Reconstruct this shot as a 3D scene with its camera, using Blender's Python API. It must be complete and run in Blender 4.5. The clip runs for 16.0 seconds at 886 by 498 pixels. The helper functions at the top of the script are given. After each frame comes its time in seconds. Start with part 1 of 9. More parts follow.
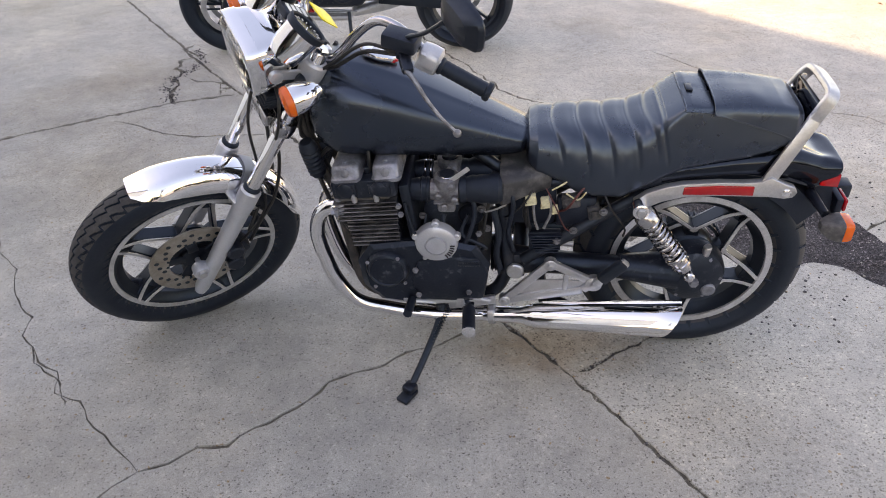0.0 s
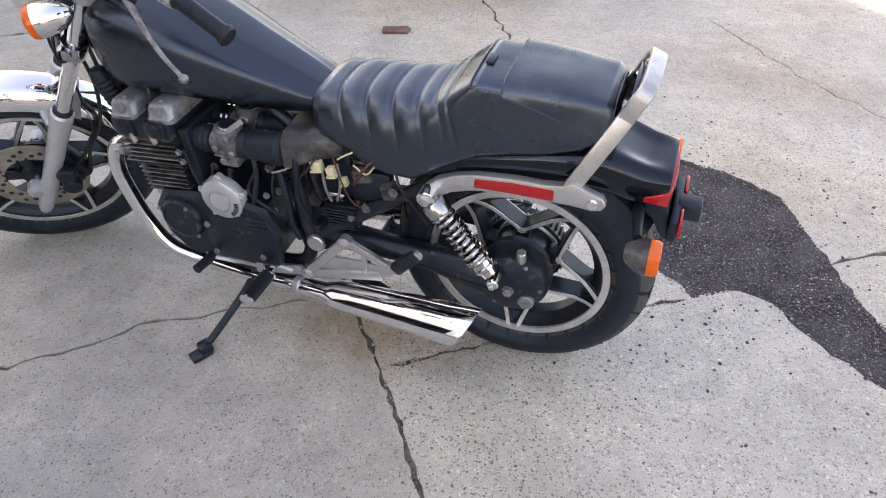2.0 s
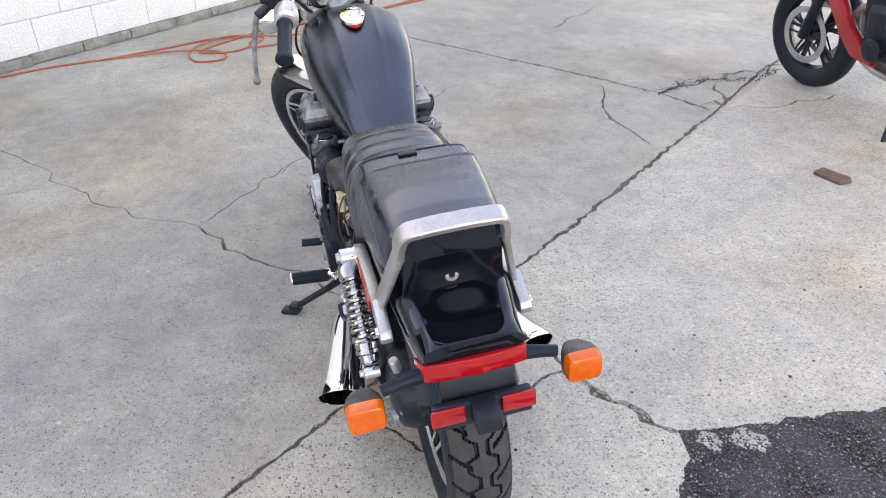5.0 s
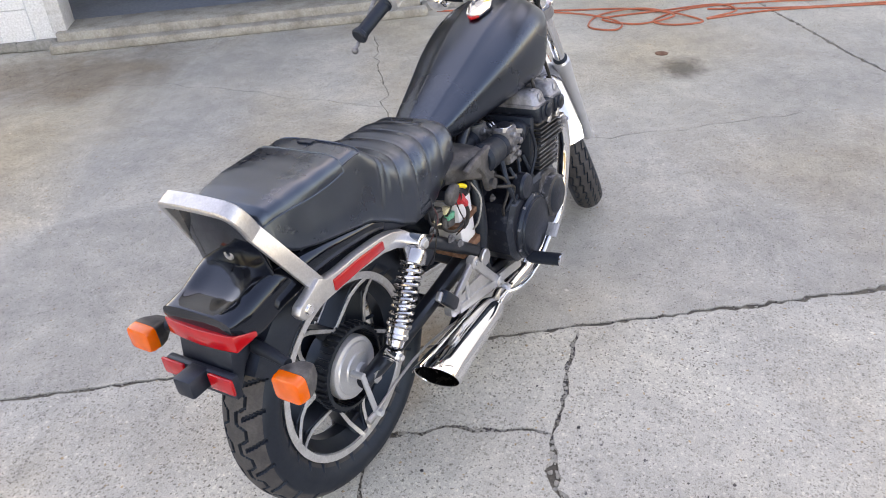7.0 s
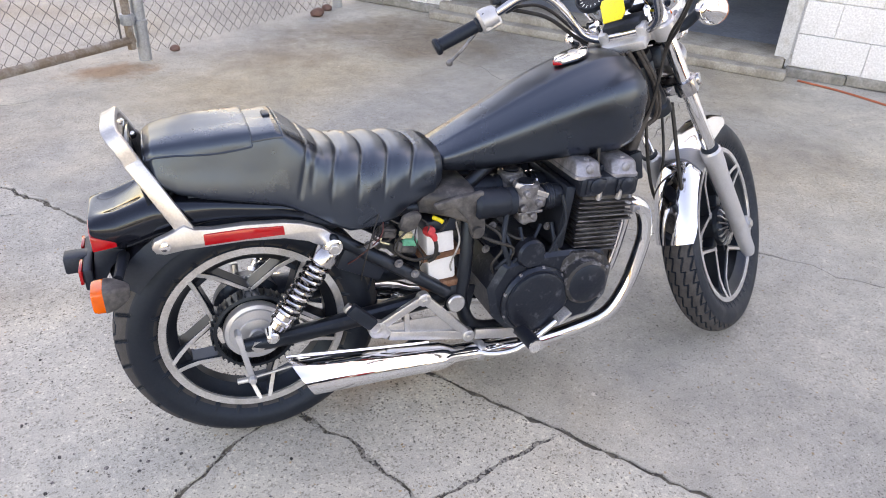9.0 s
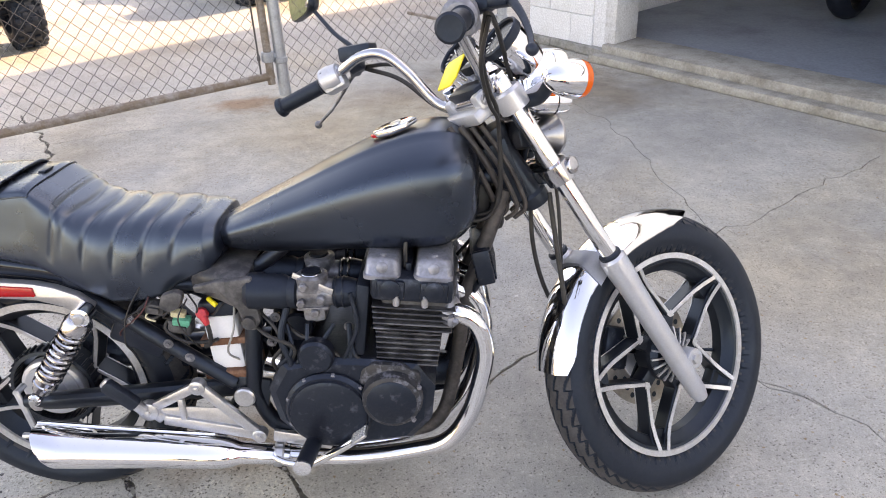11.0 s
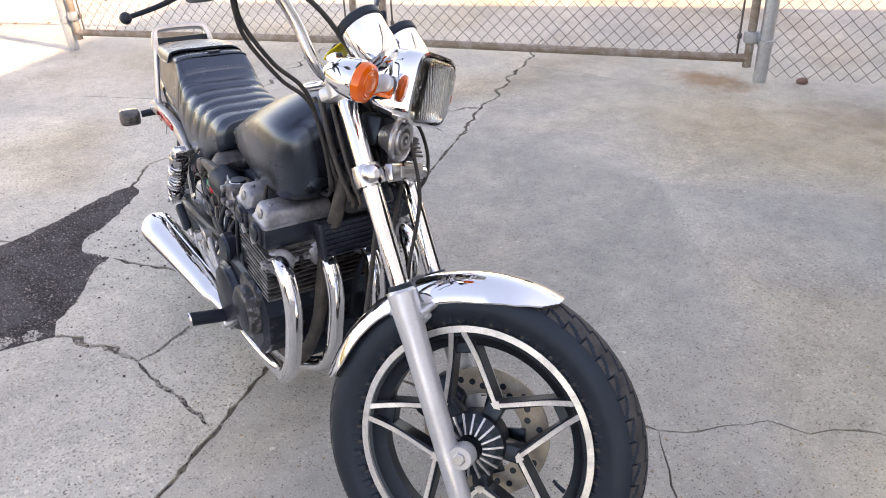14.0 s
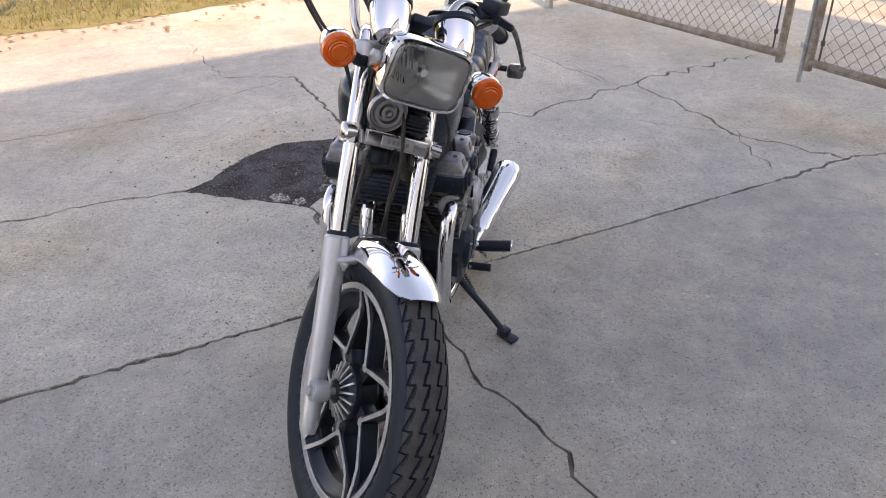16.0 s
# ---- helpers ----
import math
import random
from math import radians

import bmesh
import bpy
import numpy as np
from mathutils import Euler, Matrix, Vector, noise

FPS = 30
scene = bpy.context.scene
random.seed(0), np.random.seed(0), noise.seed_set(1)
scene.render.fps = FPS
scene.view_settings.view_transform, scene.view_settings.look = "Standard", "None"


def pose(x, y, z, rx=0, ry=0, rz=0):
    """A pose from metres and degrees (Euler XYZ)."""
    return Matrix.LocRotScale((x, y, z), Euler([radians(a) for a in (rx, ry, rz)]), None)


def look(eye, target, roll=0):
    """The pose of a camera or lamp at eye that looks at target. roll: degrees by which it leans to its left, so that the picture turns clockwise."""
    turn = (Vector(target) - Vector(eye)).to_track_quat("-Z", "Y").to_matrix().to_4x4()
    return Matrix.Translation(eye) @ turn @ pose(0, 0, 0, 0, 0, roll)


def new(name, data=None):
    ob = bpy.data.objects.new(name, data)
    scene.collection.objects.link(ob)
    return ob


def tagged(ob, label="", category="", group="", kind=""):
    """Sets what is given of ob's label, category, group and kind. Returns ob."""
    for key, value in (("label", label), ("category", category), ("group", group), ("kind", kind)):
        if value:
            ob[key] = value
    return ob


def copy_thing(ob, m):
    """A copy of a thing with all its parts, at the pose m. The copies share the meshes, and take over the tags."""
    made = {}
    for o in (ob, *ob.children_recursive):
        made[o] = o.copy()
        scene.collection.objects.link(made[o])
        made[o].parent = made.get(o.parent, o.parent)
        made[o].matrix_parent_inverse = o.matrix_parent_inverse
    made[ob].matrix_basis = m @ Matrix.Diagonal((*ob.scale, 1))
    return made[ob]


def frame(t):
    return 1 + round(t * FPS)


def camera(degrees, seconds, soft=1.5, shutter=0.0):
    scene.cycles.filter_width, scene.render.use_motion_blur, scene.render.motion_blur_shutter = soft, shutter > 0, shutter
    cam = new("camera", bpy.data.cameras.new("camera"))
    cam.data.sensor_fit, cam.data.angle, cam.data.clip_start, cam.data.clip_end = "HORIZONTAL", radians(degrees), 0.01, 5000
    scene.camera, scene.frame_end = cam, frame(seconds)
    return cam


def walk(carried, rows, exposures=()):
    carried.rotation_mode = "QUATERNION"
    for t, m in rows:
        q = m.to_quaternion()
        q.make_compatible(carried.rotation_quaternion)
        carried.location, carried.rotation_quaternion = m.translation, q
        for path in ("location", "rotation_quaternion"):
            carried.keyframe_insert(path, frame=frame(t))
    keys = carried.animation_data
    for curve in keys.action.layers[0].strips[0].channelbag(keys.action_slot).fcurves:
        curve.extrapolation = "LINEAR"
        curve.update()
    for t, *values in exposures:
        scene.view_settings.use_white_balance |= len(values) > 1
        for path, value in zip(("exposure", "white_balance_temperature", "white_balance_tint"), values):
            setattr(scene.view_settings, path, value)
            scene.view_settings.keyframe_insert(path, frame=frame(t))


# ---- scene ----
cam = camera(61.9, 16.0, soft=1.0)
PATH = [
    (0, (-0.101, -0.054, 1.46), (-0.034, 1.618, 0.366), -1.6),
    (0.5, (0.078, 0.023, 1.441), (0.055, 1.663, 0.297), -4.0),
    (1, (0.247, 0.134, 1.42), (0.232, 1.722, 0.204), -3.2),
    (1.5, (0.537, 0.133, 1.396), (0.442, 1.733, 0.199), 0.6),
    (2, (0.734, 0.222, 1.389), (0.423, 1.782, 0.177), -0.1),
    (2.5, (0.905, 0.358, 1.384), (0.527, 1.897, 0.164), 1.0),
    (3, (1.203, 0.446, 1.391), (0.464, 1.904, 0.239), 0.2),
    (3.5, (1.346, 0.604, 1.383), (0.453, 1.976, 0.235), 1.2),
    (4, (1.427, 0.78, 1.381), (0.276, 1.817, 0.115), -2.9),
    (4.5, (1.66, 0.945, 1.388), (0.272, 1.849, 0.267), 2.9),
    (5, (1.775, 1.175, 1.379), (0.193, 1.814, 0.336), -0.5),
    (7.5, (1.652, 2.573, 1.426), (0.235, 1.704, 0.315), 0.4),
    (8, (1.396, 2.719, 1.416), (0.079, 1.69, 0.318), 4.7),
    (8.5, (1.186, 2.976, 1.398), (0.132, 1.671, 0.309), 1.7),
    (9, (0.981, 3.095, 1.413), (0.116, 1.629, 0.362), 2.7),
    (9.5, (0.689, 3.129, 1.399), (-0.137, 1.66, 0.322), 2.5),
    (12, (-0.624, 3.109, 1.387), (-0.248, 1.365, 0.484), -3.7),
    (12.5, (-0.906, 2.933, 1.37), (-0.311, 1.305, 0.372), -4.1),
    (13, (-1.217, 2.896, 1.387), (-0.23, 1.481, 0.375), -3.9),
    (13.5, (-1.388, 2.771, 1.376), (-0.167, 1.562, 0.353), -4.0),
    (14, (-1.549, 2.518, 1.37), (-0.225, 1.406, 0.365), -3.1),
    (14.5, (-1.861, 2.331, 1.386), (-0.334, 1.535, 0.368), -6.4),
    (15, (-1.856, 2.094, 1.356), (-0.226, 1.565, 0.324), -2.4),
    (15.5, (-1.876, 1.803, 1.368), (-0.136, 1.512, 0.425), -2.6),
    (16, (-1.981, 1.527, 1.371), (-0.25, 1.625, 0.374), -1.3),
]
EXPOSURES = [(0, 2.02, 10600, 27), (1.5, 2.24, 10600, 27), (3.5, 2.46, 10600, 25), (5, 2.46, 10600, 24), (9, 2.42, 10600, 27), (12.5, 2.42, 10600, 27), (14, 2.28, 10500, 27), (15.0, 2.02, 10400, 27), (15.5, 1.88, 10400, 27), (16, 1.72, 10300, 27)]
walk(cam, [(t, look(eye, target, roll)) for t, eye, target, roll in PATH], EXPOSURES)

# ---- world, sun, exposure ----
SUN_WAY = Vector((0.958, 0.287))          # the way the shadows fall on the ground
SUN_ELEVATION = 33.8
world = bpy.data.worlds.new("sky")
scene.world = world
world.use_nodes = True
wnt = world.node_tree
sky = wnt.nodes.new("ShaderNodeTexSky")
sky.sky_type = "NISHITA"
sky.sun_disc = False
sky.sun_elevation = radians(SUN_ELEVATION)
sky.sun_rotation = math.atan2(-SUN_WAY.x, -SUN_WAY.y)
sky.air_density, sky.dust_density, sky.ozone_density = 1.0, 0.8, 1.0
wnt.links.new(sky.outputs[0], wnt.nodes["Background"].inputs[0])
wnt.nodes["Background"].inputs[1].default_value = 0.15

sun_data = bpy.data.lights.new("sun", "SUN")
sun_data.energy = 2.2
sun_data.angle = radians(0.6)
sun_data.color = (1.0, 0.93, 0.82)
sun = new("sun", sun_data)
sun_from = Vector((-SUN_WAY.x, -SUN_WAY.y, math.tan(radians(SUN_ELEVATION)))) * 20
sun.matrix_world = look(sun_from, (0, 0, 0))


# ---- materials ----
def node_mat(name):
    mat = bpy.data.materials.new(name)
    mat.use_nodes = True
    nt = mat.node_tree
    return mat, nt, nt.nodes["Principled BSDF"]


def tex_noise(nt, scale, detail=4.0, rough=0.55, space="Object"):
    tc = nt.nodes.new("ShaderNodeTexCoord")
    nz = nt.nodes.new("ShaderNodeTexNoise")
    nz.inputs["Scale"].default_value = scale
    nz.inputs["Detail"].default_value = detail
    nz.inputs["Roughness"].default_value = rough
    nt.links.new(tc.outputs[space], nz.inputs["Vector"])
    return nz


def ramp(nt, src, stops):
    r = nt.nodes.new("ShaderNodeValToRGB")
    while len(r.color_ramp.elements) < len(stops):
        r.color_ramp.elements.new(0.5)
    for e, (pos, col) in zip(r.color_ramp.elements, stops):
        e.position = pos
        e.color = (*col, 1) if len(col) == 3 else col
    nt.links.new(src, r.inputs[0])
    return r


def mixc(nt, fac, a, b, mode="MIX"):
    m = nt.nodes.new("ShaderNodeMix")
    m.data_type = "RGBA"
    m.blend_type = mode
    for sock, v in ((m.inputs[0], fac), (m.inputs[6], a), (m.inputs[7], b)):
        if isinstance(v, (int, float)):
            sock.default_value = v
        elif isinstance(v, tuple):
            sock.default_value = (*v, 1)
        else:
            nt.links.new(v, sock)
    return m.outputs[2]


def bump(nt, bsdf, src, strength, dist):
    b = nt.nodes.new("ShaderNodeBump")
    b.inputs["Strength"].default_value = strength
    b.inputs["Distance"].default_value = dist
    nt.links.new(src, b.inputs["Height"])
    nt.links.new(b.outputs[0], bsdf.inputs["Normal"])
    return b


def worn(name, base, rough=0.5, metal=0.0, wear=None, wear_at=0.62, scale=9.0, bumps=0.15, grain=180.0, spread=0.12, coat=0.0, space="Object", vary=0.2, spec=0.5, tint=(1.0, 1.0, 1.0)):
    """A surface with patches of another tone at a large scale and grain at a small one."""
    mat, nt, b = node_mat(name)
    big = tex_noise(nt, scale, 6.0, 0.62, space)
    fine = tex_noise(nt, grain, 3.0, 0.5, space)
    wear = wear or tuple(min(1, c * 1.35 + 0.01) for c in base)
    fac = ramp(nt, big.outputs[0], [(wear_at - spread, (0, 0, 0)), (wear_at + spread, (1, 1, 1))])
    col = mixc(nt, fac.outputs[0], base, wear)
    var = ramp(nt, fine.outputs[0], [(0.25, (1 - vary,) * 3), (0.75, (1 + vary,) * 3)])
    col = mixc(nt, 1.0, col, var.outputs[0], "MULTIPLY")
    nt.links.new(col, b.inputs["Base Color"])
    rr = ramp(nt, big.outputs[0], [(0.3, (rough * 0.8,) * 3), (0.75, (min(1, rough * 1.3),) * 3)])
    nt.links.new(rr.outputs[0], b.inputs["Roughness"])
    b.inputs["Metallic"].default_value = metal
    b.inputs["Coat Weight"].default_value = coat
    b.inputs["Coat Roughness"].default_value = 0.08
    b.inputs["Specular IOR Level"].default_value = spec
    b.inputs["Specular Tint"].default_value = (*tint, 1)
    if bumps:
        bump(nt, b, fine.outputs[0], bumps, 0.002)
    return mat


# bluish bases and specular tints of the blacks stand in for reflected sky
M_tank = worn("satin_black_paint", (0.0036, 0.0042, 0.0064), 0.27, 0, (0.0048, 0.0056, 0.0080), 0.6, 3, 0.008, 260, vary=0.1, spec=1.0, tint=(0.56, 0.75, 1.0))
M_gloss = worn("gloss_black_paint", (0.003, 0.0036, 0.006), 0.06, 0, (0.005, 0.0055, 0.008), 0.6, 5, 0.0, 200, coat=0.2, tint=(0.55, 0.74, 1.0))
M_leather = worn("black_vinyl", (0.0075, 0.0098, 0.0165), 0.29, 0, (0.012, 0.0150, 0.0235), 0.60, 9, 0.06, 420, spec=0.95, tint=(0.60, 0.79, 1.0))
M_rubber = worn("black_rubber", (0.0080, 0.0092, 0.0140), 0.52, 0, (0.015, 0.017, 0.023), 0.62, 14, 0.10, 160, tint=(0.55, 0.76, 1.0))
M_tread = worn("dusty_tread_rubber", (0.030, 0.030, 0.034), 0.72, 0, (0.062, 0.060, 0.061), 0.52, 26, 0.2, 200)
M_plastic = worn("dark_grey_plastic", (0.011, 0.0125, 0.019), 0.42, 0, (0.027, 0.030, 0.039), 0.66, 14, 0.1, 200, tint=(0.55, 0.76, 1.0))
M_engine = worn("black_engine_paint", (0.011, 0.0125, 0.0185), 0.36, 0.1, (0.060, 0.066, 0.082), 0.64, 38, 0.3, 130, spread=0.07, tint=(0.55, 0.76, 1.0))
M_enginegrey = worn("dull_aluminium_casting", (0.28, 0.292, 0.33), 0.40, 0.55, (0.15, 0.155, 0.172), 0.54, 26, 0.16, 140, vary=0.14)
M_carb = worn("dull_carburettor_alloy", (0.23, 0.235, 0.255), 0.42, 0.5, (0.10, 0.10, 0.108), 0.52, 34, 0.2, 140, vary=0.18)
M_dusty = worn("dusty_grey_plastic", (0.026, 0.027, 0.031), 0.5, 0, (0.115, 0.112, 0.112), 0.55, 22, 0.2, 150)
M_rimalu = worn("polished_rim_alloy", (0.62, 0.625, 0.64), 0.36, 0.7, (0.48, 0.48, 0.49), 0.56, 26, 0.10, 260, vary=0.14)
M_cyl = worn("greyed_black_cylinder", (0.05, 0.05, 0.053), 0.55, 0.2, (0.17, 0.17, 0.175), 0.55, 12, 0.3, 150)
M_scuff = worn("scuffed_black_casting", (0.022, 0.024, 0.029), 0.45, 0.1, (0.13, 0.137, 0.157), 0.57, 60, 0.3, 150, spread=0.06)
M_finedge = worn("bare_fin_edge", (0.05, 0.05, 0.053), 0.4, 0.5, (0.24, 0.24, 0.25), 0.58, 18, 0.1, 150)
M_chrome = worn("chrome", (0.86, 0.865, 0.88), 0.045, 1.0, (0.82, 0.82, 0.835), 0.66, 4, 0.0, 90, vary=0.01)
M_horn = worn("grey_horn_metal", (0.36, 0.36, 0.37), 0.32, 0.9, (0.26, 0.26, 0.26), 0.6, 20, 0.04, 260, vary=0.06)
# chrome darkened to stand in for the dark surroundings it reflects
M_shock = worn("chrome_darkened_for_reflection", (0.50, 0.50, 0.52), 0.16, 1.0, (0.40, 0.40, 0.41), 0.6, 12, 0.0, 200, vary=0.05)
M_alu = worn("brushed_aluminium", (0.54, 0.545, 0.56), 0.36, 0.85, (0.44, 0.445, 0.455), 0.58, 16, 0.06, 260, vary=0.10)
M_silver = worn("silver_painted_alloy", (0.53, 0.55, 0.59), 0.34, 0.55, (0.46, 0.475, 0.50), 0.62, 10, 0.03, 260, vary=0.06)
M_wheelblack = worn("black_wheel_paint", (0.008, 0.009, 0.012), 0.35, 0, (0.017, 0.018, 0.021), 0.62, 12, 0.05, 200, tint=(0.55, 0.76, 1.0))
M_frame = worn("black_frame_paint", (0.011, 0.012, 0.016), 0.36, 0, (0.045, 0.040, 0.040), 0.68, 18, 0.1, 160, tint=(0.55, 0.76, 1.0))
M_loom = worn("dusty_loom_and_lit_tube", (0.030, 0.027, 0.027), 0.6, 0, (0.075, 0.066, 0.062), 0.52, 40, 0.3, 180)
M_rust = worn("rusty_steel", (0.16, 0.07, 0.04), 0.8, 0.2, (0.28, 0.16, 0.11), 0.55, 30, 0.4, 120)
M_disc = worn("brown_stained_brake_steel", (0.36, 0.335, 0.30), 0.42, 0.5, (0.25, 0.215, 0.18), 0.52, 14, 0.05, 200, vary=0.10)
M_white = worn("white_battery_plastic", (0.74, 0.76, 0.79), 0.35, 0, (0.68, 0.69, 0.70), 0.62, 14, 0.02, 200, vary=0.03)
M_cream = worn("cream_connector_plastic", (0.62, 0.56, 0.36), 0.45, 0, (0.45, 0.38, 0.22), 0.6, 40, 0.05, 200)
M_green = worn("green_connector_plastic", (0.05, 0.36, 0.24), 0.45, 0, (0.03, 0.2, 0.14), 0.6, 40, 0.05, 200)
M_redrub = worn("red_terminal_rubber", (0.55, 0.03, 0.04), 0.5, 0, (0.4, 0.03, 0.03), 0.6, 40, 0.05, 200)
M_yellow = worn("yellow_label", (0.85, 0.68, 0.03), 0.45, 0, (0.7, 0.55, 0.03), 0.6, 30, 0.02, 200)
M_dial = worn("black_dial", (0.01, 0.01, 0.012), 0.25, 0, (0.02, 0.02, 0.02), 0.6, 30, 0.0, 200)
M_mark = worn("white_dial_marks", (0.75, 0.75, 0.72), 0.5, 0, (0.6, 0.6, 0.58), 0.6, 30, 0.0, 200)
M_greyprint = worn("grey_badge_print", (0.25, 0.25, 0.26), 0.5, 0.3, (0.2, 0.2, 0.2), 0.6, 30, 0.0, 200)
M_cable = worn("black_cable_sheath", (0.012, 0.012, 0.013), 0.5, 0, (0.03, 0.03, 0.03), 0.62, 30, 0.05, 300)
M_redpaint = worn("red_motorcycle_paint", (0.42, 0.02, 0.025), 0.18, 0, (0.36, 0.02, 0.02), 0.6, 6, 0.0, 200, coat=0.5)


for mat, ior, coat, coat_rough in ((M_tank, 1.55, 0.06, 0.30), (M_leather, 1.58, 0.10, 0.24)):
    sh = mat.node_tree.nodes["Principled BSDF"]
    sh.inputs["IOR"].default_value = ior
    sh.inputs["Coat Weight"].default_value = coat
    sh.inputs["Coat Roughness"].default_value = coat_rough


def lens_mat(name, col, rough=0.18):
    mat, nt, b = node_mat(name)
    nz = tex_noise(nt, 60, 2.0)
    c = mixc(nt, nz.outputs[0], col, tuple(v * 0.72 for v in col))
    nt.links.new(c, b.inputs["Base Color"])
    b.inputs["Roughness"].default_value = rough
    b.inputs["Subsurface Weight"].default_value = 0.25
    b.inputs["Subsurface Radius"].default_value = (0.02, 0.006, 0.002)
    b.inputs["Subsurface Scale"].default_value = 0.3
    b.inputs["Coat Weight"].default_value = 0.35
    return mat


M_amber = lens_mat("amber_lens", (0.88, 0.130, 0.004))
M_redlens = lens_mat("red_lens", (0.50, 0.007, 0.012), 0.10)


def glass_mat(name, rough=0.05):
    mat, nt, b = node_mat(name)
    b.inputs["Base Color"].default_value = (0.93, 0.95, 0.95, 1)
    b.inputs["Transmission Weight"].default_value = 1.0
    b.inputs["IOR"].default_value = 1.45
    b.inputs["Roughness"].default_value = rough
    wv = nt.nodes.new("ShaderNodeTexWave")
    wv.bands_direction = "Y"
    wv.inputs["Scale"].default_value = 42
    tc = nt.nodes.new("ShaderNodeTexCoord")
    nt.links.new(tc.outputs["Object"], wv.inputs["Vector"])
    bump(nt, b, wv.outputs["Fac"], 0.10, 0.002)
    return mat


M_glass = glass_mat("headlamp_glass", 0.03)
M_reflector = worn("silvered_reflector", (0.90, 0.90, 0.91), 0.28, 0.55, (0.84, 0.84, 0.85), 0.66, 6, 0.0, 90, vary=0.01)
M_mirror = worn("mirror_glass", (0.9, 0.9, 0.92), 0.02, 1.0, (0.88, 0.88, 0.9), 0.6, 5, 0.0, 100)


def concrete(name):
    """Old poured concrete: broad stains, cloudy tone, sand grain, dark and pale aggregate, open pits."""
    mat, nt, b = node_mat(name)
    tc = nt.nodes.new("ShaderNodeTexCoord")
    P = tc.outputs["Object"]

    def nz(scale, detail=5.0, rough=0.6):
        n = nt.nodes.new("ShaderNodeTexNoise")
        n.inputs["Scale"].default_value = scale
        n.inputs["Detail"].default_value = detail
        n.inputs["Roughness"].default_value = rough
        nt.links.new(P, n.inputs["Vector"])
        return n.outputs[0]

    # the slab on one side of the long joint is smoother and greyer than the other
    sep = nt.nodes.new("ShaderNodeSeparateXYZ")
    nt.links.new(P, sep.inputs[0])
    ax = nt.nodes.new("ShaderNodeMath")
    ax.operation = "MULTIPLY_ADD"
    nt.links.new(sep.outputs[0], ax.inputs[0])
    ax.inputs[1].default_value = 0.874
    ax.inputs[2].default_value = -0.975
    side = nt.nodes.new("ShaderNodeMath")
    side.operation = "MULTIPLY_ADD"
    nt.links.new(sep.outputs[1], side.inputs[0])
    side.inputs[1].default_value = 0.486
    nt.links.new(ax.outputs[0], side.inputs[2])
    slab = ramp(nt, side.outputs[0], [(0.0, (0, 0, 0)), (0.02, (1, 1, 1))]).outputs[0]

    cloud = ramp(nt, nz(0.55, 6), [(0.32, (0.390, 0.375, 0.338)), (0.5, (0.448, 0.430, 0.390)), (0.7, (0.510, 0.488, 0.442))]).outputs[0]
    cloud2 = ramp(nt, nz(0.75, 6), [(0.32, (0.470, 0.450, 0.404)), (0.5, (0.525, 0.505, 0.454)), (0.7, (0.566, 0.543, 0.489))]).outputs[0]
    col = mixc(nt, slab, cloud, cloud2)
    stain = ramp(nt, nz(0.9, 3, 0.5), [(0.50, (1, 1, 1)), (0.70, (0.86, 0.80, 0.73))]).outputs[0]
    col = mixc(nt, 1.0, col, stain, "MULTIPLY")
    pale = ramp(nt, nz(1.7, 7, 0.72), [(0.53, (1, 1, 1)), (0.68, (1.16, 1.155, 1.14))]).outputs[0]
    col = mixc(nt, 1.0, col, pale, "MULTIPLY")
    wash = ramp(nt, nz(0.42, 4, 0.55), [(0.38, (0.86, 0.875, 0.90)), (0.5, (1, 1, 1)), (0.62, (1.07, 1.05, 1.0))]).outputs[0]
    col = mixc(nt, 1.0, col, wash, "MULTIPLY")
    smear = ramp(nt, nz(3.2, 6, 0.62), [(0.38, (0.90, 0.90, 0.905)), (0.55, (1, 1, 1)), (0.70, (1.07, 1.07, 1.06))]).outputs[0]
    col = mixc(nt, 1.0, col, smear, "MULTIPLY")
    mott = ramp(nt, nz(11, 7, 0.75), [(0.3, (0.84, 0.84, 0.845)), (0.7, (1.12, 1.115, 1.10))]).outputs[0]
    col = mixc(nt, 1.0, col, mott, "MULTIPLY")
    sand = ramp(nt, nz(260, 3, 0.8), [(0.34, (0.63, 0.625, 0.62)), (0.46, (0.97, 0.97, 0.97)), (0.54, (1.03, 1.03, 1.03)), (0.66, (1.20, 1.20, 1.19))]).outputs[0]
    col = mixc(nt, 1.0, col, sand, "MULTIPLY")

    # stains with a shape of their own: middle, reach, tone, wobble
    for cx, cy, rx, ry, tone in ((0.58, -1.33, 0.32, 0.20, (0.80, 0.58, 0.46)), (-1.1, -1.65, 0.8, 0.36, (0.70, 0.62, 0.55)), (-0.4, -1.3, 0.7, 0.4, (0.88, 0.81, 0.75)),
                                 (-2.35, 2.08, 0.23, 0.16, (0.42, 0.41, 0.40)), (0.30, 1.62, 0.34, 0.16, (0.82, 0.70, 0.62)), (-1.7, 1.2, 0.9, 0.5, (0.90, 0.85, 0.80)), (-1.45, -1.15, 0.75, 0.55, (0.66, 0.58, 0.51)), (-0.35, -0.85, 1.3, 0.55, (0.96, 0.88, 0.77)),
                                 (-0.75, 0.0, 0.9, 0.5, (0.88, 0.89, 0.91)), (-2.1, 0.9, 0.5, 0.7, (0.84, 0.85, 0.88))):
        mp = nt.nodes.new("ShaderNodeMapping")
        mp.vector_type = "POINT"
        mp.inputs["Location"].default_value = (-cx / rx, -cy / ry, 0)
        mp.inputs["Scale"].default_value = (1 / rx, 1 / ry, 0)
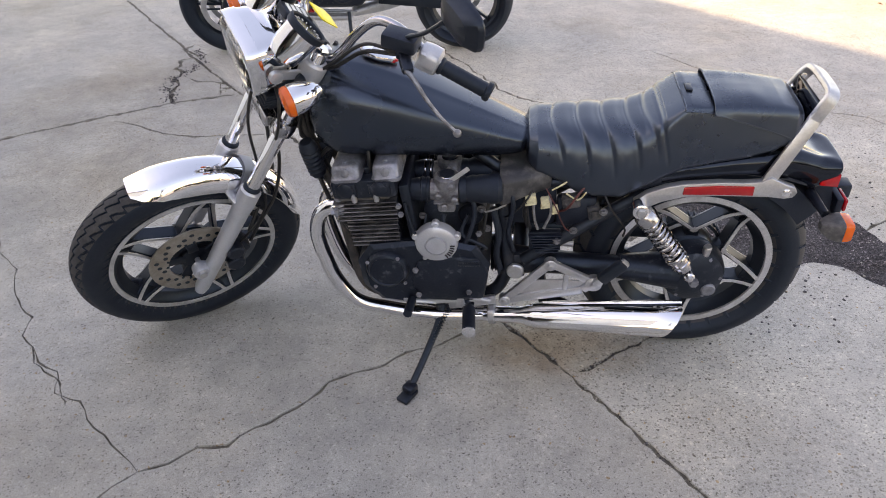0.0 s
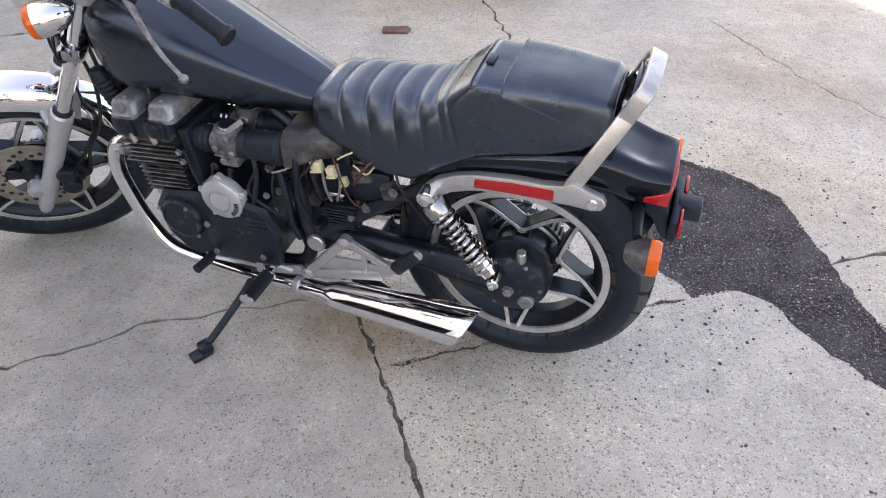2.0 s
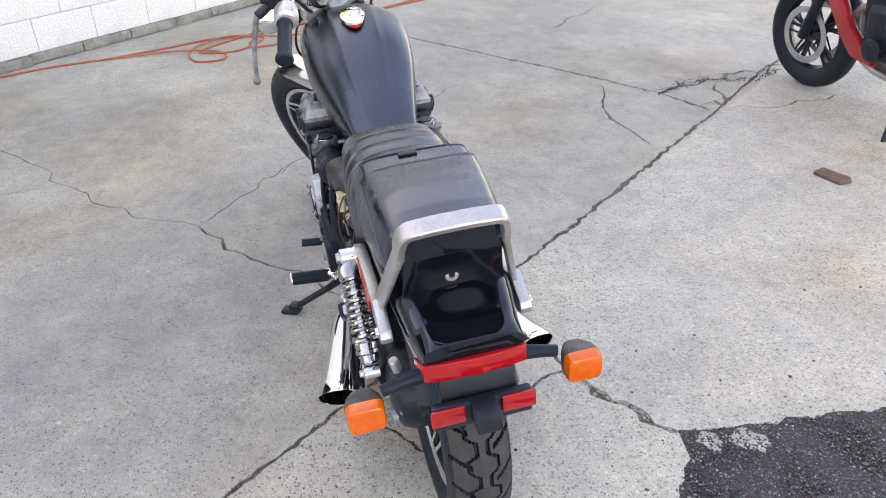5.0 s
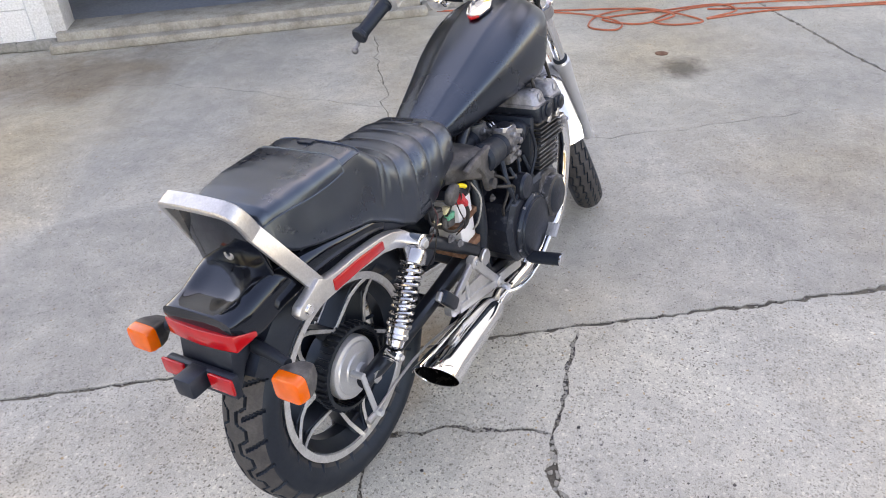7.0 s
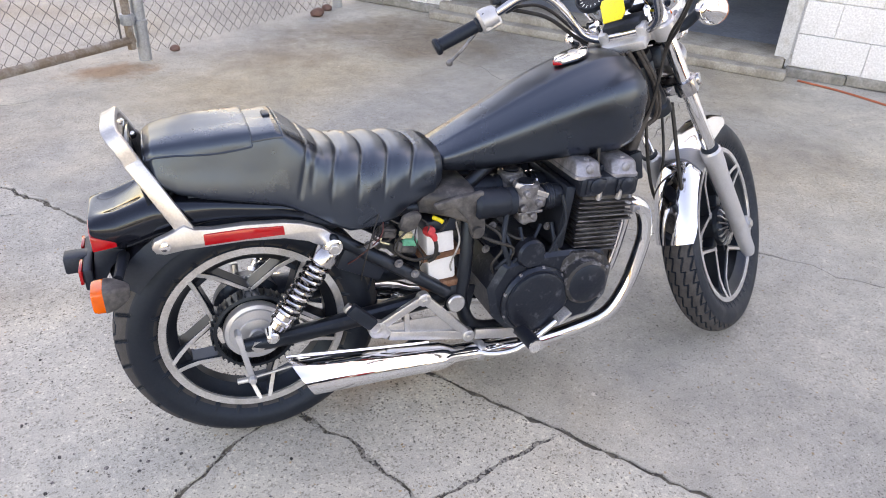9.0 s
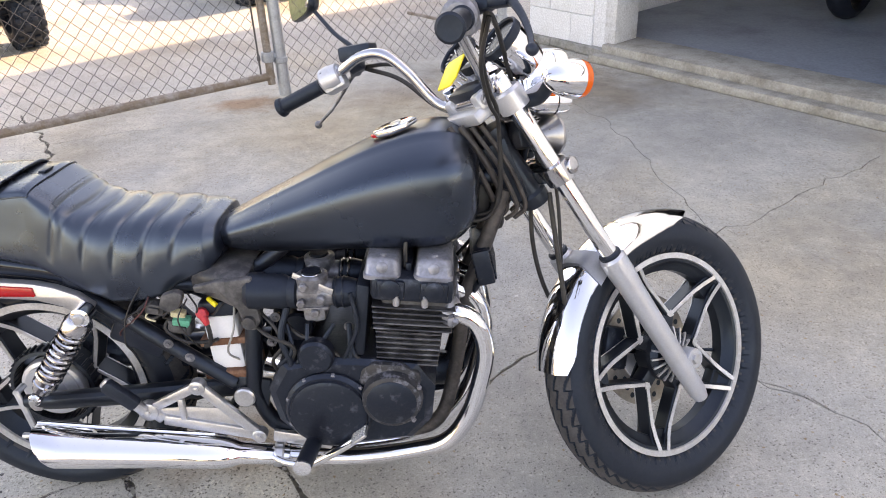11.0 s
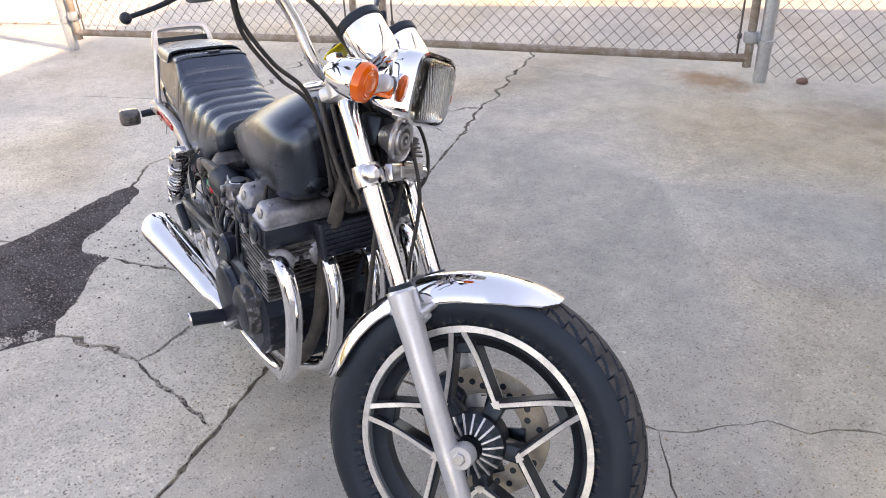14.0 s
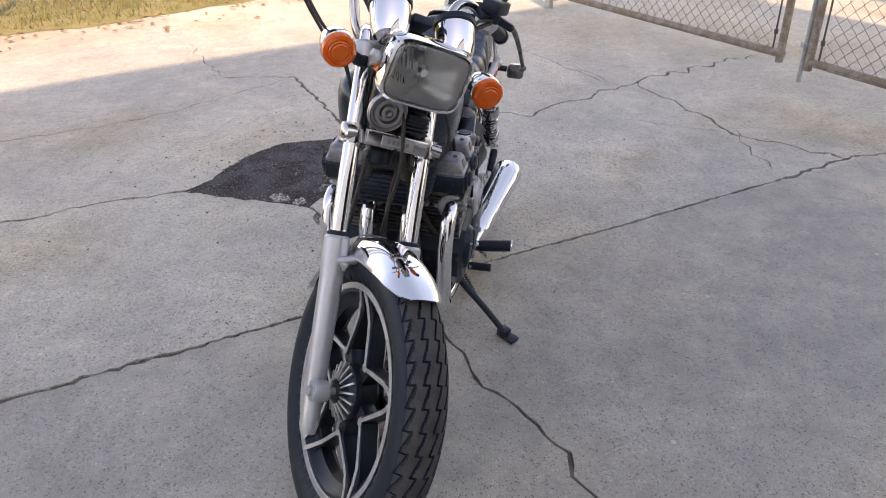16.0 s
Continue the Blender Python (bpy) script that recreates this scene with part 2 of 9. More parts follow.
        nt.links.new(P, mp.inputs["Vector"])
        ln = nt.nodes.new("ShaderNodeVectorMath")
        ln.operation = "LENGTH"
        nt.links.new(mp.outputs[0], ln.inputs[0])
        wob = nt.nodes.new("ShaderNodeMath")
        wob.operation = "MULTIPLY_ADD"
        nt.links.new(nz(2.2 / rx, 6, 0.7), wob.inputs[0])
        wob.inputs[1].default_value = 1.7
        nt.links.new(ln.outputs["Value"], wob.inputs[2])
        m = ramp(nt, wob.outputs[0], [(0.95, (1, 1, 1)), (0.999, (0, 0, 0))])
        sc = nt.nodes.new("ShaderNodeMath")
        sc.operation = "MULTIPLY"
        sc.inputs[1].default_value = 0.55
        nt.links.new(wob.outputs[0], sc.inputs[0])
        nt.links.new(sc.outputs[0], m.inputs[0])
        m.color_ramp.elements[0].position = 0.62
        m.color_ramp.elements[1].position = 1.0
        tint = mixc(nt, m.outputs[0], (1.0, 1.0, 1.0), tone)
        col = mixc(nt, 1.0, col, tint, "MULTIPLY")

    wob3 = nt.nodes.new("ShaderNodeTexNoise")
    wob3.inputs["Scale"].default_value = 130
    wob3.inputs["Detail"].default_value = 2.0
    nt.links.new(P, wob3.inputs["Vector"])
    ragged = nt.nodes.new("ShaderNodeVectorMath")
    ragged.operation = "MULTIPLY_ADD"
    nt.links.new(wob3.outputs["Color"], ragged.inputs[0])
    ragged.inputs[1].default_value = (0.012, 0.012, 0.0)
    nt.links.new(P, ragged.inputs[2])

    def speck(scale, thr, soft, tone, amount, keep=None):
        v = nt.nodes.new("ShaderNodeTexVoronoi")
        v.inputs["Scale"].default_value = scale
        v.inputs["Randomness"].default_value = 1.0
        nt.links.new(ragged.outputs[0], v.inputs["Vector"])
        near = ramp(nt, v.outputs["Distance"], [(thr, (1, 1, 1)), (thr + soft, (0, 0, 0))]).outputs[0]
        pick = ramp(nt, v.outputs["Color"], [(1 - amount, (0, 0, 0)), (1 - amount + 0.02, (1, 1, 1))]).outputs[0]
        m = mixc(nt, 1.0, near, pick, "MULTIPLY")
        if keep is not None:
            m = mixc(nt, 1.0, m, keep, "MULTIPLY")
        return m, tone

    bare = ramp(nt, nz(1.1, 6, 0.65), [(0.40, (0.15, 0.15, 0.15)), (0.66, (0.8, 0.8, 0.8))]).outputs[0]
    some = mixc(nt, 1.0, slab, (0.7, 0.7, 0.7), "MULTIPLY")
    pitted = mixc(nt, 1.0, slab, ramp(nt, nz(0.8, 4, 0.6), [(0.40, (0.25, 0.25, 0.25)), (0.58, (1, 1, 1))]).outputs[0], "MULTIPLY")
    rough_face = mixc(nt, 1.0, bare, some, "LIGHTEN")
    for m, tone in (speck(64, 0.32, 0.16, (0.80, 0.795, 0.79), 0.38, rough_face), speck(58, 0.32, 0.16, (1.12, 1.115, 1.105), 0.34, rough_face), speck(110, 0.30, 0.14, (0.60, 0.59, 0.58), 0.36, rough_face), speck(90, 0.30, 0.14, (1.30, 1.295, 1.27), 0.34, rough_face), speck(7.5, 0.050, 0.012, (1.55, 1.55, 1.55), 0.30),
                    speck(58, 0.17, 0.03, (0.32, 0.30, 0.29), 0.37, pitted), speck(100, 0.28, 0.12, (0.80, 0.60, 0.42), 0.12),
                    speck(135, 0.27, 0.06, (0.50, 0.49, 0.485), 0.40), speck(84, 0.22, 0.05, (0.36, 0.35, 0.34), 0.46, pitted), speck(23, 0.12, 0.02, (0.34, 0.32, 0.31), 0.21, pitted), speck(88, 0.26, 0.10, (1.20, 1.20, 1.19), 0.36),
                    speck(30, 0.075, 0.02, (0.28, 0.26, 0.24), 0.22), speck(44, 0.13, 0.04, (0.27, 0.25, 0.23), 0.24, pitted)):
        col = mixc(nt, 1.0, col, mixc(nt, m, (1.0, 1.0, 1.0), tone), "MULTIPLY")
    nt.links.new(col, b.inputs["Base Color"])
    b.inputs["Roughness"].default_value = 0.88
    b.inputs["Specular IOR Level"].default_value = 0.25
    hsum = mixc(nt, 0.35, nz(120, 4, 0.7), nz(16, 4), "MIX")
    bump(nt, b, hsum, 0.5, 0.005)
    return mat


M_concrete = concrete("old_concrete")
M_dirt = worn("joint_dirt", (0.085, 0.075, 0.061), 0.95, 0, (0.20, 0.175, 0.14), 0.54, 26, 0.6, 220, space="Object")
M_asphalt = worn("asphalt_patch", (0.034, 0.031, 0.033), 0.85, 0, (0.115, 0.106, 0.112), 0.56, 170, 1.0, 420, spread=0.06, vary=0.4)
M_gravel = worn("asphalt_gravel", (0.052, 0.047, 0.049), 0.85, 0, (0.20, 0.185, 0.19), 0.56, 130, 0.4, 300, spread=0.08)
_nt = M_gravel.node_tree
_b = _nt.nodes["Principled BSDF"]
_geo = _nt.nodes.new("ShaderNodeNewGeometry")
_tone = ramp(_nt, _geo.outputs["Random Per Island"], [(0.0, (0.45, 0.45, 0.46)), (0.6, (1.0, 1.0, 1.0)), (0.9, (1.7, 1.65, 1.65)), (1.0, (2.6, 2.5, 2.45))])
_nt.links.new(mixc(_nt, 1.0, _b.inputs["Base Color"].links[0].from_socket, _tone.outputs[0], "MULTIPLY"), _b.inputs["Base Color"])
M_blockpaint = worn("white_block_paint", (0.74, 0.75, 0.76), 0.6, 0, (0.60, 0.60, 0.58), 0.66, 3.5, 0.45, 90)
M_footing = worn("damp_concrete_footing", (0.30, 0.29, 0.27), 0.9, 0, (0.15, 0.15, 0.13), 0.55, 9, 0.5, 70)
M_galv = worn("galvanised_steel", (0.40, 0.43, 0.46), 0.45, 0.6, (0.30, 0.32, 0.34), 0.6, 12, 0.1, 120)
M_rustgalv = worn("rusted_gate_tube", (0.22, 0.17, 0.13), 0.7, 0.3, (0.36, 0.33, 0.30), 0.55, 16, 0.3, 120)
M_wire = worn("chain_link_wire", (0.105, 0.100, 0.096), 0.55, 0.4, (0.09, 0.08, 0.075), 0.55, 10, 0.0, 120)
M_hose = worn("orange_cable", (0.48, 0.12, 0.06), 0.55, 0, (0.34, 0.09, 0.05), 0.6, 12, 0.05, 120)
M_brick = worn("weathered_brick", (0.15, 0.078, 0.062), 0.9, 0, (0.21, 0.125, 0.105), 0.55, 25, 0.5, 120)
M_gfloor = worn("painted_garage_floor", (0.19, 0.22, 0.26), 0.35, 0, (0.14, 0.16, 0.19), 0.6, 3, 0.1, 60)
M_interior = worn("garage_interior_wall", (0.30, 0.30, 0.30), 0.8, 0, (0.22, 0.22, 0.22), 0.6, 3, 0.1, 60)
M_roof = worn("roofing_felt", (0.10, 0.10, 0.10), 0.9, 0, (0.14, 0.14, 0.14), 0.6, 3, 0.3, 60)
M_doorframe = worn("white_metal_frame", (0.62, 0.63, 0.64), 0.45, 0, (0.42, 0.41, 0.39), 0.64, 10, 0.1, 90)
M_kerb = worn("threshold_concrete", (0.36, 0.34, 0.30), 0.9, 0, (0.22, 0.20, 0.17), 0.56, 7, 0.5, 90)
M_grass = worn("dry_grass", (0.11, 0.12, 0.035), 0.8, 0, (0.22, 0.19, 0.08), 0.52, 3, 0.2, 40)
M_soil = worn("grass_soil", (0.17, 0.16, 0.06), 0.95, 0, (0.26, 0.22, 0.12), 0.52, 4, 0.6, 60)
M_leaf = worn("fallen_leaves", (0.22, 0.12, 0.05), 0.8, 0, (0.30, 0.20, 0.10), 0.5, 30, 0.1, 60)
M_atv_green = worn("olive_atv_plastic", (0.07, 0.095, 0.05), 0.45, 0, (0.10, 0.12, 0.07), 0.6, 8, 0.1, 120)
M_atv_red = worn("red_atv_plastic", (0.38, 0.03, 0.03), 0.4, 0, (0.30, 0.03, 0.03), 0.6, 8, 0.1, 120)


# ---- mesh helpers ----
def part(name, bm, mat, parent=None, label="", m=None, sharp=32.0):
    """Links a bmesh as one mesh object under a thing or a part."""
    if m is not None:
        bm.transform(m)
    bmesh.ops.recalc_face_normals(bm, faces=bm.faces)
    me = bpy.data.meshes.new(name)
    bm.to_mesh(me)
    bm.free()
    me.polygons.foreach_set("use_smooth", [True] * len(me.polygons))
    me.set_sharp_from_angle(angle=radians(sharp))
    me.materials.append(mat)
    ob = new(name, me)
    ob.parent = parent
    return tagged(ob, label)


def thing(name, label, category, group="", m=None):
    ob = new(name)
    ob.empty_display_size = 0.1
    if m is not None:
        ob.matrix_basis = m
    return tagged(ob, label, category, group)


def spline(pts, sub=6):
    """Points on a smooth curve through pts (numbers of any length)."""
    P = [np.array(p, float) for p in pts]
    if len(P) < 3 or sub <= 1:
        return P
    out = []
    Q = [2 * P[0] - P[1]] + P + [2 * P[-1] - P[-2]]
    for i in range(len(P) - 1):
        a, b, c, d = Q[i:i + 4]
        for k in range(sub):
            t = k / sub
            out.append(0.5 * (2 * b + (c - a) * t + (2 * a - 5 * b + 4 * c - d) * t * t + (3 * b - a - 3 * c + d) * t ** 3))
    out.append(P[-1])
    return out


def loft(bm, rings, caps=True, closed=False):
    rows = [[bm.verts.new(p) for p in ring] for ring in rings]
    n = len(rows[0])
    pairs = list(zip(rows, rows[1:])) + ([(rows[-1], rows[0])] if closed else [])
    for a, b in pairs:
        for i in range(n):
            bm.faces.new((a[i], a[(i + 1) % n], b[(i + 1) % n], b[i]))
    if caps and not closed:
        bm.faces.new(rows[0])
        bm.faces.new(rows[-1])
    return rows


def tube(bm, pts, r, n=10, sub=6, caps=True, flat=1.0):
    """A round bar along a smooth curve; r is one radius or one for each point."""
    rr = r if isinstance(r, (list, tuple)) else [r] * len(pts)
    S = spline([(*p, q) for p, q in zip(pts, rr)], sub)
    rings, side = [], None
    for i, s in enumerate(S):
        p = Vector(s[:3])
        a, b = S[max(i - 1, 0)], S[min(i + 1, len(S) - 1)]
        d = (Vector(b[:3]) - Vector(a[:3])).normalized()
        if side is None:
            side = d.orthogonal().normalized()
        side = (side - d * side.dot(d)).normalized()
        up = d.cross(side)
        rings.append([p + (side * math.cos(2 * math.pi * k / n) + up * flat * math.sin(2 * math.pi * k / n)) * max(s[3], 1e-4) for k in range(n)])
    loft(bm, rings, caps)


def lathe(bm, prof, c=(0, 0, 0), axis=(0, 1, 0), n=36, closed=False):
    """Turns (radius, height) pairs round an axis."""
    ax = Vector(axis).normalized()
    q = Vector((0, 0, 1)).rotation_difference(ax)
    u, w = q @ Vector((1, 0, 0)), q @ Vector((0, 1, 0))
    rings = [[Vector(c) + ax * h + (u * math.cos(2 * math.pi * k / n) + w * math.sin(2 * math.pi * k / n)) * max(r, 1e-4) for k in range(n)] for r, h in prof]
    loft(bm, rings, True, closed)


def box(bm, c, size, rot=None, bevel=0.003, seg=2):
    b2 = bmesh.new()
    bmesh.ops.create_cube(b2, size=1)
    for v in b2.verts:
        v.co = Vector((v.co.x * size[0], v.co.y * size[1], v.co.z * size[2]))
    if bevel:
        bmesh.ops.bevel(b2, geom=b2.edges[:], offset=min(bevel, min(size) * 0.45), segments=seg, affect="EDGES", profile=0.5)
    m = Matrix.Translation(c)
    if rot is not None:
        m = m @ Euler([radians(a) for a in rot]).to_matrix().to_4x4()
    b2.transform(m)
    add(bm, b2)


def add(bm, b2):
    table = {v: bm.verts.new(v.co) for v in b2.verts}
    for f in b2.faces:
        bm.faces.new([table[v] for v in f.verts])
    b2.free()


def prism(bm, outline, y0, y1, bevel=0.002, plane="xz", seg=2):
    """A plate: an outline in a plane, given thickness between y0 and y1."""
    b2 = bmesh.new()

    def put(a, b, h):
        return (a, h, b) if plane == "xz" else (a, b, h) if plane == "xy" else (h, a, b)
    lo = [b2.verts.new(put(a, b, y0)) for a, b in outline]
    hi = [b2.verts.new(put(a, b, y1)) for a, b in outline]
    b2.faces.new(lo)
    b2.faces.new(hi)
    n = len(lo)
    for i in range(n):
        b2.faces.new((lo[i], lo[(i + 1) % n], hi[(i + 1) % n], hi[i]))
    bmesh.ops.recalc_face_normals(b2, faces=b2.faces)
    if bevel:
        es = [e for e in b2.edges if len(e.link_faces) == 2 and e.calc_face_angle(0) > 0.5]
        bmesh.ops.bevel(b2, geom=es, offset=bevel, segments=seg, affect="EDGES", profile=0.5)
    add(bm, b2)


def bolt(bm, c, axis, r=0.008, h=0.007, n=6):
    lathe(bm, [(r * 1.25, 0), (r * 1.25, h * 0.25), (r, h * 0.27), (r, h * 0.9), (r * 0.85, h)], c, axis, n)


def bar(bm, a, b, w, t, up=(0, 1, 0), bevel=0.002):
    """A straight bar of w by t from a to b; t lies along up."""
    a, b = Vector(a), Vector(b)
    d = (b - a).normalized()
    u = Vector(up)
    u = (u - d * u.dot(d)).normalized()
    s = d.cross(u)
    b2 = bmesh.new()
    bmesh.ops.create_cube(b2, size=1)
    for v in b2.verts:
        v.co = Vector((v.co.x * (b - a).length, v.co.y * w, v.co.z * t))
    if bevel:
        bmesh.ops.bevel(b2, geom=b2.edges[:], offset=min(bevel, w * 0.4, t * 0.4), segments=2, affect="EDGES", profile=0.5)
    b2.transform(Matrix.Translation((a + b) / 2) @ Matrix((d, s, u)).transposed().to_4x4())
    add(bm, b2)


# ---- the yard: ground, joints, patch ----
def jag(pts, step=0.09, rough=0.28, seed=1):
    """A ragged line through pts."""
    rng = random.Random(seed)
    out = [Vector(pts[0])]
    for a, b in zip(pts, pts[1:]):
        a, b = Vector(a), Vector(b)
        n = max(2, int((b - a).length / step))
        side = Vector((-(b - a).y, (b - a).x)).normalized()
        for k in range(1, n + 1):
            p = a.lerp(b, k / n)
            out.append(p + side * (rng.uniform(-1, 1) * step * rough if k < n else 0))
    return out


def groove(bm, pts, width, seed, depth=0.03, step=0.09, rough=0.28):
    """A closed wedge along a ragged line, to cut a joint or a crack out of the slab."""
    rng = random.Random(seed * 7 + 3)
    coarse = jag(pts, step * 0.8, rough, seed)
    line = jag([tuple(p) for p in coarse], 0.024 if width > 0.009 else 0.03, 0.16, seed + 50)
    rings = []
    for i, p in enumerate(line):
        a, b = line[max(i - 1, 0)], line[min(i + 1, len(line) - 1)]
        d = (b - a).normalized()
        s = Vector((-d.y, d.x))
        end = i in (0, len(line) - 1)
        w1, w2 = (width * (0.15 if end else rng.choice((0.18, 0.3, 0.42, 0.55, 0.7, 0.95)) * rng.uniform(0.8, 1.2)) for _ in "ab")
        l, r = p + s * w1, p - s * w2
        l2, r2 = p + s * w1 * 0.55, p - s * w2 * 0.55
        rings.append([(l.x, l.y, 0.02), (r.x, r.y, 0.02), (r.x, r.y, -0.002), (r2.x, r2.y, -depth), (l2.x, l2.y, -depth), (l.x, l.y, -0.002)])
    loft(bm, rings)


CRACKS = [
    ([(-2.25, 5.91), (-1.52, 4.65), (-1.40, 4.42), (-1.2, 4.1), (-1.03, 3.83), (-0.71, 3.27), (-0.34, 2.63)], 0.017, 0.07),
    ([(-0.34, 2.63), (-0.09, 2.18), (0.13, 1.78), (0.32, 1.48), (0.54, 1.07), (0.76, 0.68), (1.03, 0.21)], 0.014, 0.05),
    ([(1.03, 0.21), (1.25, -0.15), (1.60, -0.86), (1.95, -1.45)], 0.017, 0.45),
    ([(-3.75, 2.42), (-2.83, 2.91), (-2.31, 3.20), (-1.83, 3.48), (-1.36, 3.72), (-1.05, 3.80)], 0.021, 0.07),
    ([(-1.36, 3.72), (-1.39, 3.98), (-1.41, 4.19), (-1.47, 4.70)], 0.022, 0.9),
    ([(-1.60, 3.50), (-1.30, 3.32), (-1.07, 3.27), (-0.81, 3.26)], 0.009, 0.3),
    ([(0.05, 1.70), (-0.07, 1.64), (-0.30, 1.55), (-0.49, 1.40), (-0.62, 1.30), (-0.83, 1.23)], 0.0085, 0.35),
    ([(-0.83, 1.23), (-0.95, 1.08), (-1.15, 0.90), (-1.42, 0.74), (-1.65, 0.65), (-1.93, 0.46), (-2.5, 0.15)], 0.0045, 0.35),
    ([(-0.83, 1.23), (-1.02, 1.42), (-1.25, 1.67), (-1.50, 2.10), (-1.68, 2.39), (-1.89, 2.69)], 0.0045, 0.35),
    ([(-1.42, 0.74), (-1.42, 0.33), (-1.43, -0.10), (-1.42, -0.54), (-1.33, -0.88), (-0.95, -1.50), (-0.83, -2.06)], 0.0038, 0.35),
    ([(0.34, 1.50), (0.45, 1.56), (0.58, 1.63), (0.74, 1.71), (0.97, 1.85), (1.10, 1.91)], 0.013, 0.10),
    ([(0.0, 2.06), (0.19, 2.07), (0.42, 2.09)], 0.010, 0.4),
    ([(0.42, 2.09), (0.46, 1.95), (0.47, 1.85), (0.56, 1.69), (0.58, 1.64)], 0.012, 0.4),
    ([(0.0, 4.70), (0.19, 4.21), (0.41, 3.66), (0.55, 3.52), (0.75, 3.18), (0.82, 3.04), (0.90, 2.80)], 0.012, 0.35),
    ([(1.53, 2.15), (1.65, 2.22), (1.77, 2.28), (2.2, 2.50), (2.58, 2.71), (2.57, 3.16)], 0.017, 0.12),
    ([(1.35, 4.25), (1.62, 3.72), (1.91, 3.26), (2.24, 2.98), (2.58, 2.71)], 0.007, 0.4),
    ([(1.66, 1.66), (1.74, 1.56), (1.90, 1.36), (1.84, 1.24), (2.08, 1.05), (2.44, 0.57), (3.02, -0.31)], 0.015, 0.7),
    ([(1.25, -0.15), (1.56, 0.26), (2.0, 0.42), (2.44, 0.57)], 0.013, 0.7),
    ([(2.36, 0.72), (2.8, 1.0), (3.24, 1.29)], 0.008, 0.3),
    ([(1.60, -0.86), (1.28, -0.98), (1.0, -1.02)], 0.006, 0.3),
    ([(-1.35, 4.08), (-1.22, 4.02), (-1.06, 3.91)], 0.016, 0.6),
    ([(-1.03, 3.90), (-0.95, 4.24), (-0.96, 4.64)], 0.008, 0.4),
    ([(-1.13, 3.81), (-1.08, 3.90), (-1.16, 3.98)], 0.016, 0.6),
    ([(1.63, 0.23), (1.48, 0.26), (1.13, 0.22)], 0.005, 0.4),
    ([(2.76, 0.92), (2.47, 0.77), (2.33, 0.64)], 0.006, 0.4),
    ([(1.79, 0.77), (1.69, 0.52), (1.59, 0.28)], 0.004, 0.3),
    ([(3.46, 3.71), (2.99, 3.43), (2.62, 3.20)], 0.005, 0.4),
    ([(-2.76, 3.83), (-2.92, 4.04), (-3.12, 4.40)], 0.010, 0.5),
    ([(-1.10, 1.48), (-1.14, 1.55), (-1.19, 1.61), (-1.30, 1.75)], 0.004, 0.4),
    ([(0.42, 2.09), (0.53, 2.12), (0.62, 2.18), (0.745, 2.24)], 0.020, 0.35),
]
PATCH = [(0.89, 2.82), (1.01, 2.73), (1.17, 2.70), (1.31, 2.63), (1.45, 2.52), (1.50, 2.32), (1.54, 2.16), (1.59, 1.97), (1.68, 1.76), (1.70, 1.60), (1.63, 1.60),
         (1.52, 1.70), (1.44, 1.79), (1.34, 1.94), (1.25, 1.98), (1.12, 1.92), (1.08, 1.99), (0.99, 2.05), (0.89, 2.12), (0.825, 2.205), (0.735, 2.235), (0.768, 2.33), (0.80, 2.45), (0.82, 2.56), (0.86, 2.70)]
patch_edge = [p for p in jag(PATCH + PATCH[:1], 0.035, 0.32, 5)][:-1]

bm = bmesh.new()
box(bm, (0, 0, -0.2), (500, 500, 0.4), bevel=0)
me = bpy.data.meshes.new("ground")
bm.to_mesh(me)
bm.free()
me.materials.append(M_concrete)
ground = tagged(new("ground", me), "old cracked pale grey concrete yard", "ground", kind="structure")
cut = bmesh.new()
for i, (pts, width, rough) in enumerate(CRACKS):
    groove(cut, pts, width, i + 1, rough=rough)
lo = [cut.verts.new((p.x, p.y, -0.03)) for p in patch_edge]
hi = [cut.verts.new((p.x, p.y, 0.02)) for p in patch_edge]
cut.faces.new(lo)
cut.faces.new(hi)
for i in range(len(lo)):
    j = (i + 1) % len(lo)
    cut.faces.new((lo[i], lo[j], hi[j], hi[i]))
bmesh.ops.recalc_face_normals(cut, faces=cut.faces)
cme = bpy.data.meshes.new("cutter")
cut.to_mesh(cme)
cut.free()
cutter = new("cutter", cme)
mod = ground.modifiers.new("joints", "BOOLEAN")
mod.operation, mod.object, mod.solver, mod.use_self = "DIFFERENCE", cutter, "EXACT", True
dg = bpy.context.evaluated_depsgraph_get()
cut_me = bpy.data.meshes.new_from_object(ground.evaluated_get(dg))
ground.modifiers.clear()
ground.data = cut_me
cut_me.materials.clear()
cut_me.materials.append(M_concrete)
bpy.data.objects.remove(cutter)

# dirt that lies in the joints
bm = bmesh.new()
box(bm, (0.4, 1.6, -0.0205), (9, 12, 0.03), bevel=0)
tagged(part("joint_filling", bm, M_dirt), "dark dirt lying in the open joints", "dirt", kind="structure")

# asphalt patch: a rough sheet with loose gravel on it
rng = random.Random(11)
bm = bmesh.new()
vs = [bm.verts.new((p.x, p.y, -0.004)) for p in patch_edge]
bm.faces.new(vs)
bmesh.ops.triangulate(bm, faces=bm.faces)
for _ in range(4):
    bmesh.ops.subdivide_edges(bm, edges=[e for e in bm.edges if e.calc_length() > 0.05], cuts=1, use_grid_fill=False)
    bmesh.ops.triangulate(bm, faces=bm.faces)
for v in bm.verts:
    v.co.z = 0.0 + 0.005 * noise.noise(v.co * 9) + 0.003 * noise.noise(v.co * 40)
tagged(part("asphalt_patch", bm, M_asphalt, None, sharp=80), "dark asphalt patch filling a hole in the concrete", "asphalt", kind="structure")


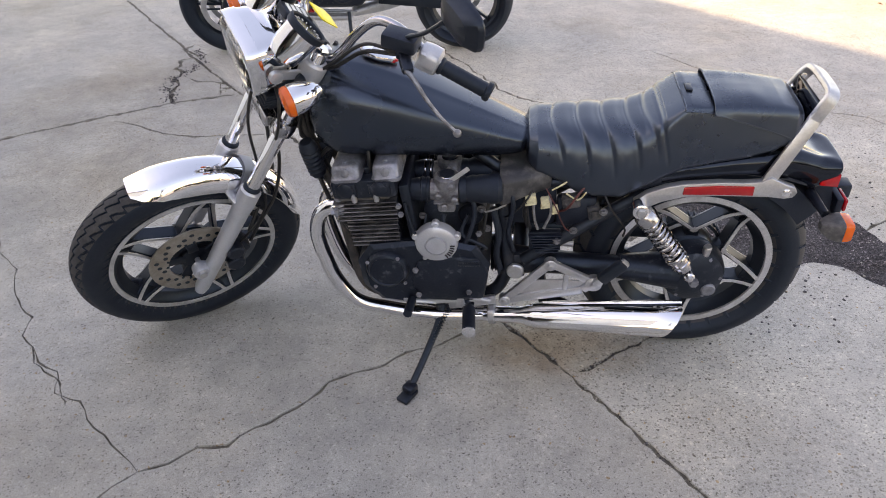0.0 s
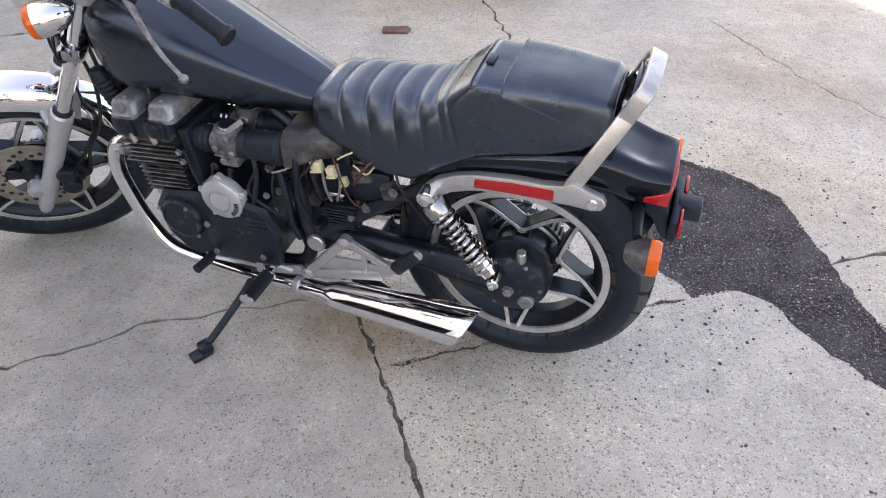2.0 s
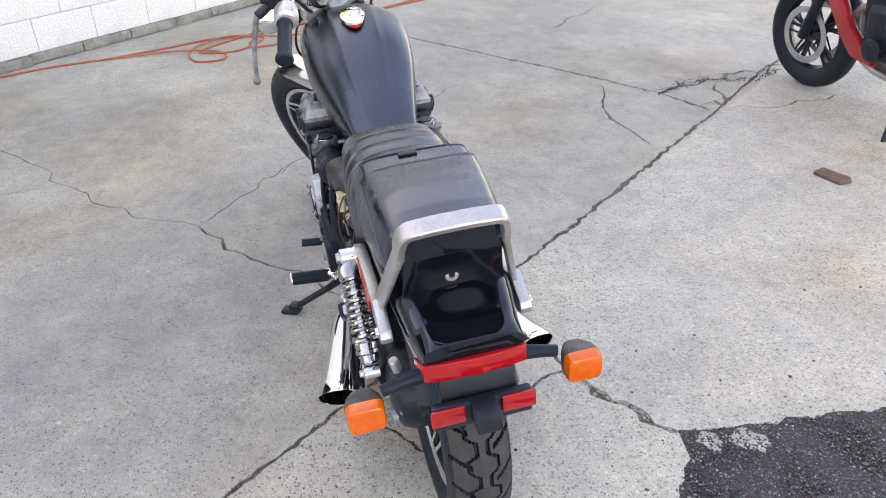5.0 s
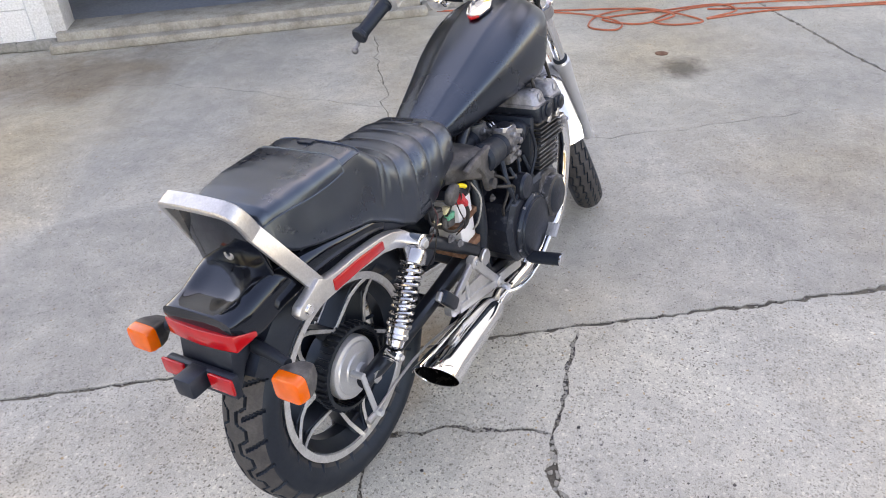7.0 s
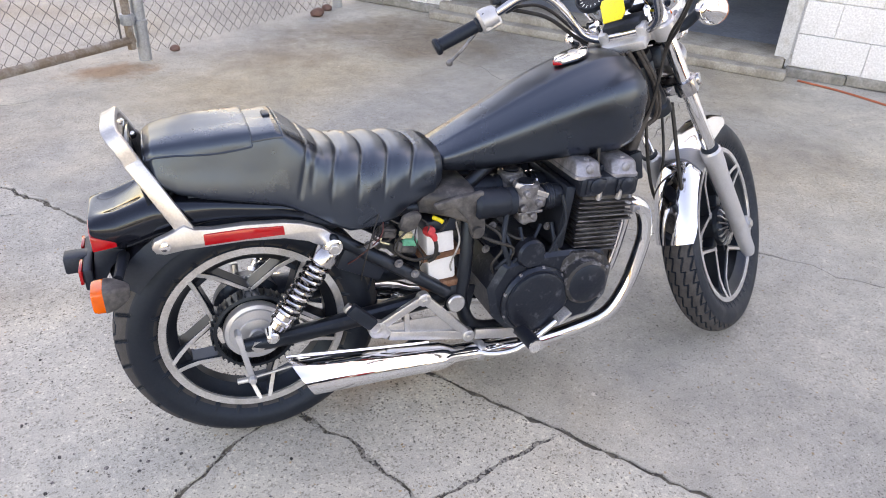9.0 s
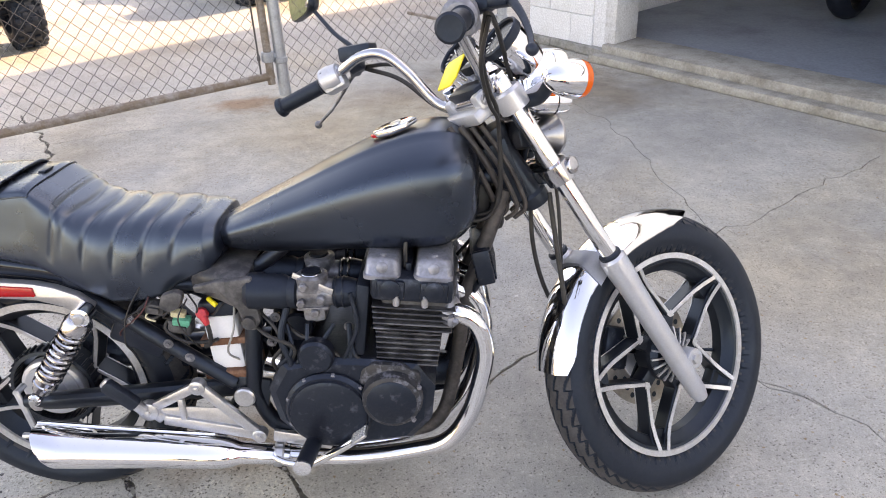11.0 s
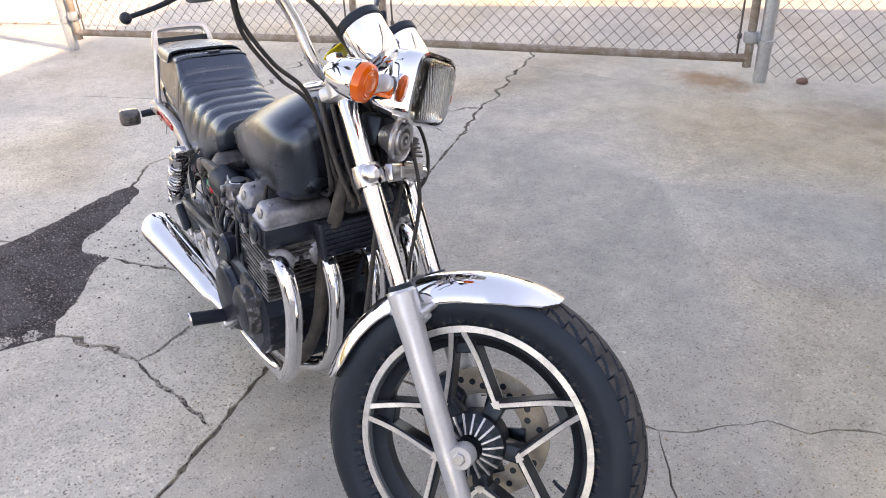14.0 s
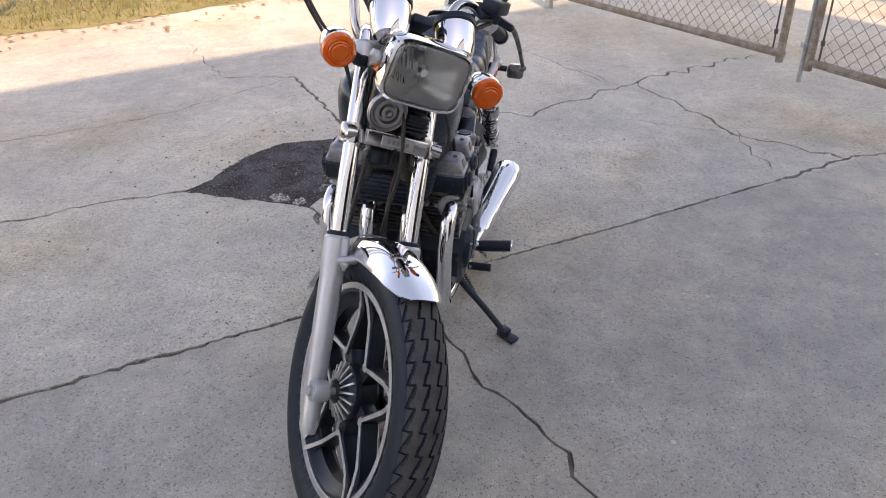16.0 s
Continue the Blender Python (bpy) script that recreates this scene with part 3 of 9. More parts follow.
def inside(x, y, poly):
    hit = False
    for a, b in zip(poly, poly[1:] + poly[:1]):
        if (a[1] > y) != (b[1] > y) and x < (b[0] - a[0]) * (y - a[1]) / (b[1] - a[1]) + a[0]:
            hit = not hit
    return hit


def stones(count, place, size, mat, name, label, seed, flat=0.6):
    rng = random.Random(seed)
    base = bmesh.new()
    bmesh.ops.create_icosphere(base, subdivisions=1, radius=1)
    bv = np.array([v.co[:] for v in base.verts])
    bf = [[v.index for v in f.verts] for f in base.faces]
    base.free()
    V, F = [], []
    while count:
        x, y, z = place(rng)
        if x is None:
            continue
        count -= 1
        s = rng.uniform(*size)
        k = bv * (1 + 0.35 * (np.array([rng.random() for _ in bv])[:, None] - 0.5)) * s * np.array([rng.uniform(0.7, 1.2), rng.uniform(0.7, 1.2), flat])
        a = rng.uniform(0, 6.28)
        c, sn = math.cos(a), math.sin(a)
        k = k @ np.array([[c, -sn, 0], [sn, c, 0], [0, 0, 1]])
        F += [[i + len(V) for i in f] for f in bf]
        V += (k + (x, y, z + s * flat * 0.3)).tolist()
    me = bpy.data.meshes.new(name)
    me.from_pydata(V, [], F)
    me.materials.append(mat)
    return tagged(new(name, me), label, "gravel", kind="stuff")


def on_patch(r):
    x, y = r.uniform(0.75, 1.75), r.uniform(1.55, 2.85)
    return (x, y, 0.0) if inside(x, y, PATCH) else (None, None, None)


def off_patch(r):
    x, y = r.gauss(1.25, 0.38), r.gauss(2.25, 0.45)
    return (None, None, None) if inside(x, y, PATCH) else (x, y, 0.0)


stones(17000, on_patch, (0.0016, 0.0044), M_gravel, "asphalt_gravel", "loose dark gravel on the asphalt patch", 3)
stones(50, on_patch, (0.002, 0.005), M_kerb, "pale_gravel", "pale stones on the asphalt patch", 4)
stones(260, off_patch, (0.002, 0.006), M_gravel, "scattered_gravel", "dark gravel scattered on the concrete", 5)


def by_joint(r):
    pts, w, _ = CRACKS[r.choice((0, 1, 2, 4, 11, 12, 13, 16, 17, 10))]
    k = r.randrange(len(pts) - 1)
    p = Vector(pts[k]).lerp(Vector(pts[k + 1]), r.random())
    return p.x + r.gauss(0, 0.010), p.y + r.gauss(0, 0.010), -0.004


def by_edge(r):
    p = patch_edge[r.randrange(len(patch_edge))]
    if p.x > 1.15 or p.y < 1.95 or r.random() < 0.3:
        return None, None, None
    return p.x + r.gauss(0, 0.02), p.y + r.gauss(0, 0.02), 0.0


stones(46, by_edge, (0.002, 0.006), M_kerb, "concrete_fragments", "broken pale concrete fragments along the asphalt edge", 8, 0.45)
stones(1500, by_joint, (0.0015, 0.0055), M_kerb, "concrete_crumbs", "small concrete crumbs along the joints", 6)

stones(3200, by_joint, (0.001, 0.004), M_gravel, "joint_grit", "dark grit spilled along the joints", 12)


def by_crumbled(r):
    pts, w, _ = CRACKS[r.choice((11, 12, 12, -1, -1))]
    k = r.randrange(len(pts) - 1)
    p = Vector(pts[k]).lerp(Vector(pts[k + 1]), r.random())
    return p.x + r.gauss(0, 0.011), p.y + r.gauss(0, 0.011), -0.005


stones(420, by_crumbled, (0.0025, 0.0075), M_kerb, "crumbled_concrete", "broken concrete crumbs filling the wide crack", 16, 0.5)


def junction(r):
    x, y = r.gauss(-1.40, 0.022), r.uniform(3.70, 4.62)
    return x + 0.05 * math.sin(y * 9), y, 0.0


stones(260, junction, (0.002, 0.007), M_gravel, "broken_joint_grit", "dark grit in the crumbled joint", 13)
# broken slabs of concrete on the rim of the patch
for i, (x, y, s, a) in enumerate(((0.797, 2.285, 0.040, 10), (0.832, 2.385, 0.056, 62))):
    rng = random.Random(40 + i)
    bm = bmesh.new()
    prism(bm, [(math.cos(q) * s * rng.uniform(0.7, 1.1), math.sin(q) * s * 0.75 * rng.uniform(0.6, 1.2)) for q in [(k + rng.uniform(-0.3, 0.3)) * 2 * math.pi / 15 for k in range(15)]], -0.012, 0.0012, 0.001, "xy", 1)
    ob = part("concrete_fragment", bm, M_concrete)
    ob.matrix_basis = pose(x, y, 0, 0, 0, a)
    tagged(ob, "flat broken concrete fragment at the asphalt edge", "concrete fragment", "concrete fragments")

# ---- building ----
F0, FD, FN = Vector((-3.2, 0.35)), Vector((-0.545, 0.838)).normalized(), Vector((0.838, 0.545)).normalized()
facade = Matrix(((FD.x, -FN.x, 0, F0.x), (FD.y, -FN.y, 0, F0.y), (0, 0, 1, 0), (0, 0, 0, 1)))   # u along the wall, v inwards, z up
WALL_H, U0, U1, DOOR0, DOOR1, DOOR_H = 4.6, -3.30, 11.0, -2.56, -0.16, 2.45


def structure(name, bm, mat, label, category, parent=None):
    ob = part(name, bm, mat, parent, m=facade if parent is None else None)
    return tagged(ob, label, category, kind="structure")


bm = bmesh.new()
for a, b, z0, z1 in ((U0, DOOR0, 0.0, WALL_H), (DOOR1, U1, 0.0, WALL_H), (DOOR0, DOOR1, DOOR_H, WALL_H)):
    box(bm, ((a + b) / 2, 0.112, (z0 + z1) / 2), (b - a, 0.2, z1 - z0), bevel=0)
wall = structure("wall_front", bm, M_blockpaint, "white painted concrete block wall of the workshop", "wall")
bm = bmesh.new()
box(bm, (U0 + 0.112, 4.2, WALL_H / 2), (0.2, 8, WALL_H), bevel=0)
structure("wall_side", bm, M_blockpaint, "white painted block end wall of the workshop", "wall")
bm = bmesh.new()
box(bm, ((U0 + U1) / 2, 4.1, WALL_H + 0.08), (U1 - U0 + 0.1, 8.3, 0.16), bevel=0.01)
# unseen raised roof, placed to shape the shadow edge on the ground
box(bm, (6.95, 4.1, WALL_H + 0.34), (6.4, 8.2, 0.36), bevel=0.01)
structure("roof", bm, M_roof, "flat felt roof of the workshop", "roof")
bm = bmesh.new()
box(bm, (2.4, 6.6, WALL_H / 2), (11.6, 0.15, WALL_H), bevel=0)
box(bm, (3.2, 3.4, WALL_H / 2), (0.15, 6.3, WALL_H), bevel=0)
structure("garage_back_wall", bm, M_interior, "plain grey inner walls of the garage", "wall")
bm = bmesh.new()
box(bm, (0.0, 3.55, 0.045), (6.1, 6.6, 0.09), bevel=0.004)
structure("garage_floor", bm, M_gfloor, "blue-grey painted garage floor", "floor")
bm = bmesh.new()
box(bm, (0.0, 3.4, 3.0), (6.1, 6.3, 0.08), bevel=0)
structure("garage_ceiling", bm, M_interior, "plain garage ceiling", "ceiling")
# threshold: two concrete steps before the door
bm = bmesh.new()
box(bm, ((DOOR0 + DOOR1) / 2, 0.09, 0.055), (DOOR1 - DOOR0 - 0.01, 0.33, 0.11), bevel=0.012)
box(bm, ((DOOR0 + DOOR1) / 2, -0.12, 0.028), (DOOR1 - DOOR0 + 0.06, 0.1, 0.056), bevel=0.012)
structure("door_threshold", bm, M_kerb, "worn pale concrete door threshold", "threshold")
bm = bmesh.new()
for a, b in ((U0 - 0.02, DOOR0 - 0.01), (DOOR1 + 0.01, U1)):
    n = int((b - a) / 0.35) + 1
    rng = random.Random(int(a * 10))
    for k in range(n):
        x0, x1 = a + (b - a) * k / n, a + (b - a) * (k + 1) / n
        box(bm, ((x0 + x1) / 2, 0.07, 0.03 + rng.uniform(-0.006, 0.006)), (x1 - x0 - 0.002, 0.2 + rng.uniform(-0.02, 0.03), 0.06), bevel=0.01)
structure("wall_footing", bm, M_footing, "damp grey concrete footing under the wall", "footing")
# door frame
bm = bmesh.new()
for u in (DOOR0 + 0.035, DOOR1 - 0.035):
    box(bm, (u, 0.1, DOOR_H / 2 + 0.05), (0.07, 0.24, DOOR_H - 0.1), bevel=0.006)
    box(bm, (u + (0.03 if u > -1 else -0.03), -0.012, DOOR_H / 2 + 0.05), (0.045, 0.02, DOOR_H - 0.1), bevel=0.004)
box(bm, ((DOOR0 + DOOR1) / 2, 0.1, DOOR_H - 0.035), (DOOR1 - DOOR0 - 0.14, 0.24, 0.07), bevel=0.006)
door_frame = structure("door_frame", bm, M_doorframe, "chipped white steel garage door frame", "door frame")
bm = bmesh.new()
box(bm, (DOOR0 + 0.012, -0.028, 0.62), (0.04, 0.012, 0.09), bevel=0.003)
part("door_bumper", bm, M_rust, door_frame, "dark red rubber stop", m=facade)

# ---- fence and gates ----
def chain_link(bm, a, b, z0, z1, pitch=0.081, r=0.0022):
    """Woven wire between two points on the ground."""
    a, b = Vector((*a, 0)), Vector((*b, 0))
    L = (b - a).length
    d = (b - a) / L
    nrm = Vector((-d.y, d.x, 0))
    rows = int((z1 - z0) / (pitch / 2))
    rng = random.Random(int(L * 1000))
    V, F = [], []
    for k in range(int(2 * L / pitch)):
        base = len(V)
        for i in range(rows + 1):
            odd = (i + k) % 2
            p = a + d * min((k + odd) * pitch / 2 + rng.uniform(-0.002, 0.002), L) + nrm * (0.004 if odd else -0.004) + Vector((0, 0, z0 + i * pitch / 2))
            for o in ((d * r), (nrm * r), (-d * r), (-nrm * r)):
                V.append(tuple(p + o))
        for i in range(rows):
            for j in range(4):
                F.append((base + i * 4 + j, base + i * 4 + (j + 1) % 4, base + (i + 1) * 4 + (j + 1) % 4, base + (i + 1) * 4 + j))
    vs = [bm.verts.new(v) for v in V]
    for f in F:
        bm.faces.new([vs[i] for i in f])


def gate_leaf(name, a, b, label, pin_end=True):
    g = thing(name, label, "gate", "gate leaves", Matrix.Translation((*a, 0)))
    inv = Matrix.Translation((-a[0], -a[1], 0))
    A, B = Vector((*a, 0)), Vector((*b, 0))
    d = (B - A).normalized()
    z0, z1, rad = 0.13, 1.75, 0.024
    for nm, p, q in (("bottom_rail", A + d * 0.06, B - d * 0.03), ("top_rail", A + d * 0.06, B - d * 0.03)):
        bm = bmesh.new()
        z = z0 if nm == "bottom_rail" else z1
        tube(bm, [p + Vector((0, 0, z)), q + Vector((0, 0, z))], rad, 10, 1)
        part(nm, bm, M_rustgalv, g, m=inv)
    for p in (A + d * 0.08, B - d * 0.05):
        bm = bmesh.new()
        tube(bm, [p + Vector((0, 0, z0 - 0.05)), p + Vector((0, 0, z1 + 0.02))], rad, 10, 1)
        part("stile", bm, M_rustgalv, g, m=inv)
    for p in (A + d * 0.14, B - d * 0.11):
        bm = bmesh.new()
        tube(bm, [p + Vector((0, 0, z0)), p + Vector((0, 0, z1))], 0.006, 6, 1)
        for k in range(5):
            z = z0 + 0.12 + k * 0.36
            box(bm, (p.x, p.y, z), (0.02, 0.02, 0.03), bevel=0.003)
        part("tension_bar", bm, M_wire, g, m=inv)
    bm = bmesh.new()
    chain_link(bm, (A + d * 0.14)[:2], (B - d * 0.11)[:2], z0, z1)
    part("wire_mesh", bm, M_wire, g, "sagging woven chain-link wire", m=inv)
    if pin_end:
        bm = bmesh.new()
        p = B - d * 0.005
        tube(bm, [p + Vector((0, 0, 0.0)), p + Vector((0, 0, 1.1))], 0.014, 8, 1)
        box(bm, (p.x, p.y, 0.22), (0.05, 0.05, 0.03), bevel=0.004)
        part("drop_rod", bm, M_galv, g, "grey steel drop rod standing on the ground", m=inv)
    for z in (0.25, 1.55):
        bm = bmesh.new()
        lathe(bm, [(0.036, -0.03), (0.04, -0.02), (0.04, 0.02), (0.036, 0.03)], A + d * 0.08 + Vector((0, 0, z)), (0, 0, 1), 14)
        bar(bm, A + Vector((0, 0, z)), A + d * 0.1 + Vector((0, 0, z)), 0.03, 0.035)
        part("hinge", bm, M_galv, g, "galvanised hinge clamp", m=inv)
    return g


def fence_post(p, h=1.9, r=0.037, label="round galvanised steel fence post"):
    o = thing("fence_post", label, "fence post", "fence posts", Matrix.Translation((*p, 0)))
    bm = bmesh.new()
    lathe(bm, [(r, 0.0), (r, h), (r * 0.6, h + 0.03), (0, h + 0.04)], (0, 0, 0), (0, 0, 1), 18)
    part("post", bm, M_galv, o)
    for z in (0.22, 0.95, 1.55):
        if z > h:
            continue
        bm = bmesh.new()
        lathe(bm, [(r + 0.001, -0.018), (r + 0.006, -0.014), (r + 0.006, 0.014), (r + 0.001, 0.018)], (0, 0, z), (0, 0, 1), 18)
        box(bm, (r + 0.02, 0, z), (0.05, 0.02, 0.03), bevel=0.003)
        part("clamp", bm, M_galv, o, "bolted clamp band")
    return o


POST_A, PIN, POST_B, CORNER = (0.37, -1.50), (2.42, -0.36), (4.50, 0.95), (-1.24, -2.36)
gate_leaf("gate_leaf", POST_A, PIN, "rusty tube gate leaf with chain-link wire")
gate_leaf("gate_leaf", POST_B, (2.52, -0.31), "rusty tube gate leaf with chain-link wire", False)
for p in (POST_A, POST_B, (-1.16, -2.28)):
    fence_post(p)
panel = thing("chain_link_fence", "chain-link fence panel between gate post and wall", "fence", "fence panels", Matrix.Translation((*POST_A, 0)))
inv = Matrix.Translation((-POST_A[0], -POST_A[1], 0))
bm = bmesh.new()
chain_link(bm, POST_A, (-1.16, -2.28), 0.03, 1.78)
part("wire_mesh", bm, M_wire, panel, m=inv)
bm = bmesh.new()
tube(bm, [(*POST_A, 1.8), (-1.16, -2.28, 1.8)], 0.02, 10, 1)
part("top_rail", bm, M_galv, panel, m=inv)
bm = bmesh.new()
tube(bm, [(-1.14, -2.32, 0.10), (-0.55, -2.55, 0.22), (-0.52, -2.57, 0.22)], 0.012, 8, 2)
tube(bm, [(-1.14, -2.30, 0.42), (-0.2, -2.42, 0.40)], 0.012, 8, 1)
part("brace", bm, M_rustgalv, panel, "loose rusty brace rods", m=inv)
far_pts = [POST_B, (6.35, 1.15), (6.15, 2.3), (5.3, 3.9), (4.2, 5.6), (3.2, 7.4)]
for a, b in zip(far_pts[1:], far_pts[2:]):
    pn = thing("chain_link_fence", "sunlit chain-link fence along the grass verge", "fence", "fence panels", Matrix.Translation((*a, 0)))
    inv = Matrix.Translation((-a[0], -a[1], 0))
    bm = bmesh.new()
    chain_link(bm, a, b, 0.03, 1.3)
    part("wire_mesh", bm, M_wire, pn, m=inv)
    bm = bmesh.new()
    tube(bm, [(*a, 1.32), (*b, 1.32)], 0.02, 8, 1)
    part("top_rail", bm, M_galv, pn, m=inv)
for p in far_pts[1:]:
    fence_post(p, 1.4, 0.03, "pale galvanised fence post in the grass")

# ---- grass verge ----
VERGE = [(3.0, 6.9), (3.70, 5.28), (4.05, 4.60), (4.55, 4.05), (5.10, 3.50), (5.65, 2.55), (5.98, 1.74), (6.1, 1.25), (6.6, 1.1)]
edge = jag(VERGE, 0.18, 0.35, 9)
bm = bmesh.new()
rows = []
for k, off in enumerate((0.0, 0.15, 0.5, 1.2, 3.0, 8.0, 40.0)):
    rows.append([bm.verts.new((p.x + off * 0.86, p.y + off * 0.5, 0.004 if k == 0 else 0.03 + 0.03 * noise.noise(Vector((p.x * 2, p.y * 2, off))))) for p in edge])
for a, b in zip(rows, rows[1:]):
    for i in range(len(a) - 1):
        bm.faces.new((a[i], a[i + 1], b[i + 1], b[i]))
tagged(part("grass_ground", bm, M_soil, None, sharp=80), "sunlit verge of dry soil and grass", "ground", kind="structure")
rng = random.Random(21)
V, F = [], []
for _ in range(9000):
    k = rng.randrange(len(edge) - 1)
    p = edge[k].lerp(edge[k + 1], rng.random())
    off = abs(rng.gauss(0, 1.1)) + rng.uniform(0, 0.1)
    x, y = p.x + off * 0.86, p.y + off * 0.5
    h, a, w = rng.uniform(0.03, 0.10), rng.uniform(0, 6.28), rng.uniform(0.003, 0.006)
    dx, dy, lx, ly = math.cos(a) * w, math.sin(a) * w, rng.gauss(0, 0.03), rng.gauss(0, 0.03)
    n = len(V)
    V += [(x - dx, y - dy, 0.02), (x + dx, y + dy, 0.02), (x + lx * 0.5 + dx * 0.6, y + ly * 0.5 + dy * 0.6, 0.02 + h * 0.6), (x + lx * 0.5 - dx * 0.6, y + ly * 0.5 - dy * 0.6, 0.02 + h * 0.6), (x + lx, y + ly, 0.02 + h)]
    F += [(n, n + 1, n + 2, n + 3), (n + 3, n + 2, n + 4)]
me = bpy.data.meshes.new("grass")
me.from_pydata(V, [], F)
me.materials.append(M_grass)
tagged(new("grass", me), "yellow-green tufts of dry grass", "grass", kind="stuff")
V, F = [], []
for _ in range(420):
    k = rng.randrange(len(edge) - 1)
    p = edge[k].lerp(edge[k + 1], rng.random())
    off = rng.gauss(0.15, 0.35)
    x, y, a, s, z = p.x + off * 0.86, p.y + off * 0.5, rng.uniform(0, 6.28), rng.uniform(0.02, 0.04), 0.008 + max(0, off) * 0.08
    c, sn = math.cos(a) * s, math.sin(a) * s
    n = len(V)
    V += [(x + c, y + sn, z + 0.01), (x - sn * 0.5, y + c * 0.5, z + rng.uniform(0, 0.02)), (x - c, y - sn, z + 0.004), (x + sn * 0.5, y - c * 0.5, z + rng.uniform(0, 0.02))]
    F += [(n, n + 1, n + 2), (n, n + 2, n + 3)]
me = bpy.data.meshes.new("fallen_leaves")
me.from_pydata(V, [], F)
me.materials.append(M_leaf)
tagged(new("fallen_leaves", me), "brown fallen leaves at the grass edge", "leaves", kind="stuff")

# ---- small things on the concrete ----
bm = bmesh.new()
prism(bm, [(-0.068, -0.036), (0.058, -0.042), (0.070, 0.012), (0.050, 0.038), (-0.066, 0.036)], 0.0, 0.016, 0.004, "xy")
for v in bm.verts:
    v.co += Vector((noise.noise(v.co * 30), noise.noise(v.co * 30 + Vector((5, 0, 0))), 0)) * 0.006
ob = part("brick", bm, M_brick)
ob.matrix_basis = pose(-0.207, 3.748, 0, 0, 0, 12)
tagged(ob, "broken dark red brick lying on the concrete", "brick")


def cable(name, pts, label, r=0.006, sub=7, seed=0):
    rng = random.Random(seed)
    bm = bmesh.new()
    tube(bm, [(x + rng.gauss(0, 0.012), y + rng.gauss(0, 0.012), r + 0.001 + (0.01 if i % 5 == 3 else 0)) for i, (x, y) in enumerate(pts)], r, 7, sub)
    return tagged(part(name, bm, M_hose), label, "cable", "orange cables")


cable("extension_cable", [(-3.10, 0.34), (-3.17, 0.62), (-3.2, 0.98), (-3.16, 1.42), (-3.08, 1.62), (-2.93, 1.63), (-2.95, 1.45), (-3.21, 1.46), (-3.40, 1.70), (-3.24, 2.11), (-3.12, 1.95),
      (-3.18, 1.82), (-3.5, 2.0), (-3.70, 2.42), (-3.9, 2.9)], "thin orange extension cable tangled by the wall", seed=1)
cable("extension_cable", [(-3.24, 0.95), (-3.30, 1.25), (-3.42, 1.66), (-3.28, 1.94), (-3.06, 1.74), (-3.14, 1.50), (-3.40, 1.84), (-3.62, 2.20), (-3.48, 2.30), (-3.27, 2.13), (-3.55, 2.5),
      (-3.8, 3.1), (-4.1, 3.9), (-4.6, 4.6)], "thin orange extension cable tangled by the wall", seed=2)
cable("extension_cable", [(-3.5, 2.1), (-3.7, 2.8), (-4.1, 3.6), (-4.5, 4.4), (-4.2, 4.9), (-4.0, 4.6), (-4.4, 4.3), (-4.8, 4.9), (-5.2, 5.6)], "thin orange extension cable looped on the ground", seed=3)
bm = bmesh.new()
lathe(bm, [(0.036, 0.0), (0.036, 0.003), (0.03, 0.005), (0.0, 0.005)], (0, 0, 0), (0, 0, 1), 20)
ob = part("pipe_cap", bm, M_rust)
ob.matrix_basis = pose(-2.56, 1.95, 0)
tagged(ob, "small rusty pipe cap set in the concrete", "pipe cap")
for i, (x, y, s) in enumerate(((-0.93, -2.08, 0.05), (-1.05, -2.2, 0.035), (0.18, -1.62, 0.03))):
    bm = bmesh.new()
    bmesh.ops.create_icosphere(bm, subdivisions=2, radius=s)
    for v in bm.verts:
        v.co *= 1 + 0.5 * noise.noise(v.co * 14 + Vector((i * 3, 0, 0)))
        v.co.z = max(v.co.z * 0.7 + s * 0.5, 0)
    ob = part("stone", bm, M_brick, sharp=60)
    ob.matrix_basis = pose(x, y, 0)
    tagged(ob, "rough brown stone lying by the fence", "stone", "stones by the fence")


# ---- the motorcycle: x ahead, y to its left, z up from the rear contact ----
LEAN, HEADING = 4.5, 171.72
_lean = radians(LEAN)
_left = Vector((-0.144, -0.9896, 0))
_root = Vector((0.650, 1.632, 0)) - _left * math.tan(_lean) * 0.32
BIKE = Matrix.Translation(_root) @ Matrix.Rotation(radians(HEADING), 4, "Z") @ Matrix.Rotation(-_lean, 4, "X")
bike = thing("motorcycle", "black and chrome standard motorcycle leaning on its side stand", "motorcycle", m=BIKE)

RAKE, TURN = radians(32), radians(38)
HEAD = Vector((1.375, 0, 0.30))
AXIS = Vector((-math.sin(RAKE), 0, math.cos(RAKE)))
STEER = Matrix.Translation(HEAD) @ Matrix.Rotation(TURN, 4, AXIS) @ Matrix.Translation(Vector((0, 0.012, 0)) - HEAD)


def fork(a, s, k):
    """A point by its distance ahead of the steering axis, to the left, and up along the axis."""
    return HEAD + Vector((math.cos(RAKE) * a, 0, math.sin(RAKE) * a)) + AXIS * k + Vector((0, s, 0))


def P(name, bm, mat, parent=None, label="", steer=False, sharp=32.0):
    parent = parent or bike
    if parent.parent is not None and parent.parent.parent is not None:
        parent = parent.parent
    return part(name, bm, mat, parent, label, STEER if steer else None, sharp)


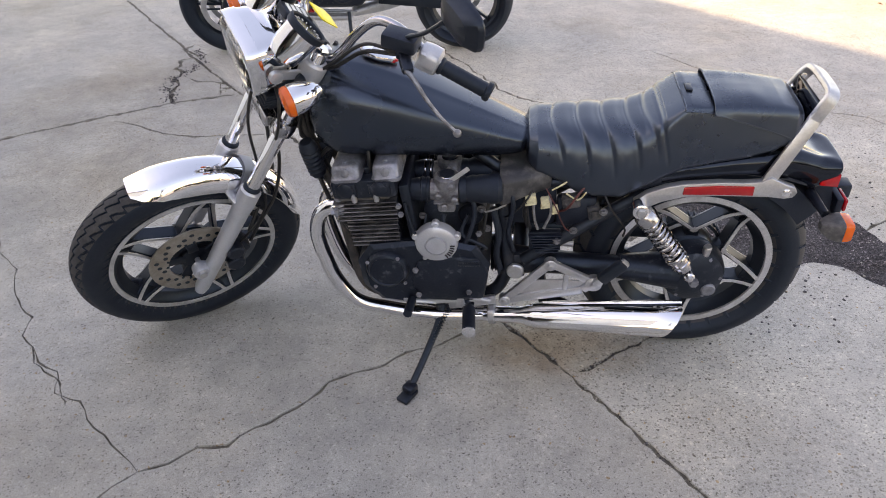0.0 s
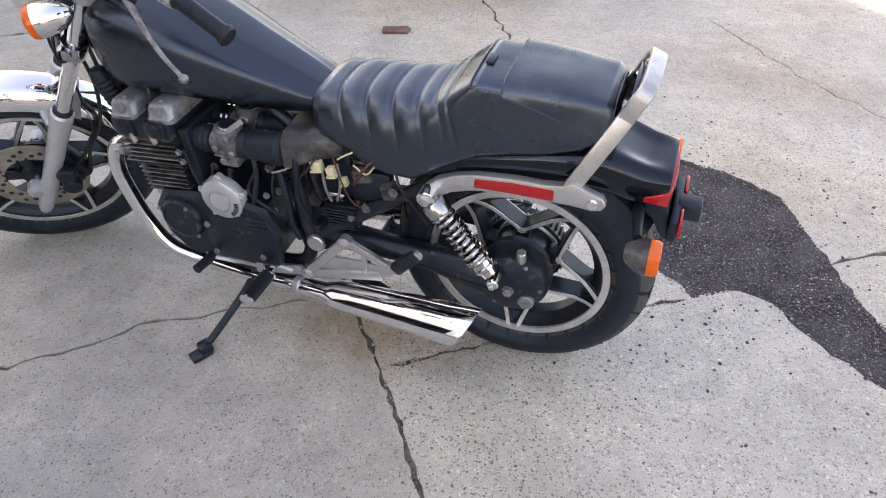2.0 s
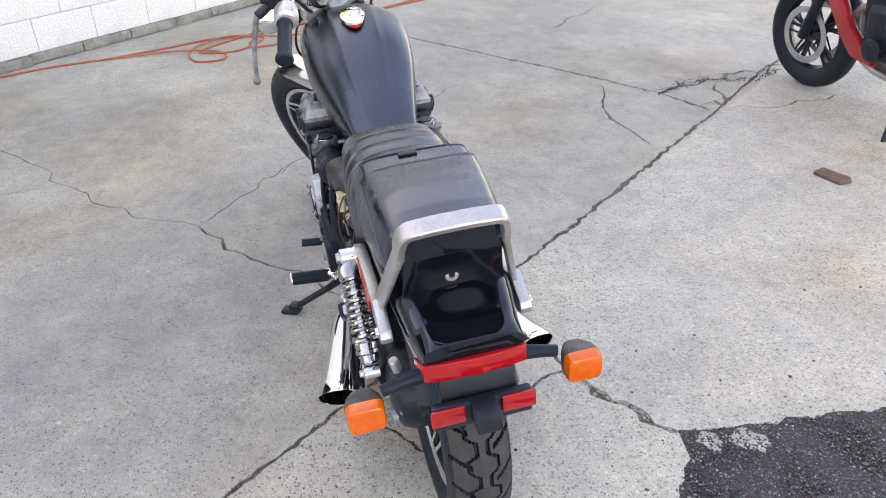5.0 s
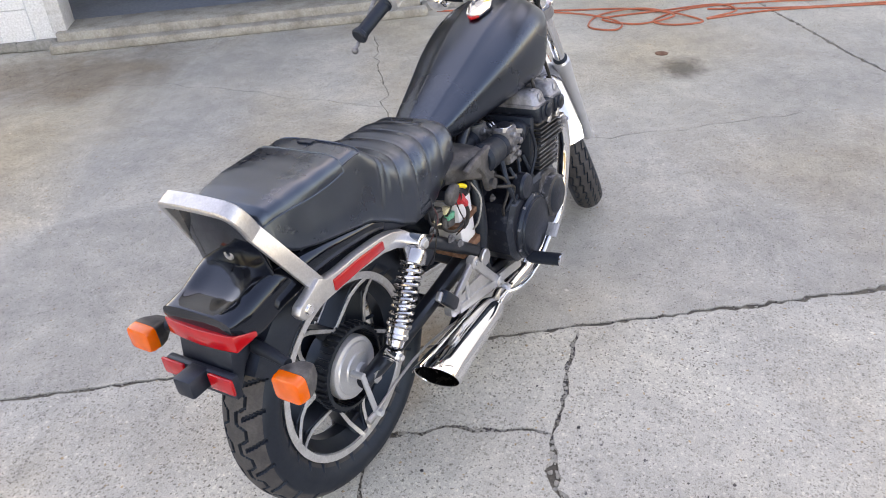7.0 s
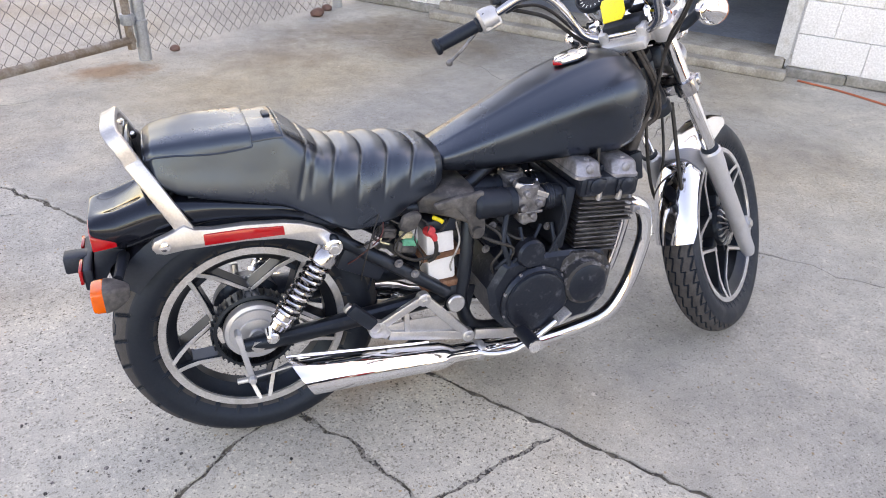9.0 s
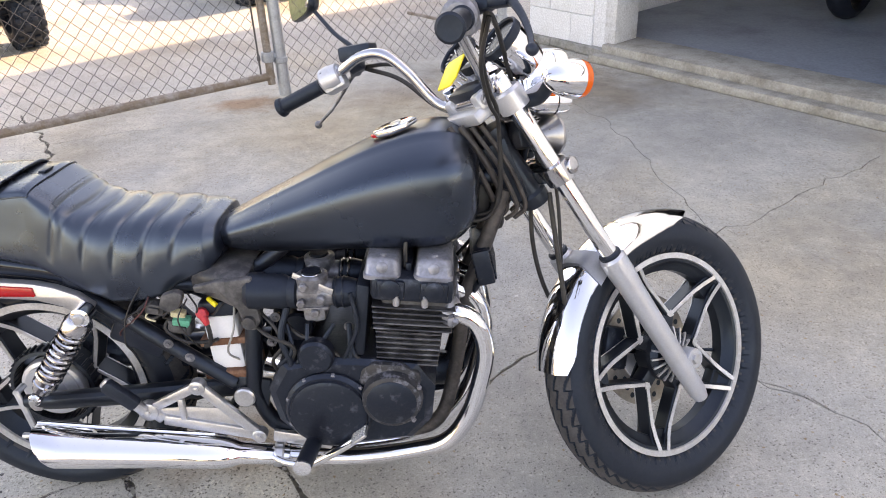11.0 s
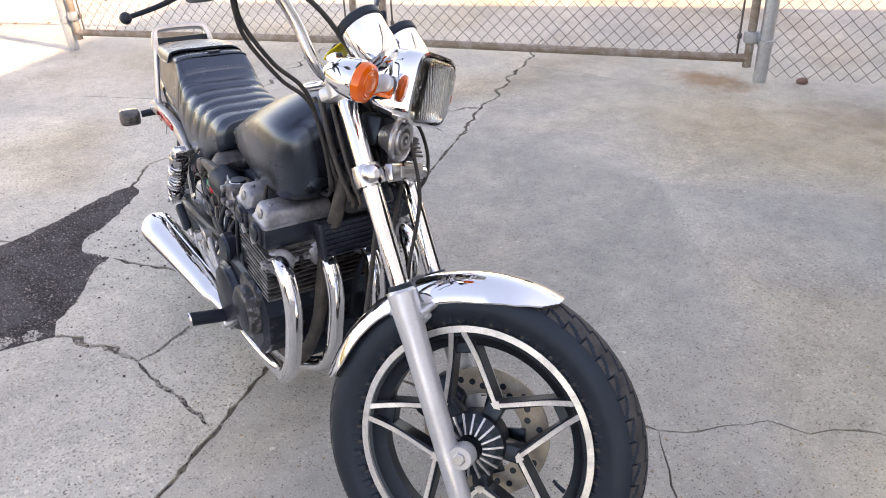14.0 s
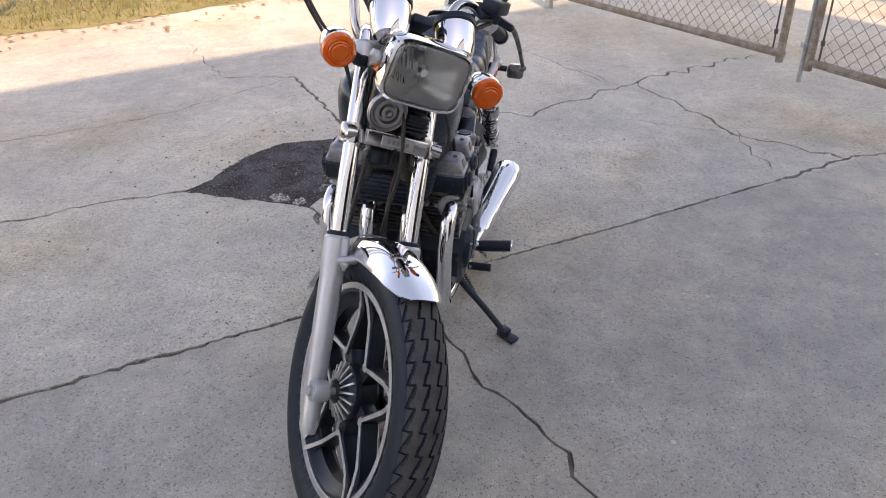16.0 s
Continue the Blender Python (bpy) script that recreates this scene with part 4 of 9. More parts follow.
# -- wheels --
def tyre_mesh(R, half, rim_r, lanes, period, side_cut, mirror=-1, stepped=False):
    """A tyre with zigzag grooves and side cuts pressed into its tread. R outer radius, half its half width."""
    count = round(2 * math.pi * R / period)
    nA = count * 20
    edge_u = 0.62
    prof = [-1 + (1 - edge_u) * k / 7 for k in range(7)] + [-edge_u + 2 * edge_u * k / 56 for k in range(57)] + [edge_u + (1 - edge_u) * k / 7 for k in range(1, 8)]
    sect = []
    for u in prof:
        t = abs(u)
        if t <= edge_u:
            q = t / edge_u
            y, r = half * 0.90 * q, R - half * (0.40 * q ** 2 + 0.10 * q ** 4)
        else:
            q = (t - edge_u) / (1 - edge_u)
            r0 = R - half * 0.5
            y = half * (0.90 + 0.10 * math.sin(min(1.0, q * 2.4) * math.pi / 2)) - half * 0.36 * max(0.0, (q - 0.45) / 0.55) ** 1.5
            r = r0 + (rim_r + 0.005 - r0) * q
        sect.append((y if u > 0 else -y, r))
    lane = max(lanes)
    V, worn_at = [], []
    for i in range(nA):
        ang = 2 * math.pi * i / nA
        ph = (i / 20) % 1.0
        zig = max(-1.0, min(1.0, (abs(ph - 0.5) * 4 - 1) * 3.2)) * lane * 0.46
        # stepped lightning grooves: long slanting runs joined by short cross cuts
        now, then = ((0.9 * ((i + e) % 20) / 20 - (1.0 if (i + e) % 20 >= 10 else 0.0)) * half * 0.21 for e in (0, 1))
        lo, hi = min(now, then) - 0.0015, max(now, then) + 0.0015
        for y, r in sect:
            g = 0.0
            if stepped:
                for ln in (-0.70, -0.25, 0.25, 0.70):
                    if lo < y - ln * half < hi:
                        g = 0.55
                V.append((math.cos(ang) * (r - 0.0070 * g), y, math.sin(ang) * (r - 0.0070 * g)))
                worn_at.append(g == 0.0 and abs(y) < half * 0.86)
                continue
            for ln in lanes:
                if abs(y - ln - (zig if ln >= 0 else mirror * zig)) < 0.0021:
                    g = 1.0
            if lane * 1.1 < abs(y) < half * 0.88:
                p2 = (ph + (0.5 if y < 0 else 0.0) + (abs(y) - lane) * side_cut) % 1.0
                if p2 < 0.10:
                    g = 1.0
            d = r - 0.0070 * g
            V.append((math.cos(ang) * d, y, math.sin(ang) * d))
            worn_at.append(g == 0.0 and abs(y) < half * 0.86)
    n = len(sect)
    bm = bmesh.new()
    vs = [bm.verts.new(v) for v in V]
    for i in range(nA):
        for k in range(n - 1):
            quad = (i * n + k, i * n + k + 1, ((i + 1) % nA) * n + k + 1, ((i + 1) % nA) * n + k)
            bm.faces.new([vs[q] for q in quad]).material_index = int(all(worn_at[q] for q in quad))
    return bm


def cast_wheel(name, centre, R, half, rim_r, hub_r, node_r, steer, spin, lanes, period, label):
    M = Matrix.Translation(centre) @ Matrix.Rotation(spin, 4, "Y")

    def put(nm, bm, mat, parent, lab="", sharp=32.0):
        bm.transform(M)
        return P(nm, bm, mat, parent, lab, steer, sharp)
    rw = half * 0.72
    bm = bmesh.new()
    lathe(bm, [(rim_r, -rw), (rim_r + 0.006, -rw + 0.004), (rim_r - 0.004, -rw + 0.012), (rim_r - 0.026, -rw * 0.4), (rim_r - 0.028, 0), (rim_r - 0.026, rw * 0.4),
               (rim_r - 0.004, rw - 0.012), (rim_r + 0.006, rw - 0.004), (rim_r, rw), (rim_r - 0.016, rw - 0.004), (rim_r - 0.022, rw - 0.014), (rim_r - 0.038, rw * 0.35),
               (rim_r - 0.038, -rw * 0.35), (rim_r - 0.022, -rw + 0.014), (rim_r - 0.016, -rw + 0.004)], (0, 0, 0), (0, 1, 0), 96, True)
    w = put(name, bm, M_wheelblack, bike, label)
    for sgn in (-1, 1):
        bm = bmesh.new()
        lathe(bm, [(rim_r + 0.0045, sgn * (rw + 0.0015)), (rim_r - (0.008 if steer else 0.012), sgn * (rw + 0.0015)), (rim_r - (0.010 if steer else 0.014), sgn * (rw - 0.004)), (rim_r + 0.002, sgn * (rw - 0.004))], (0, 0, 0), (0, 1, 0), 96, True)
        put("polished_rim", bm, M_rimalu, w, "polished aluminium rim edge")
    tyre = put("tyre", tyre_mesh(R, half, rim_r + 0.001, lanes, period, 9, 1 if steer else -1, steer), M_rubber, w, "worn black rubber tyre with zigzag tread", 28)
    tyre.data.materials.append(M_tread)
    # five-pointed star of paired spokes
    tip = rim_r - 0.012

    def plate(outline, y0, y1, bevel):
        bm = bmesh.new()
        prism(bm, outline, y0, y1, bevel, "xz", 1)
        return bm

    def taper(p, q, w0, w1):
        d = (q - p).normalized()
        n = Vector((-d.z, 0, d.x))
        return [((p + n * w0).x, (p + n * w0).z), ((q + n * w1).x, (q + n * w1).z), ((q - n * w1).x, (q - n * w1).z), ((p - n * w0).x, (p - n * w0).z)]

    for i in range(5):
        th = 2 * math.pi * i / 5
        ends = []
        for sgn in (-1, 1):
            a0, a1 = th + sgn * math.pi / 5 * 0.93, th + sgn * 0.062
            p0 = Vector((math.cos(a0) * node_r, 0, math.sin(a0) * node_r))
            p1 = Vector((math.cos(a1) * tip, 0, math.sin(a1) * tip))
            ends.append((p0, p1))
            out = (p1 - p0).normalized()
            sp = put("spoke", plate(taper(p0 * 0.96, p1 - out * 0.03, 0.0070, 0.0066), -rw * 0.525, rw * 0.525, 0.002), M_wheelblack, w)
            # foot of the spoke, spreading into the rim
            nrm = Vector((-out.z, 0, out.x)) * sgn
            foot = [p1 - out * 0.034 + nrm * 0.0066, p1 - out * 0.012 + nrm * 0.010, p1 + nrm * 0.022 - out * 0.001, p1 - nrm * 0.010, p1 - out * 0.034 - nrm * 0.0066]
            bm = plate([(p.x, p.z) for p in foot], -rw * 0.52, rw * 0.52, 0.002)
            for v in bm.verts:
                k = min(1.0, max(0.0, (v.co - p1 + out * 0.034).dot(out) / 0.034))
                v.co.y *= 1 + 0.72 * k
            put("spoke_foot", bm, M_wheelblack, w)
            for s2 in (-1, 1):
                bm = plate(taper(p0, p1 + out * 0.004, 0.0040, 0.0052), -0.0014, 0.0014, 0.0006)
                bmesh.ops.subdivide_edges(bm, edges=[e for e in bm.edges if e.calc_length() > 0.05], cuts=4)
                for v in bm.verts:
                    k = (v.co - p0).dot(out) / (p1 - p0).length
                    v.co.y += s2 * (rw * 0.525 + 0.0016 + (rw * 0.475 - 0.002) * max(0.0, (k - 0.55) / 0.45) ** 1.6)
                put("polished_face", bm, M_rimalu, sp, "bare metal spoke face")
        web = [ends[0][1].lerp(ends[0][0], 0.30), ends[0][1], ends[1][1], ends[1][1].lerp(ends[1][0], 0.30)]
        put("spoke_web", plate([(p.x, p.z) for p in web], -rw * 0.40, rw * 0.40, 0.002), M_wheelblack, w)
        a = th + math.pi / 5
        for s2 in (-1, 1):
            bm = bmesh.new()
            c = Vector((math.cos(a) * node_r, s2 * (rw * 0.525 + 0.002), math.sin(a) * node_r))
            tang, rad = Vector((-math.sin(a), 0, math.cos(a))), Vector((math.cos(a), 0, math.sin(a)))
            tri = [c + rad * 0.009, c + tang * 0.011 - rad * 0.004, c - rad * 0.009, c - tang * 0.011 - rad * 0.004]
            va = [bm.verts.new(p) for p in tri]
            vb = [bm.verts.new(p + Vector((0, s2 * 0.002, 0))) for p in tri]
            bm.faces.new(va), bm.faces.new(vb)
            for q in range(4):
                bm.faces.new((va[q], va[(q + 1) % 4], vb[(q + 1) % 4], vb[q]))
            put("star_point", bm, M_rimalu, w, "bare metal star point")
    bm = bmesh.new()
    lathe(bm, [(0.02, -rw * 0.8), (hub_r * 0.8, -rw * 0.8), (hub_r, -rw * 0.5), (hub_r, rw * 0.5), (hub_r * 0.8, rw * 0.8), (0.02, rw * 0.8)], (0, 0, 0), (0, 1, 0), 40)
    for i in range(5):
        a = 2 * math.pi * i / 5 + math.pi / 5
        bar(bm, (0, 0, 0), (math.cos(a) * node_r * 1.02, 0, math.sin(a) * node_r * 1.02), 0.034, rw * 0.95, (0, 1, 0), 0.004)
    put("hub", bm, M_wheelblack, w)
    bm = bmesh.new()
    av = Vector((math.cos(0.35) * (rim_r - 0.04), 0.012, math.sin(0.35) * (rim_r - 0.04)))
    tube(bm, [av, av * 0.93 + Vector((0, 0.006, 0)), av * 0.86 + Vector((0, 0.016, 0))], [0.005, 0.004, 0.0035], 8, 2)
    put("valve_stem", bm, M_rubber, w)
    return w, M


REAR_C, FRONT_C = Vector((0.004, 0, 0.306)), fork(0.061, 0, -0.012)
rear_wheel, RM = cast_wheel("rear_wheel", REAR_C, 0.312, 0.064, 0.213, 0.075, 0.098, False, 0.3, (-0.019, 0.019), 0.072, "black cast wheel with a polished star of spokes")
front_wheel, FM = cast_wheel("front_wheel", FRONT_C, 0.327, 0.052, 0.232, 0.06, 0.094, True, 0.55, (-0.0135, 0.0135), 0.043, "black cast wheel with a polished star of spokes")

# front hub: ribbed cover on the right, brake disc on the left
bm = bmesh.new()
lathe(bm, [(0.0, -0.052), (0.022, -0.052), (0.024, -0.045), (0.05, -0.042), (0.062, -0.03), (0.064, -0.018), (0.03, -0.014)], FRONT_C, (0, 1, 0), 40)
hub = P("hub_cover", bm, M_wheelblack, front_wheel, "black hub cover with bright radial ribs", True)
for i in range(18):
    a = 2 * math.pi * i / 18
    bm = bmesh.new()
    d = Vector((math.cos(a), 0, math.sin(a)))
    bar(bm, FRONT_C + d * 0.026 + Vector((0, -0.0495, 0)), FRONT_C + d * 0.064 + Vector((0, -0.035, 0)), 0.0045, 0.008, (0, 1, 0), 0.001)
    P("rib", bm, M_alu, hub, "", True)
bm = bmesh.new()
RO, RI, yd = 0.134, 0.080, 0.048
b2 = bmesh.new()
nS = 72
rings = []
for r, y in ((RO, yd - 0.0028), (RO, yd + 0.0028), (RI, yd + 0.0028), (RI, yd - 0.0028)):
    rings.append([(math.cos(2 * math.pi * k / nS) * r, y, math.sin(2 * math.pi * k / nS) * r) for k in range(nS)])
loft(bm, rings, False, True)
bm.transform(Matrix.Translation(FRONT_C))
disc = P("brake_disc", bm, M_disc, front_wheel, "brown-stained steel brake disc with drilled holes", True)
bm = bmesh.new()
for k in range(5):
    a = 2 * math.pi * k / 5 + 0.3
    d = Vector((math.cos(a), 0, math.sin(a)))
    bar(bm, FRONT_C + d * 0.03 + Vector((0, yd - 0.006, 0)), FRONT_C + d * 0.086 + Vector((0, yd - 0.006, 0)), 0.030, 0.008, (0, 1, 0))
    for q in (-0.012, 0.012):
        t = Vector((-d.z, 0, d.x))
        bolt(bm, FRONT_C + d * 0.082 + t * q + Vector((0, yd - 0.002, 0)), (0, 1, 0), 0.005, 0.006)
lathe(bm, [(0.0, yd - 0.02), (0.038, yd - 0.02), (0.042, yd - 0.004), (0.02, yd), (0.0, yd)], FRONT_C, (0, 1, 0), 30)
P("disc_carrier", bm, M_wheelblack, disc, "black disc carrier", True)
bm = bmesh.new()
for k in range(30):
    a = 2 * math.pi * k / 30
    rr = (0.095, 0.105, 0.115)[k % 3]
    for s2 in (-1, 1):
        lathe(bm, [(0.0068, -0.0002), (0.0068, 0.0003), (0.0, 0.0003)], FRONT_C + Vector((math.cos(a) * rr, yd + s2 * 0.0028, math.sin(a) * rr)), (0, s2, 0), 10)
P("drilled_hole", bm, M_wheelblack, disc, "", True)
# axle and its nuts
bm = bmesh.new()
tube(bm, [FRONT_C + Vector((0, -0.108, 0)), FRONT_C + Vector((0, 0.108, 0))], 0.008, 12, 1)
for s2 in (-1, 1):
    bolt(bm, FRONT_C + Vector((0, s2 * 0.096, 0)), (0, s2, 0), 0.013, 0.012)
P("front_axle", bm, M_alu, front_wheel, "", True)

# rear hub: brake drum on the right, final drive on the left
bm = bmesh.new()
lathe(bm, [(0.0, -0.082), (0.016, -0.082), (0.018, -0.074), (0.040, -0.071), (0.042, -0.067), (0.062, -0.065), (0.064, -0.061), (0.072, -0.058), (0.075, -0.05), (0.075, -0.04), (0.06, -0.03)], REAR_C, (0, 1, 0), 44)
drum = P("brake_drum", bm, M_silver, rear_wheel, "dull silver rear brake drum")
bm = bmesh.new()
for k in range(40):
    a = 2 * math.pi * k / 40
    d = Vector((math.cos(a), 0, math.sin(a)))
    bar(bm, REAR_C + d * 0.088 + Vector((0, -0.042, 0)), REAR_C + d * 0.104 + Vector((0, -0.042, 0)), 0.004, 0.03, (0, 1, 0), 0.001)
lathe(bm, [(0.09, -0.06), (0.098, -0.058), (0.098, -0.02), (0.09, -0.018)], REAR_C, (0, 1, 0), 44, True)
P("drum_rib_ring", bm, M_wheelblack, rear_wheel, "black ring of cooling ribs round the drum")
bm = bmesh.new()
pv = REAR_C + Vector((-0.045, -0.09, 0.03))
tube(bm, [pv, pv + Vector((0, -0.03, 0))], 0.008, 10, 1)
bar(bm, pv + Vector((0, -0.028, 0)), pv + Vector((0.018, -0.028, -0.115)), 0.014, 0.006, (0, 1, 0))
bolt(bm, pv + Vector((0.018, -0.032, -0.115)), (0, -1, 0), 0.009, 0.014)
P("brake_arm", bm, M_silver, drum, "silver rear brake arm")
bm = bmesh.new()
tube(bm, [pv + Vector((0.018 - 0.03, -0.028, -0.118)), pv + Vector((0.25, -0.02, -0.105)), (0.50, -0.155, 0.205)], 0.0035, 8, 4)
lathe(bm, [(0.007, 0), (0.007, 0.03), (0.004, 0.032)], pv + Vector((-0.016, -0.028, -0.118)), (1, 0, 0), 8)
P("brake_rod", bm, M_alu, bike, "thin steel rear brake rod")
bm = bmesh.new()
lathe(bm, [(0.0, 0.125), (0.03, 0.125), (0.055, 0.12), (0.078, 0.108), (0.086, 0.09), (0.088, 0.055), (0.07, 0.045), (0.0, 0.04)], REAR_C, (0, 1, 0), 44)
tube(bm, [(0.05, 0.085, 0.312), (0.12, 0.09, 0.318), (0.20, 0.09, 0.322)], [0.055, 0.045, 0.034], 18, 4)
final = P("final_drive", bm, M_engine, bike, "black shaft final drive housing")
bm = bmesh.new()
lathe(bm, [(0.011, 0.0), (0.011, 0.03), (0.009, 0.033), (0.0, 0.033)], REAR_C + Vector((-0.022, 0.10, 0.072)), (0, 0.25, 1), 14)
P("filler_cap", bm, M_alu, final, "bright oil filler cap")
bm = bmesh.new()
bolt(bm, REAR_C + Vector((0.0, 0.122, -0.005)), (0, 1, 0), 0.012, 0.014)
lathe(bm, [(0.019, 0), (0.019, 0.01), (0.016, 0.013), (0, 0.013)], REAR_C + Vector((-0.042, 0.117, -0.03)), (0, 1, 0), 20)
P("drain_plug", bm, M_enginegrey, final, "dull steel plug")
for a in range(6):
    q = a * 1.047
    bm = bmesh.new()
    bolt(bm, REAR_C + Vector((math.cos(q) * 0.07, 0.108, math.sin(q) * 0.07)), (0, 1, 0), 0.005, 0.006)
    P("bolt", bm, M_enginegrey, final)

# -- swing arm, frame --
bm = bmesh.new()
tube(bm, [(0.49, 0.085, 0.333), (0.34, 0.09, 0.328), (0.18, 0.09, 0.32)], [0.04, 0.032, 0.03], 16, 4)
tube(bm, [(0.49, -0.085, 0.333), (0.30, -0.098, 0.322), (0.06, -0.105, 0.308), (-0.03, -0.105, 0.304)], [0.026, 0.022, 0.021, 0.016], 14, 4, flat=1.3)
tube(bm, [(0.46, -0.10, 0.333), (0.46, 0.10, 0.333)], 0.026, 14, 1)
P("swing_arm", bm, M_frame, bike, "black tubular swing arm with drive shaft")
bm = bmesh.new()
lathe(bm, [(0.0, -0.125), (0.016, -0.125), (0.018, -0.112), (0.018, -0.1)], (-0.0, 0, 0.306), (0, 1, 0), 6)
P("rear_axle_nut", bm, M_alu, bike)

bm = bmesh.new()
for s in (-1, 1):
    tube(bm, [(0.26, s * 0.105, 0.50), (0.33, s * 0.118, 0.455), (0.46, s * 0.125, 0.362)], 0.017, 12, 3)
    tube(bm, [(0.16, s * 0.10, 0.568), (0.26, s * 0.105, 0.50)], 0.016, 12, 1)
    tube(bm, [(0.13, s * 0.085, 0.575), (0.34, s * 0.09, 0.585), (0.50, s * 0.075, 0.60), (0.72, s * 0.05, 0.74), (1.03, s * 0.03, 0.79)], 0.016, 12, 5)
    tube(bm, [(0.53, s * 0.085, 0.61), (0.515, s * 0.115, 0.50), (0.505, s * 0.125, 0.40), (0.50, s * 0.12, 0.33), (0.54, s * 0.115, 0.24), (0.66, s * 0.11, 0.215)], 0.018, 12, 5)
    bar(bm, (0.46, s * 0.125, 0.345), (0.53, s * 0.122, 0.33), 0.075, 0.012, (0, 1, 0), 0.004)
main_frame = P("frame", bm, M_frame, bike, "black painted tubular frame with scuffs")
bm = bmesh.new()
lathe(bm, [(0.0, 0.49), (0.030, 0.49), (0.032, 0.495), (0.032, 0.515), (0.027, 0.522), (0.025, 0.60), (0.027, 0.65), (0.032, 0.66), (0.032, 0.68), (0.0, 0.68)], HEAD, AXIS, 24)
for s in (-1, 1):
    prism(bm, [(1.045, 0.865), (1.095, 0.735), (1.065, 0.725), (1.02, 0.775), (0.955, 0.775), (0.935, 0.80)], s * 0.024, s * 0.030, 0.002)
P("steering_head", bm, M_frame, main_frame)
# wiring loom and hoses bundled beside the steering head
for y, r0, x0 in ((-0.042, 0.007, 0.0), (-0.050, 0.0045, 0.022), (-0.036, 0.005, 0.040), (0.044, 0.006, 0.010), (0.040, 0.0045, 0.034), (-0.046, 0.0055, -0.022)):
    bm = bmesh.new()
    base_ = HEAD + Vector((-0.045 + x0, y, 0))
    tube(bm, [base_ + AXIS * 0.70, base_ + AXIS * 0.62 + Vector((0.004, y * 0.15, 0)), base_ + AXIS * 0.54 + Vector((-0.006, 0, 0)), base_ + AXIS * 0.49 + Vector((-0.022, y * -0.3, 0.0)), base_ + AXIS * 0.46 + Vector((-0.06, y * -0.5, 0.0))], r0, 9, 4)
    P("loom", bm, M_loom, bike, "dusty taped wiring loom")
# black tubes in the loom's brown, which stands in for light on them
for s in (-1, 1):
    bm = bmesh.new()
    tube(bm, [(0.62, s * 0.11, 0.215), (0.80, s * 0.11, 0.215), (0.895, s * 0.105, 0.245), (0.935, s * 0.072, 0.36), (0.960, s * 0.058, 0.52), (0.995, s * 0.050, 0.62), (1.045, s * 0.034, 0.76)], 0.0155, 14, 6)
    P("downtube", bm, M_loom, main_frame, "black front frame tube with brown lighting in its colour")
for s in (-1, 1):
    bm = bmesh.new()
    lathe(bm, [(0.0235, 0.0), (0.0235, 0.008), (0.020, 0.011), (0.0, 0.0105)], (0.479, s * 0.137, 0.334), (0, s, 0), 28)
    P("pivot_cap", bm, M_alu, main_frame, "round bright pivot cap")

# -- shocks --
for s in (-1, 1):
    top, low = Vector((0.179, s * 0.151, 0.552)), Vector((0.030, s * 0.151, 0.350))
    d = (low - top).normalized()
    L = (low - top).length
    bm = bmesh.new()
    lathe(bm, [(0.0, 0.0), (0.024, 0.0), (0.029, 0.01), (0.029, 0.030), (0.026, 0.034), (0.012, 0.034)], top + d * 0.014, d, 26)
    lathe(bm, [(0.012, 0.0), (0.028, 0.0), (0.029, 0.005), (0.027, 0.008), (0.0245, 0.010), (0.0245, 0.022), (0.0265, 0.025), (0.0265, 0.032), (0.021, 0.036), (0.020, 0.050), (0.012, 0.056), (0.0, 0.056)], top + d * (L - 0.072), d, 26)
    lathe(bm, [(0.013, 0.0), (0.013, L - 0.1)], top + d * 0.05, d, 16)
    sh = P("rear_shock", bm, M_shock, bike, "chrome rear shock absorber with coil spring")
    bm = bmesh.new()
    turns, n = 8.5, 150
    u = d.orthogonal().normalized()
    w = d.cross(u)
    tube(bm, [top + d * (0.046 + (L - 0.118) * k / n) + (u * math.cos(2 * math.pi * turns * k / n) + w * math.sin(2 * math.pi * turns * k / n)) * 0.0235 for k in range(n + 1)], 0.0048, 8, 1)
    P("coil_spring", bm, M_shock, sh, "bright chrome coil spring")
    for c, r in ((top, 0.02), (low, 0.014)):
        bm = bmesh.new()
        lathe(bm, [(r * 0.4, -0.016), (r, -0.016), (r, 0.016), (r * 0.75, 0.019), (0.0, 0.019)], c, (0, s, 0), 20)
        eye = P("shock_eye", bm, M_chrome, sh)
        bm = bmesh.new()
        bolt(bm, c + Vector((0, s * 0.018, 0)), (0, s, 0), r * 0.55, 0.009)
        P("bolt", bm, M_alu, eye)


# -- tank --
def smooth_rows(rows, n):
    """Resamples rows of numbers along a smooth curve."""
    S = spline(rows, max(2, n // (len(rows) - 1)))
    return S


TANK = [  # x, top, bottom, half width
    (0.448, 0.700, 0.668, 0.060), (0.475, 0.712, 0.655, 0.078), (0.54, 0.745, 0.650, 0.094), (0.62, 0.784, 0.655, 0.112), (0.70, 0.824, 0.662, 0.130), (0.78, 0.860, 0.666, 0.142),
    (0.86, 0.886, 0.668, 0.148), (0.92, 0.893, 0.672, 0.146), (0.962, 0.882, 0.690, 0.132), (0.988, 0.852, 0.725, 0.104), (0.995, 0.82, 0.76, 0.06)]
HALF = [(0.0, 1.0), (0.18, 0.997), (0.34, 0.988), (0.40, 0.98), (0.42, 0.968), (0.56, 0.935), (0.70, 0.89), (0.82, 0.845), (0.91, 0.795), (0.955, 0.75), (0.982, 0.69), (0.997, 0.61), (1.0, 0.52), (0.99, 0.40), (0.97, 0.28), (0.94, 0.16), (0.89, 0.07), (0.80, 0.02), (0.65, 0.0)]
bm = bmesh.new()
rings = []
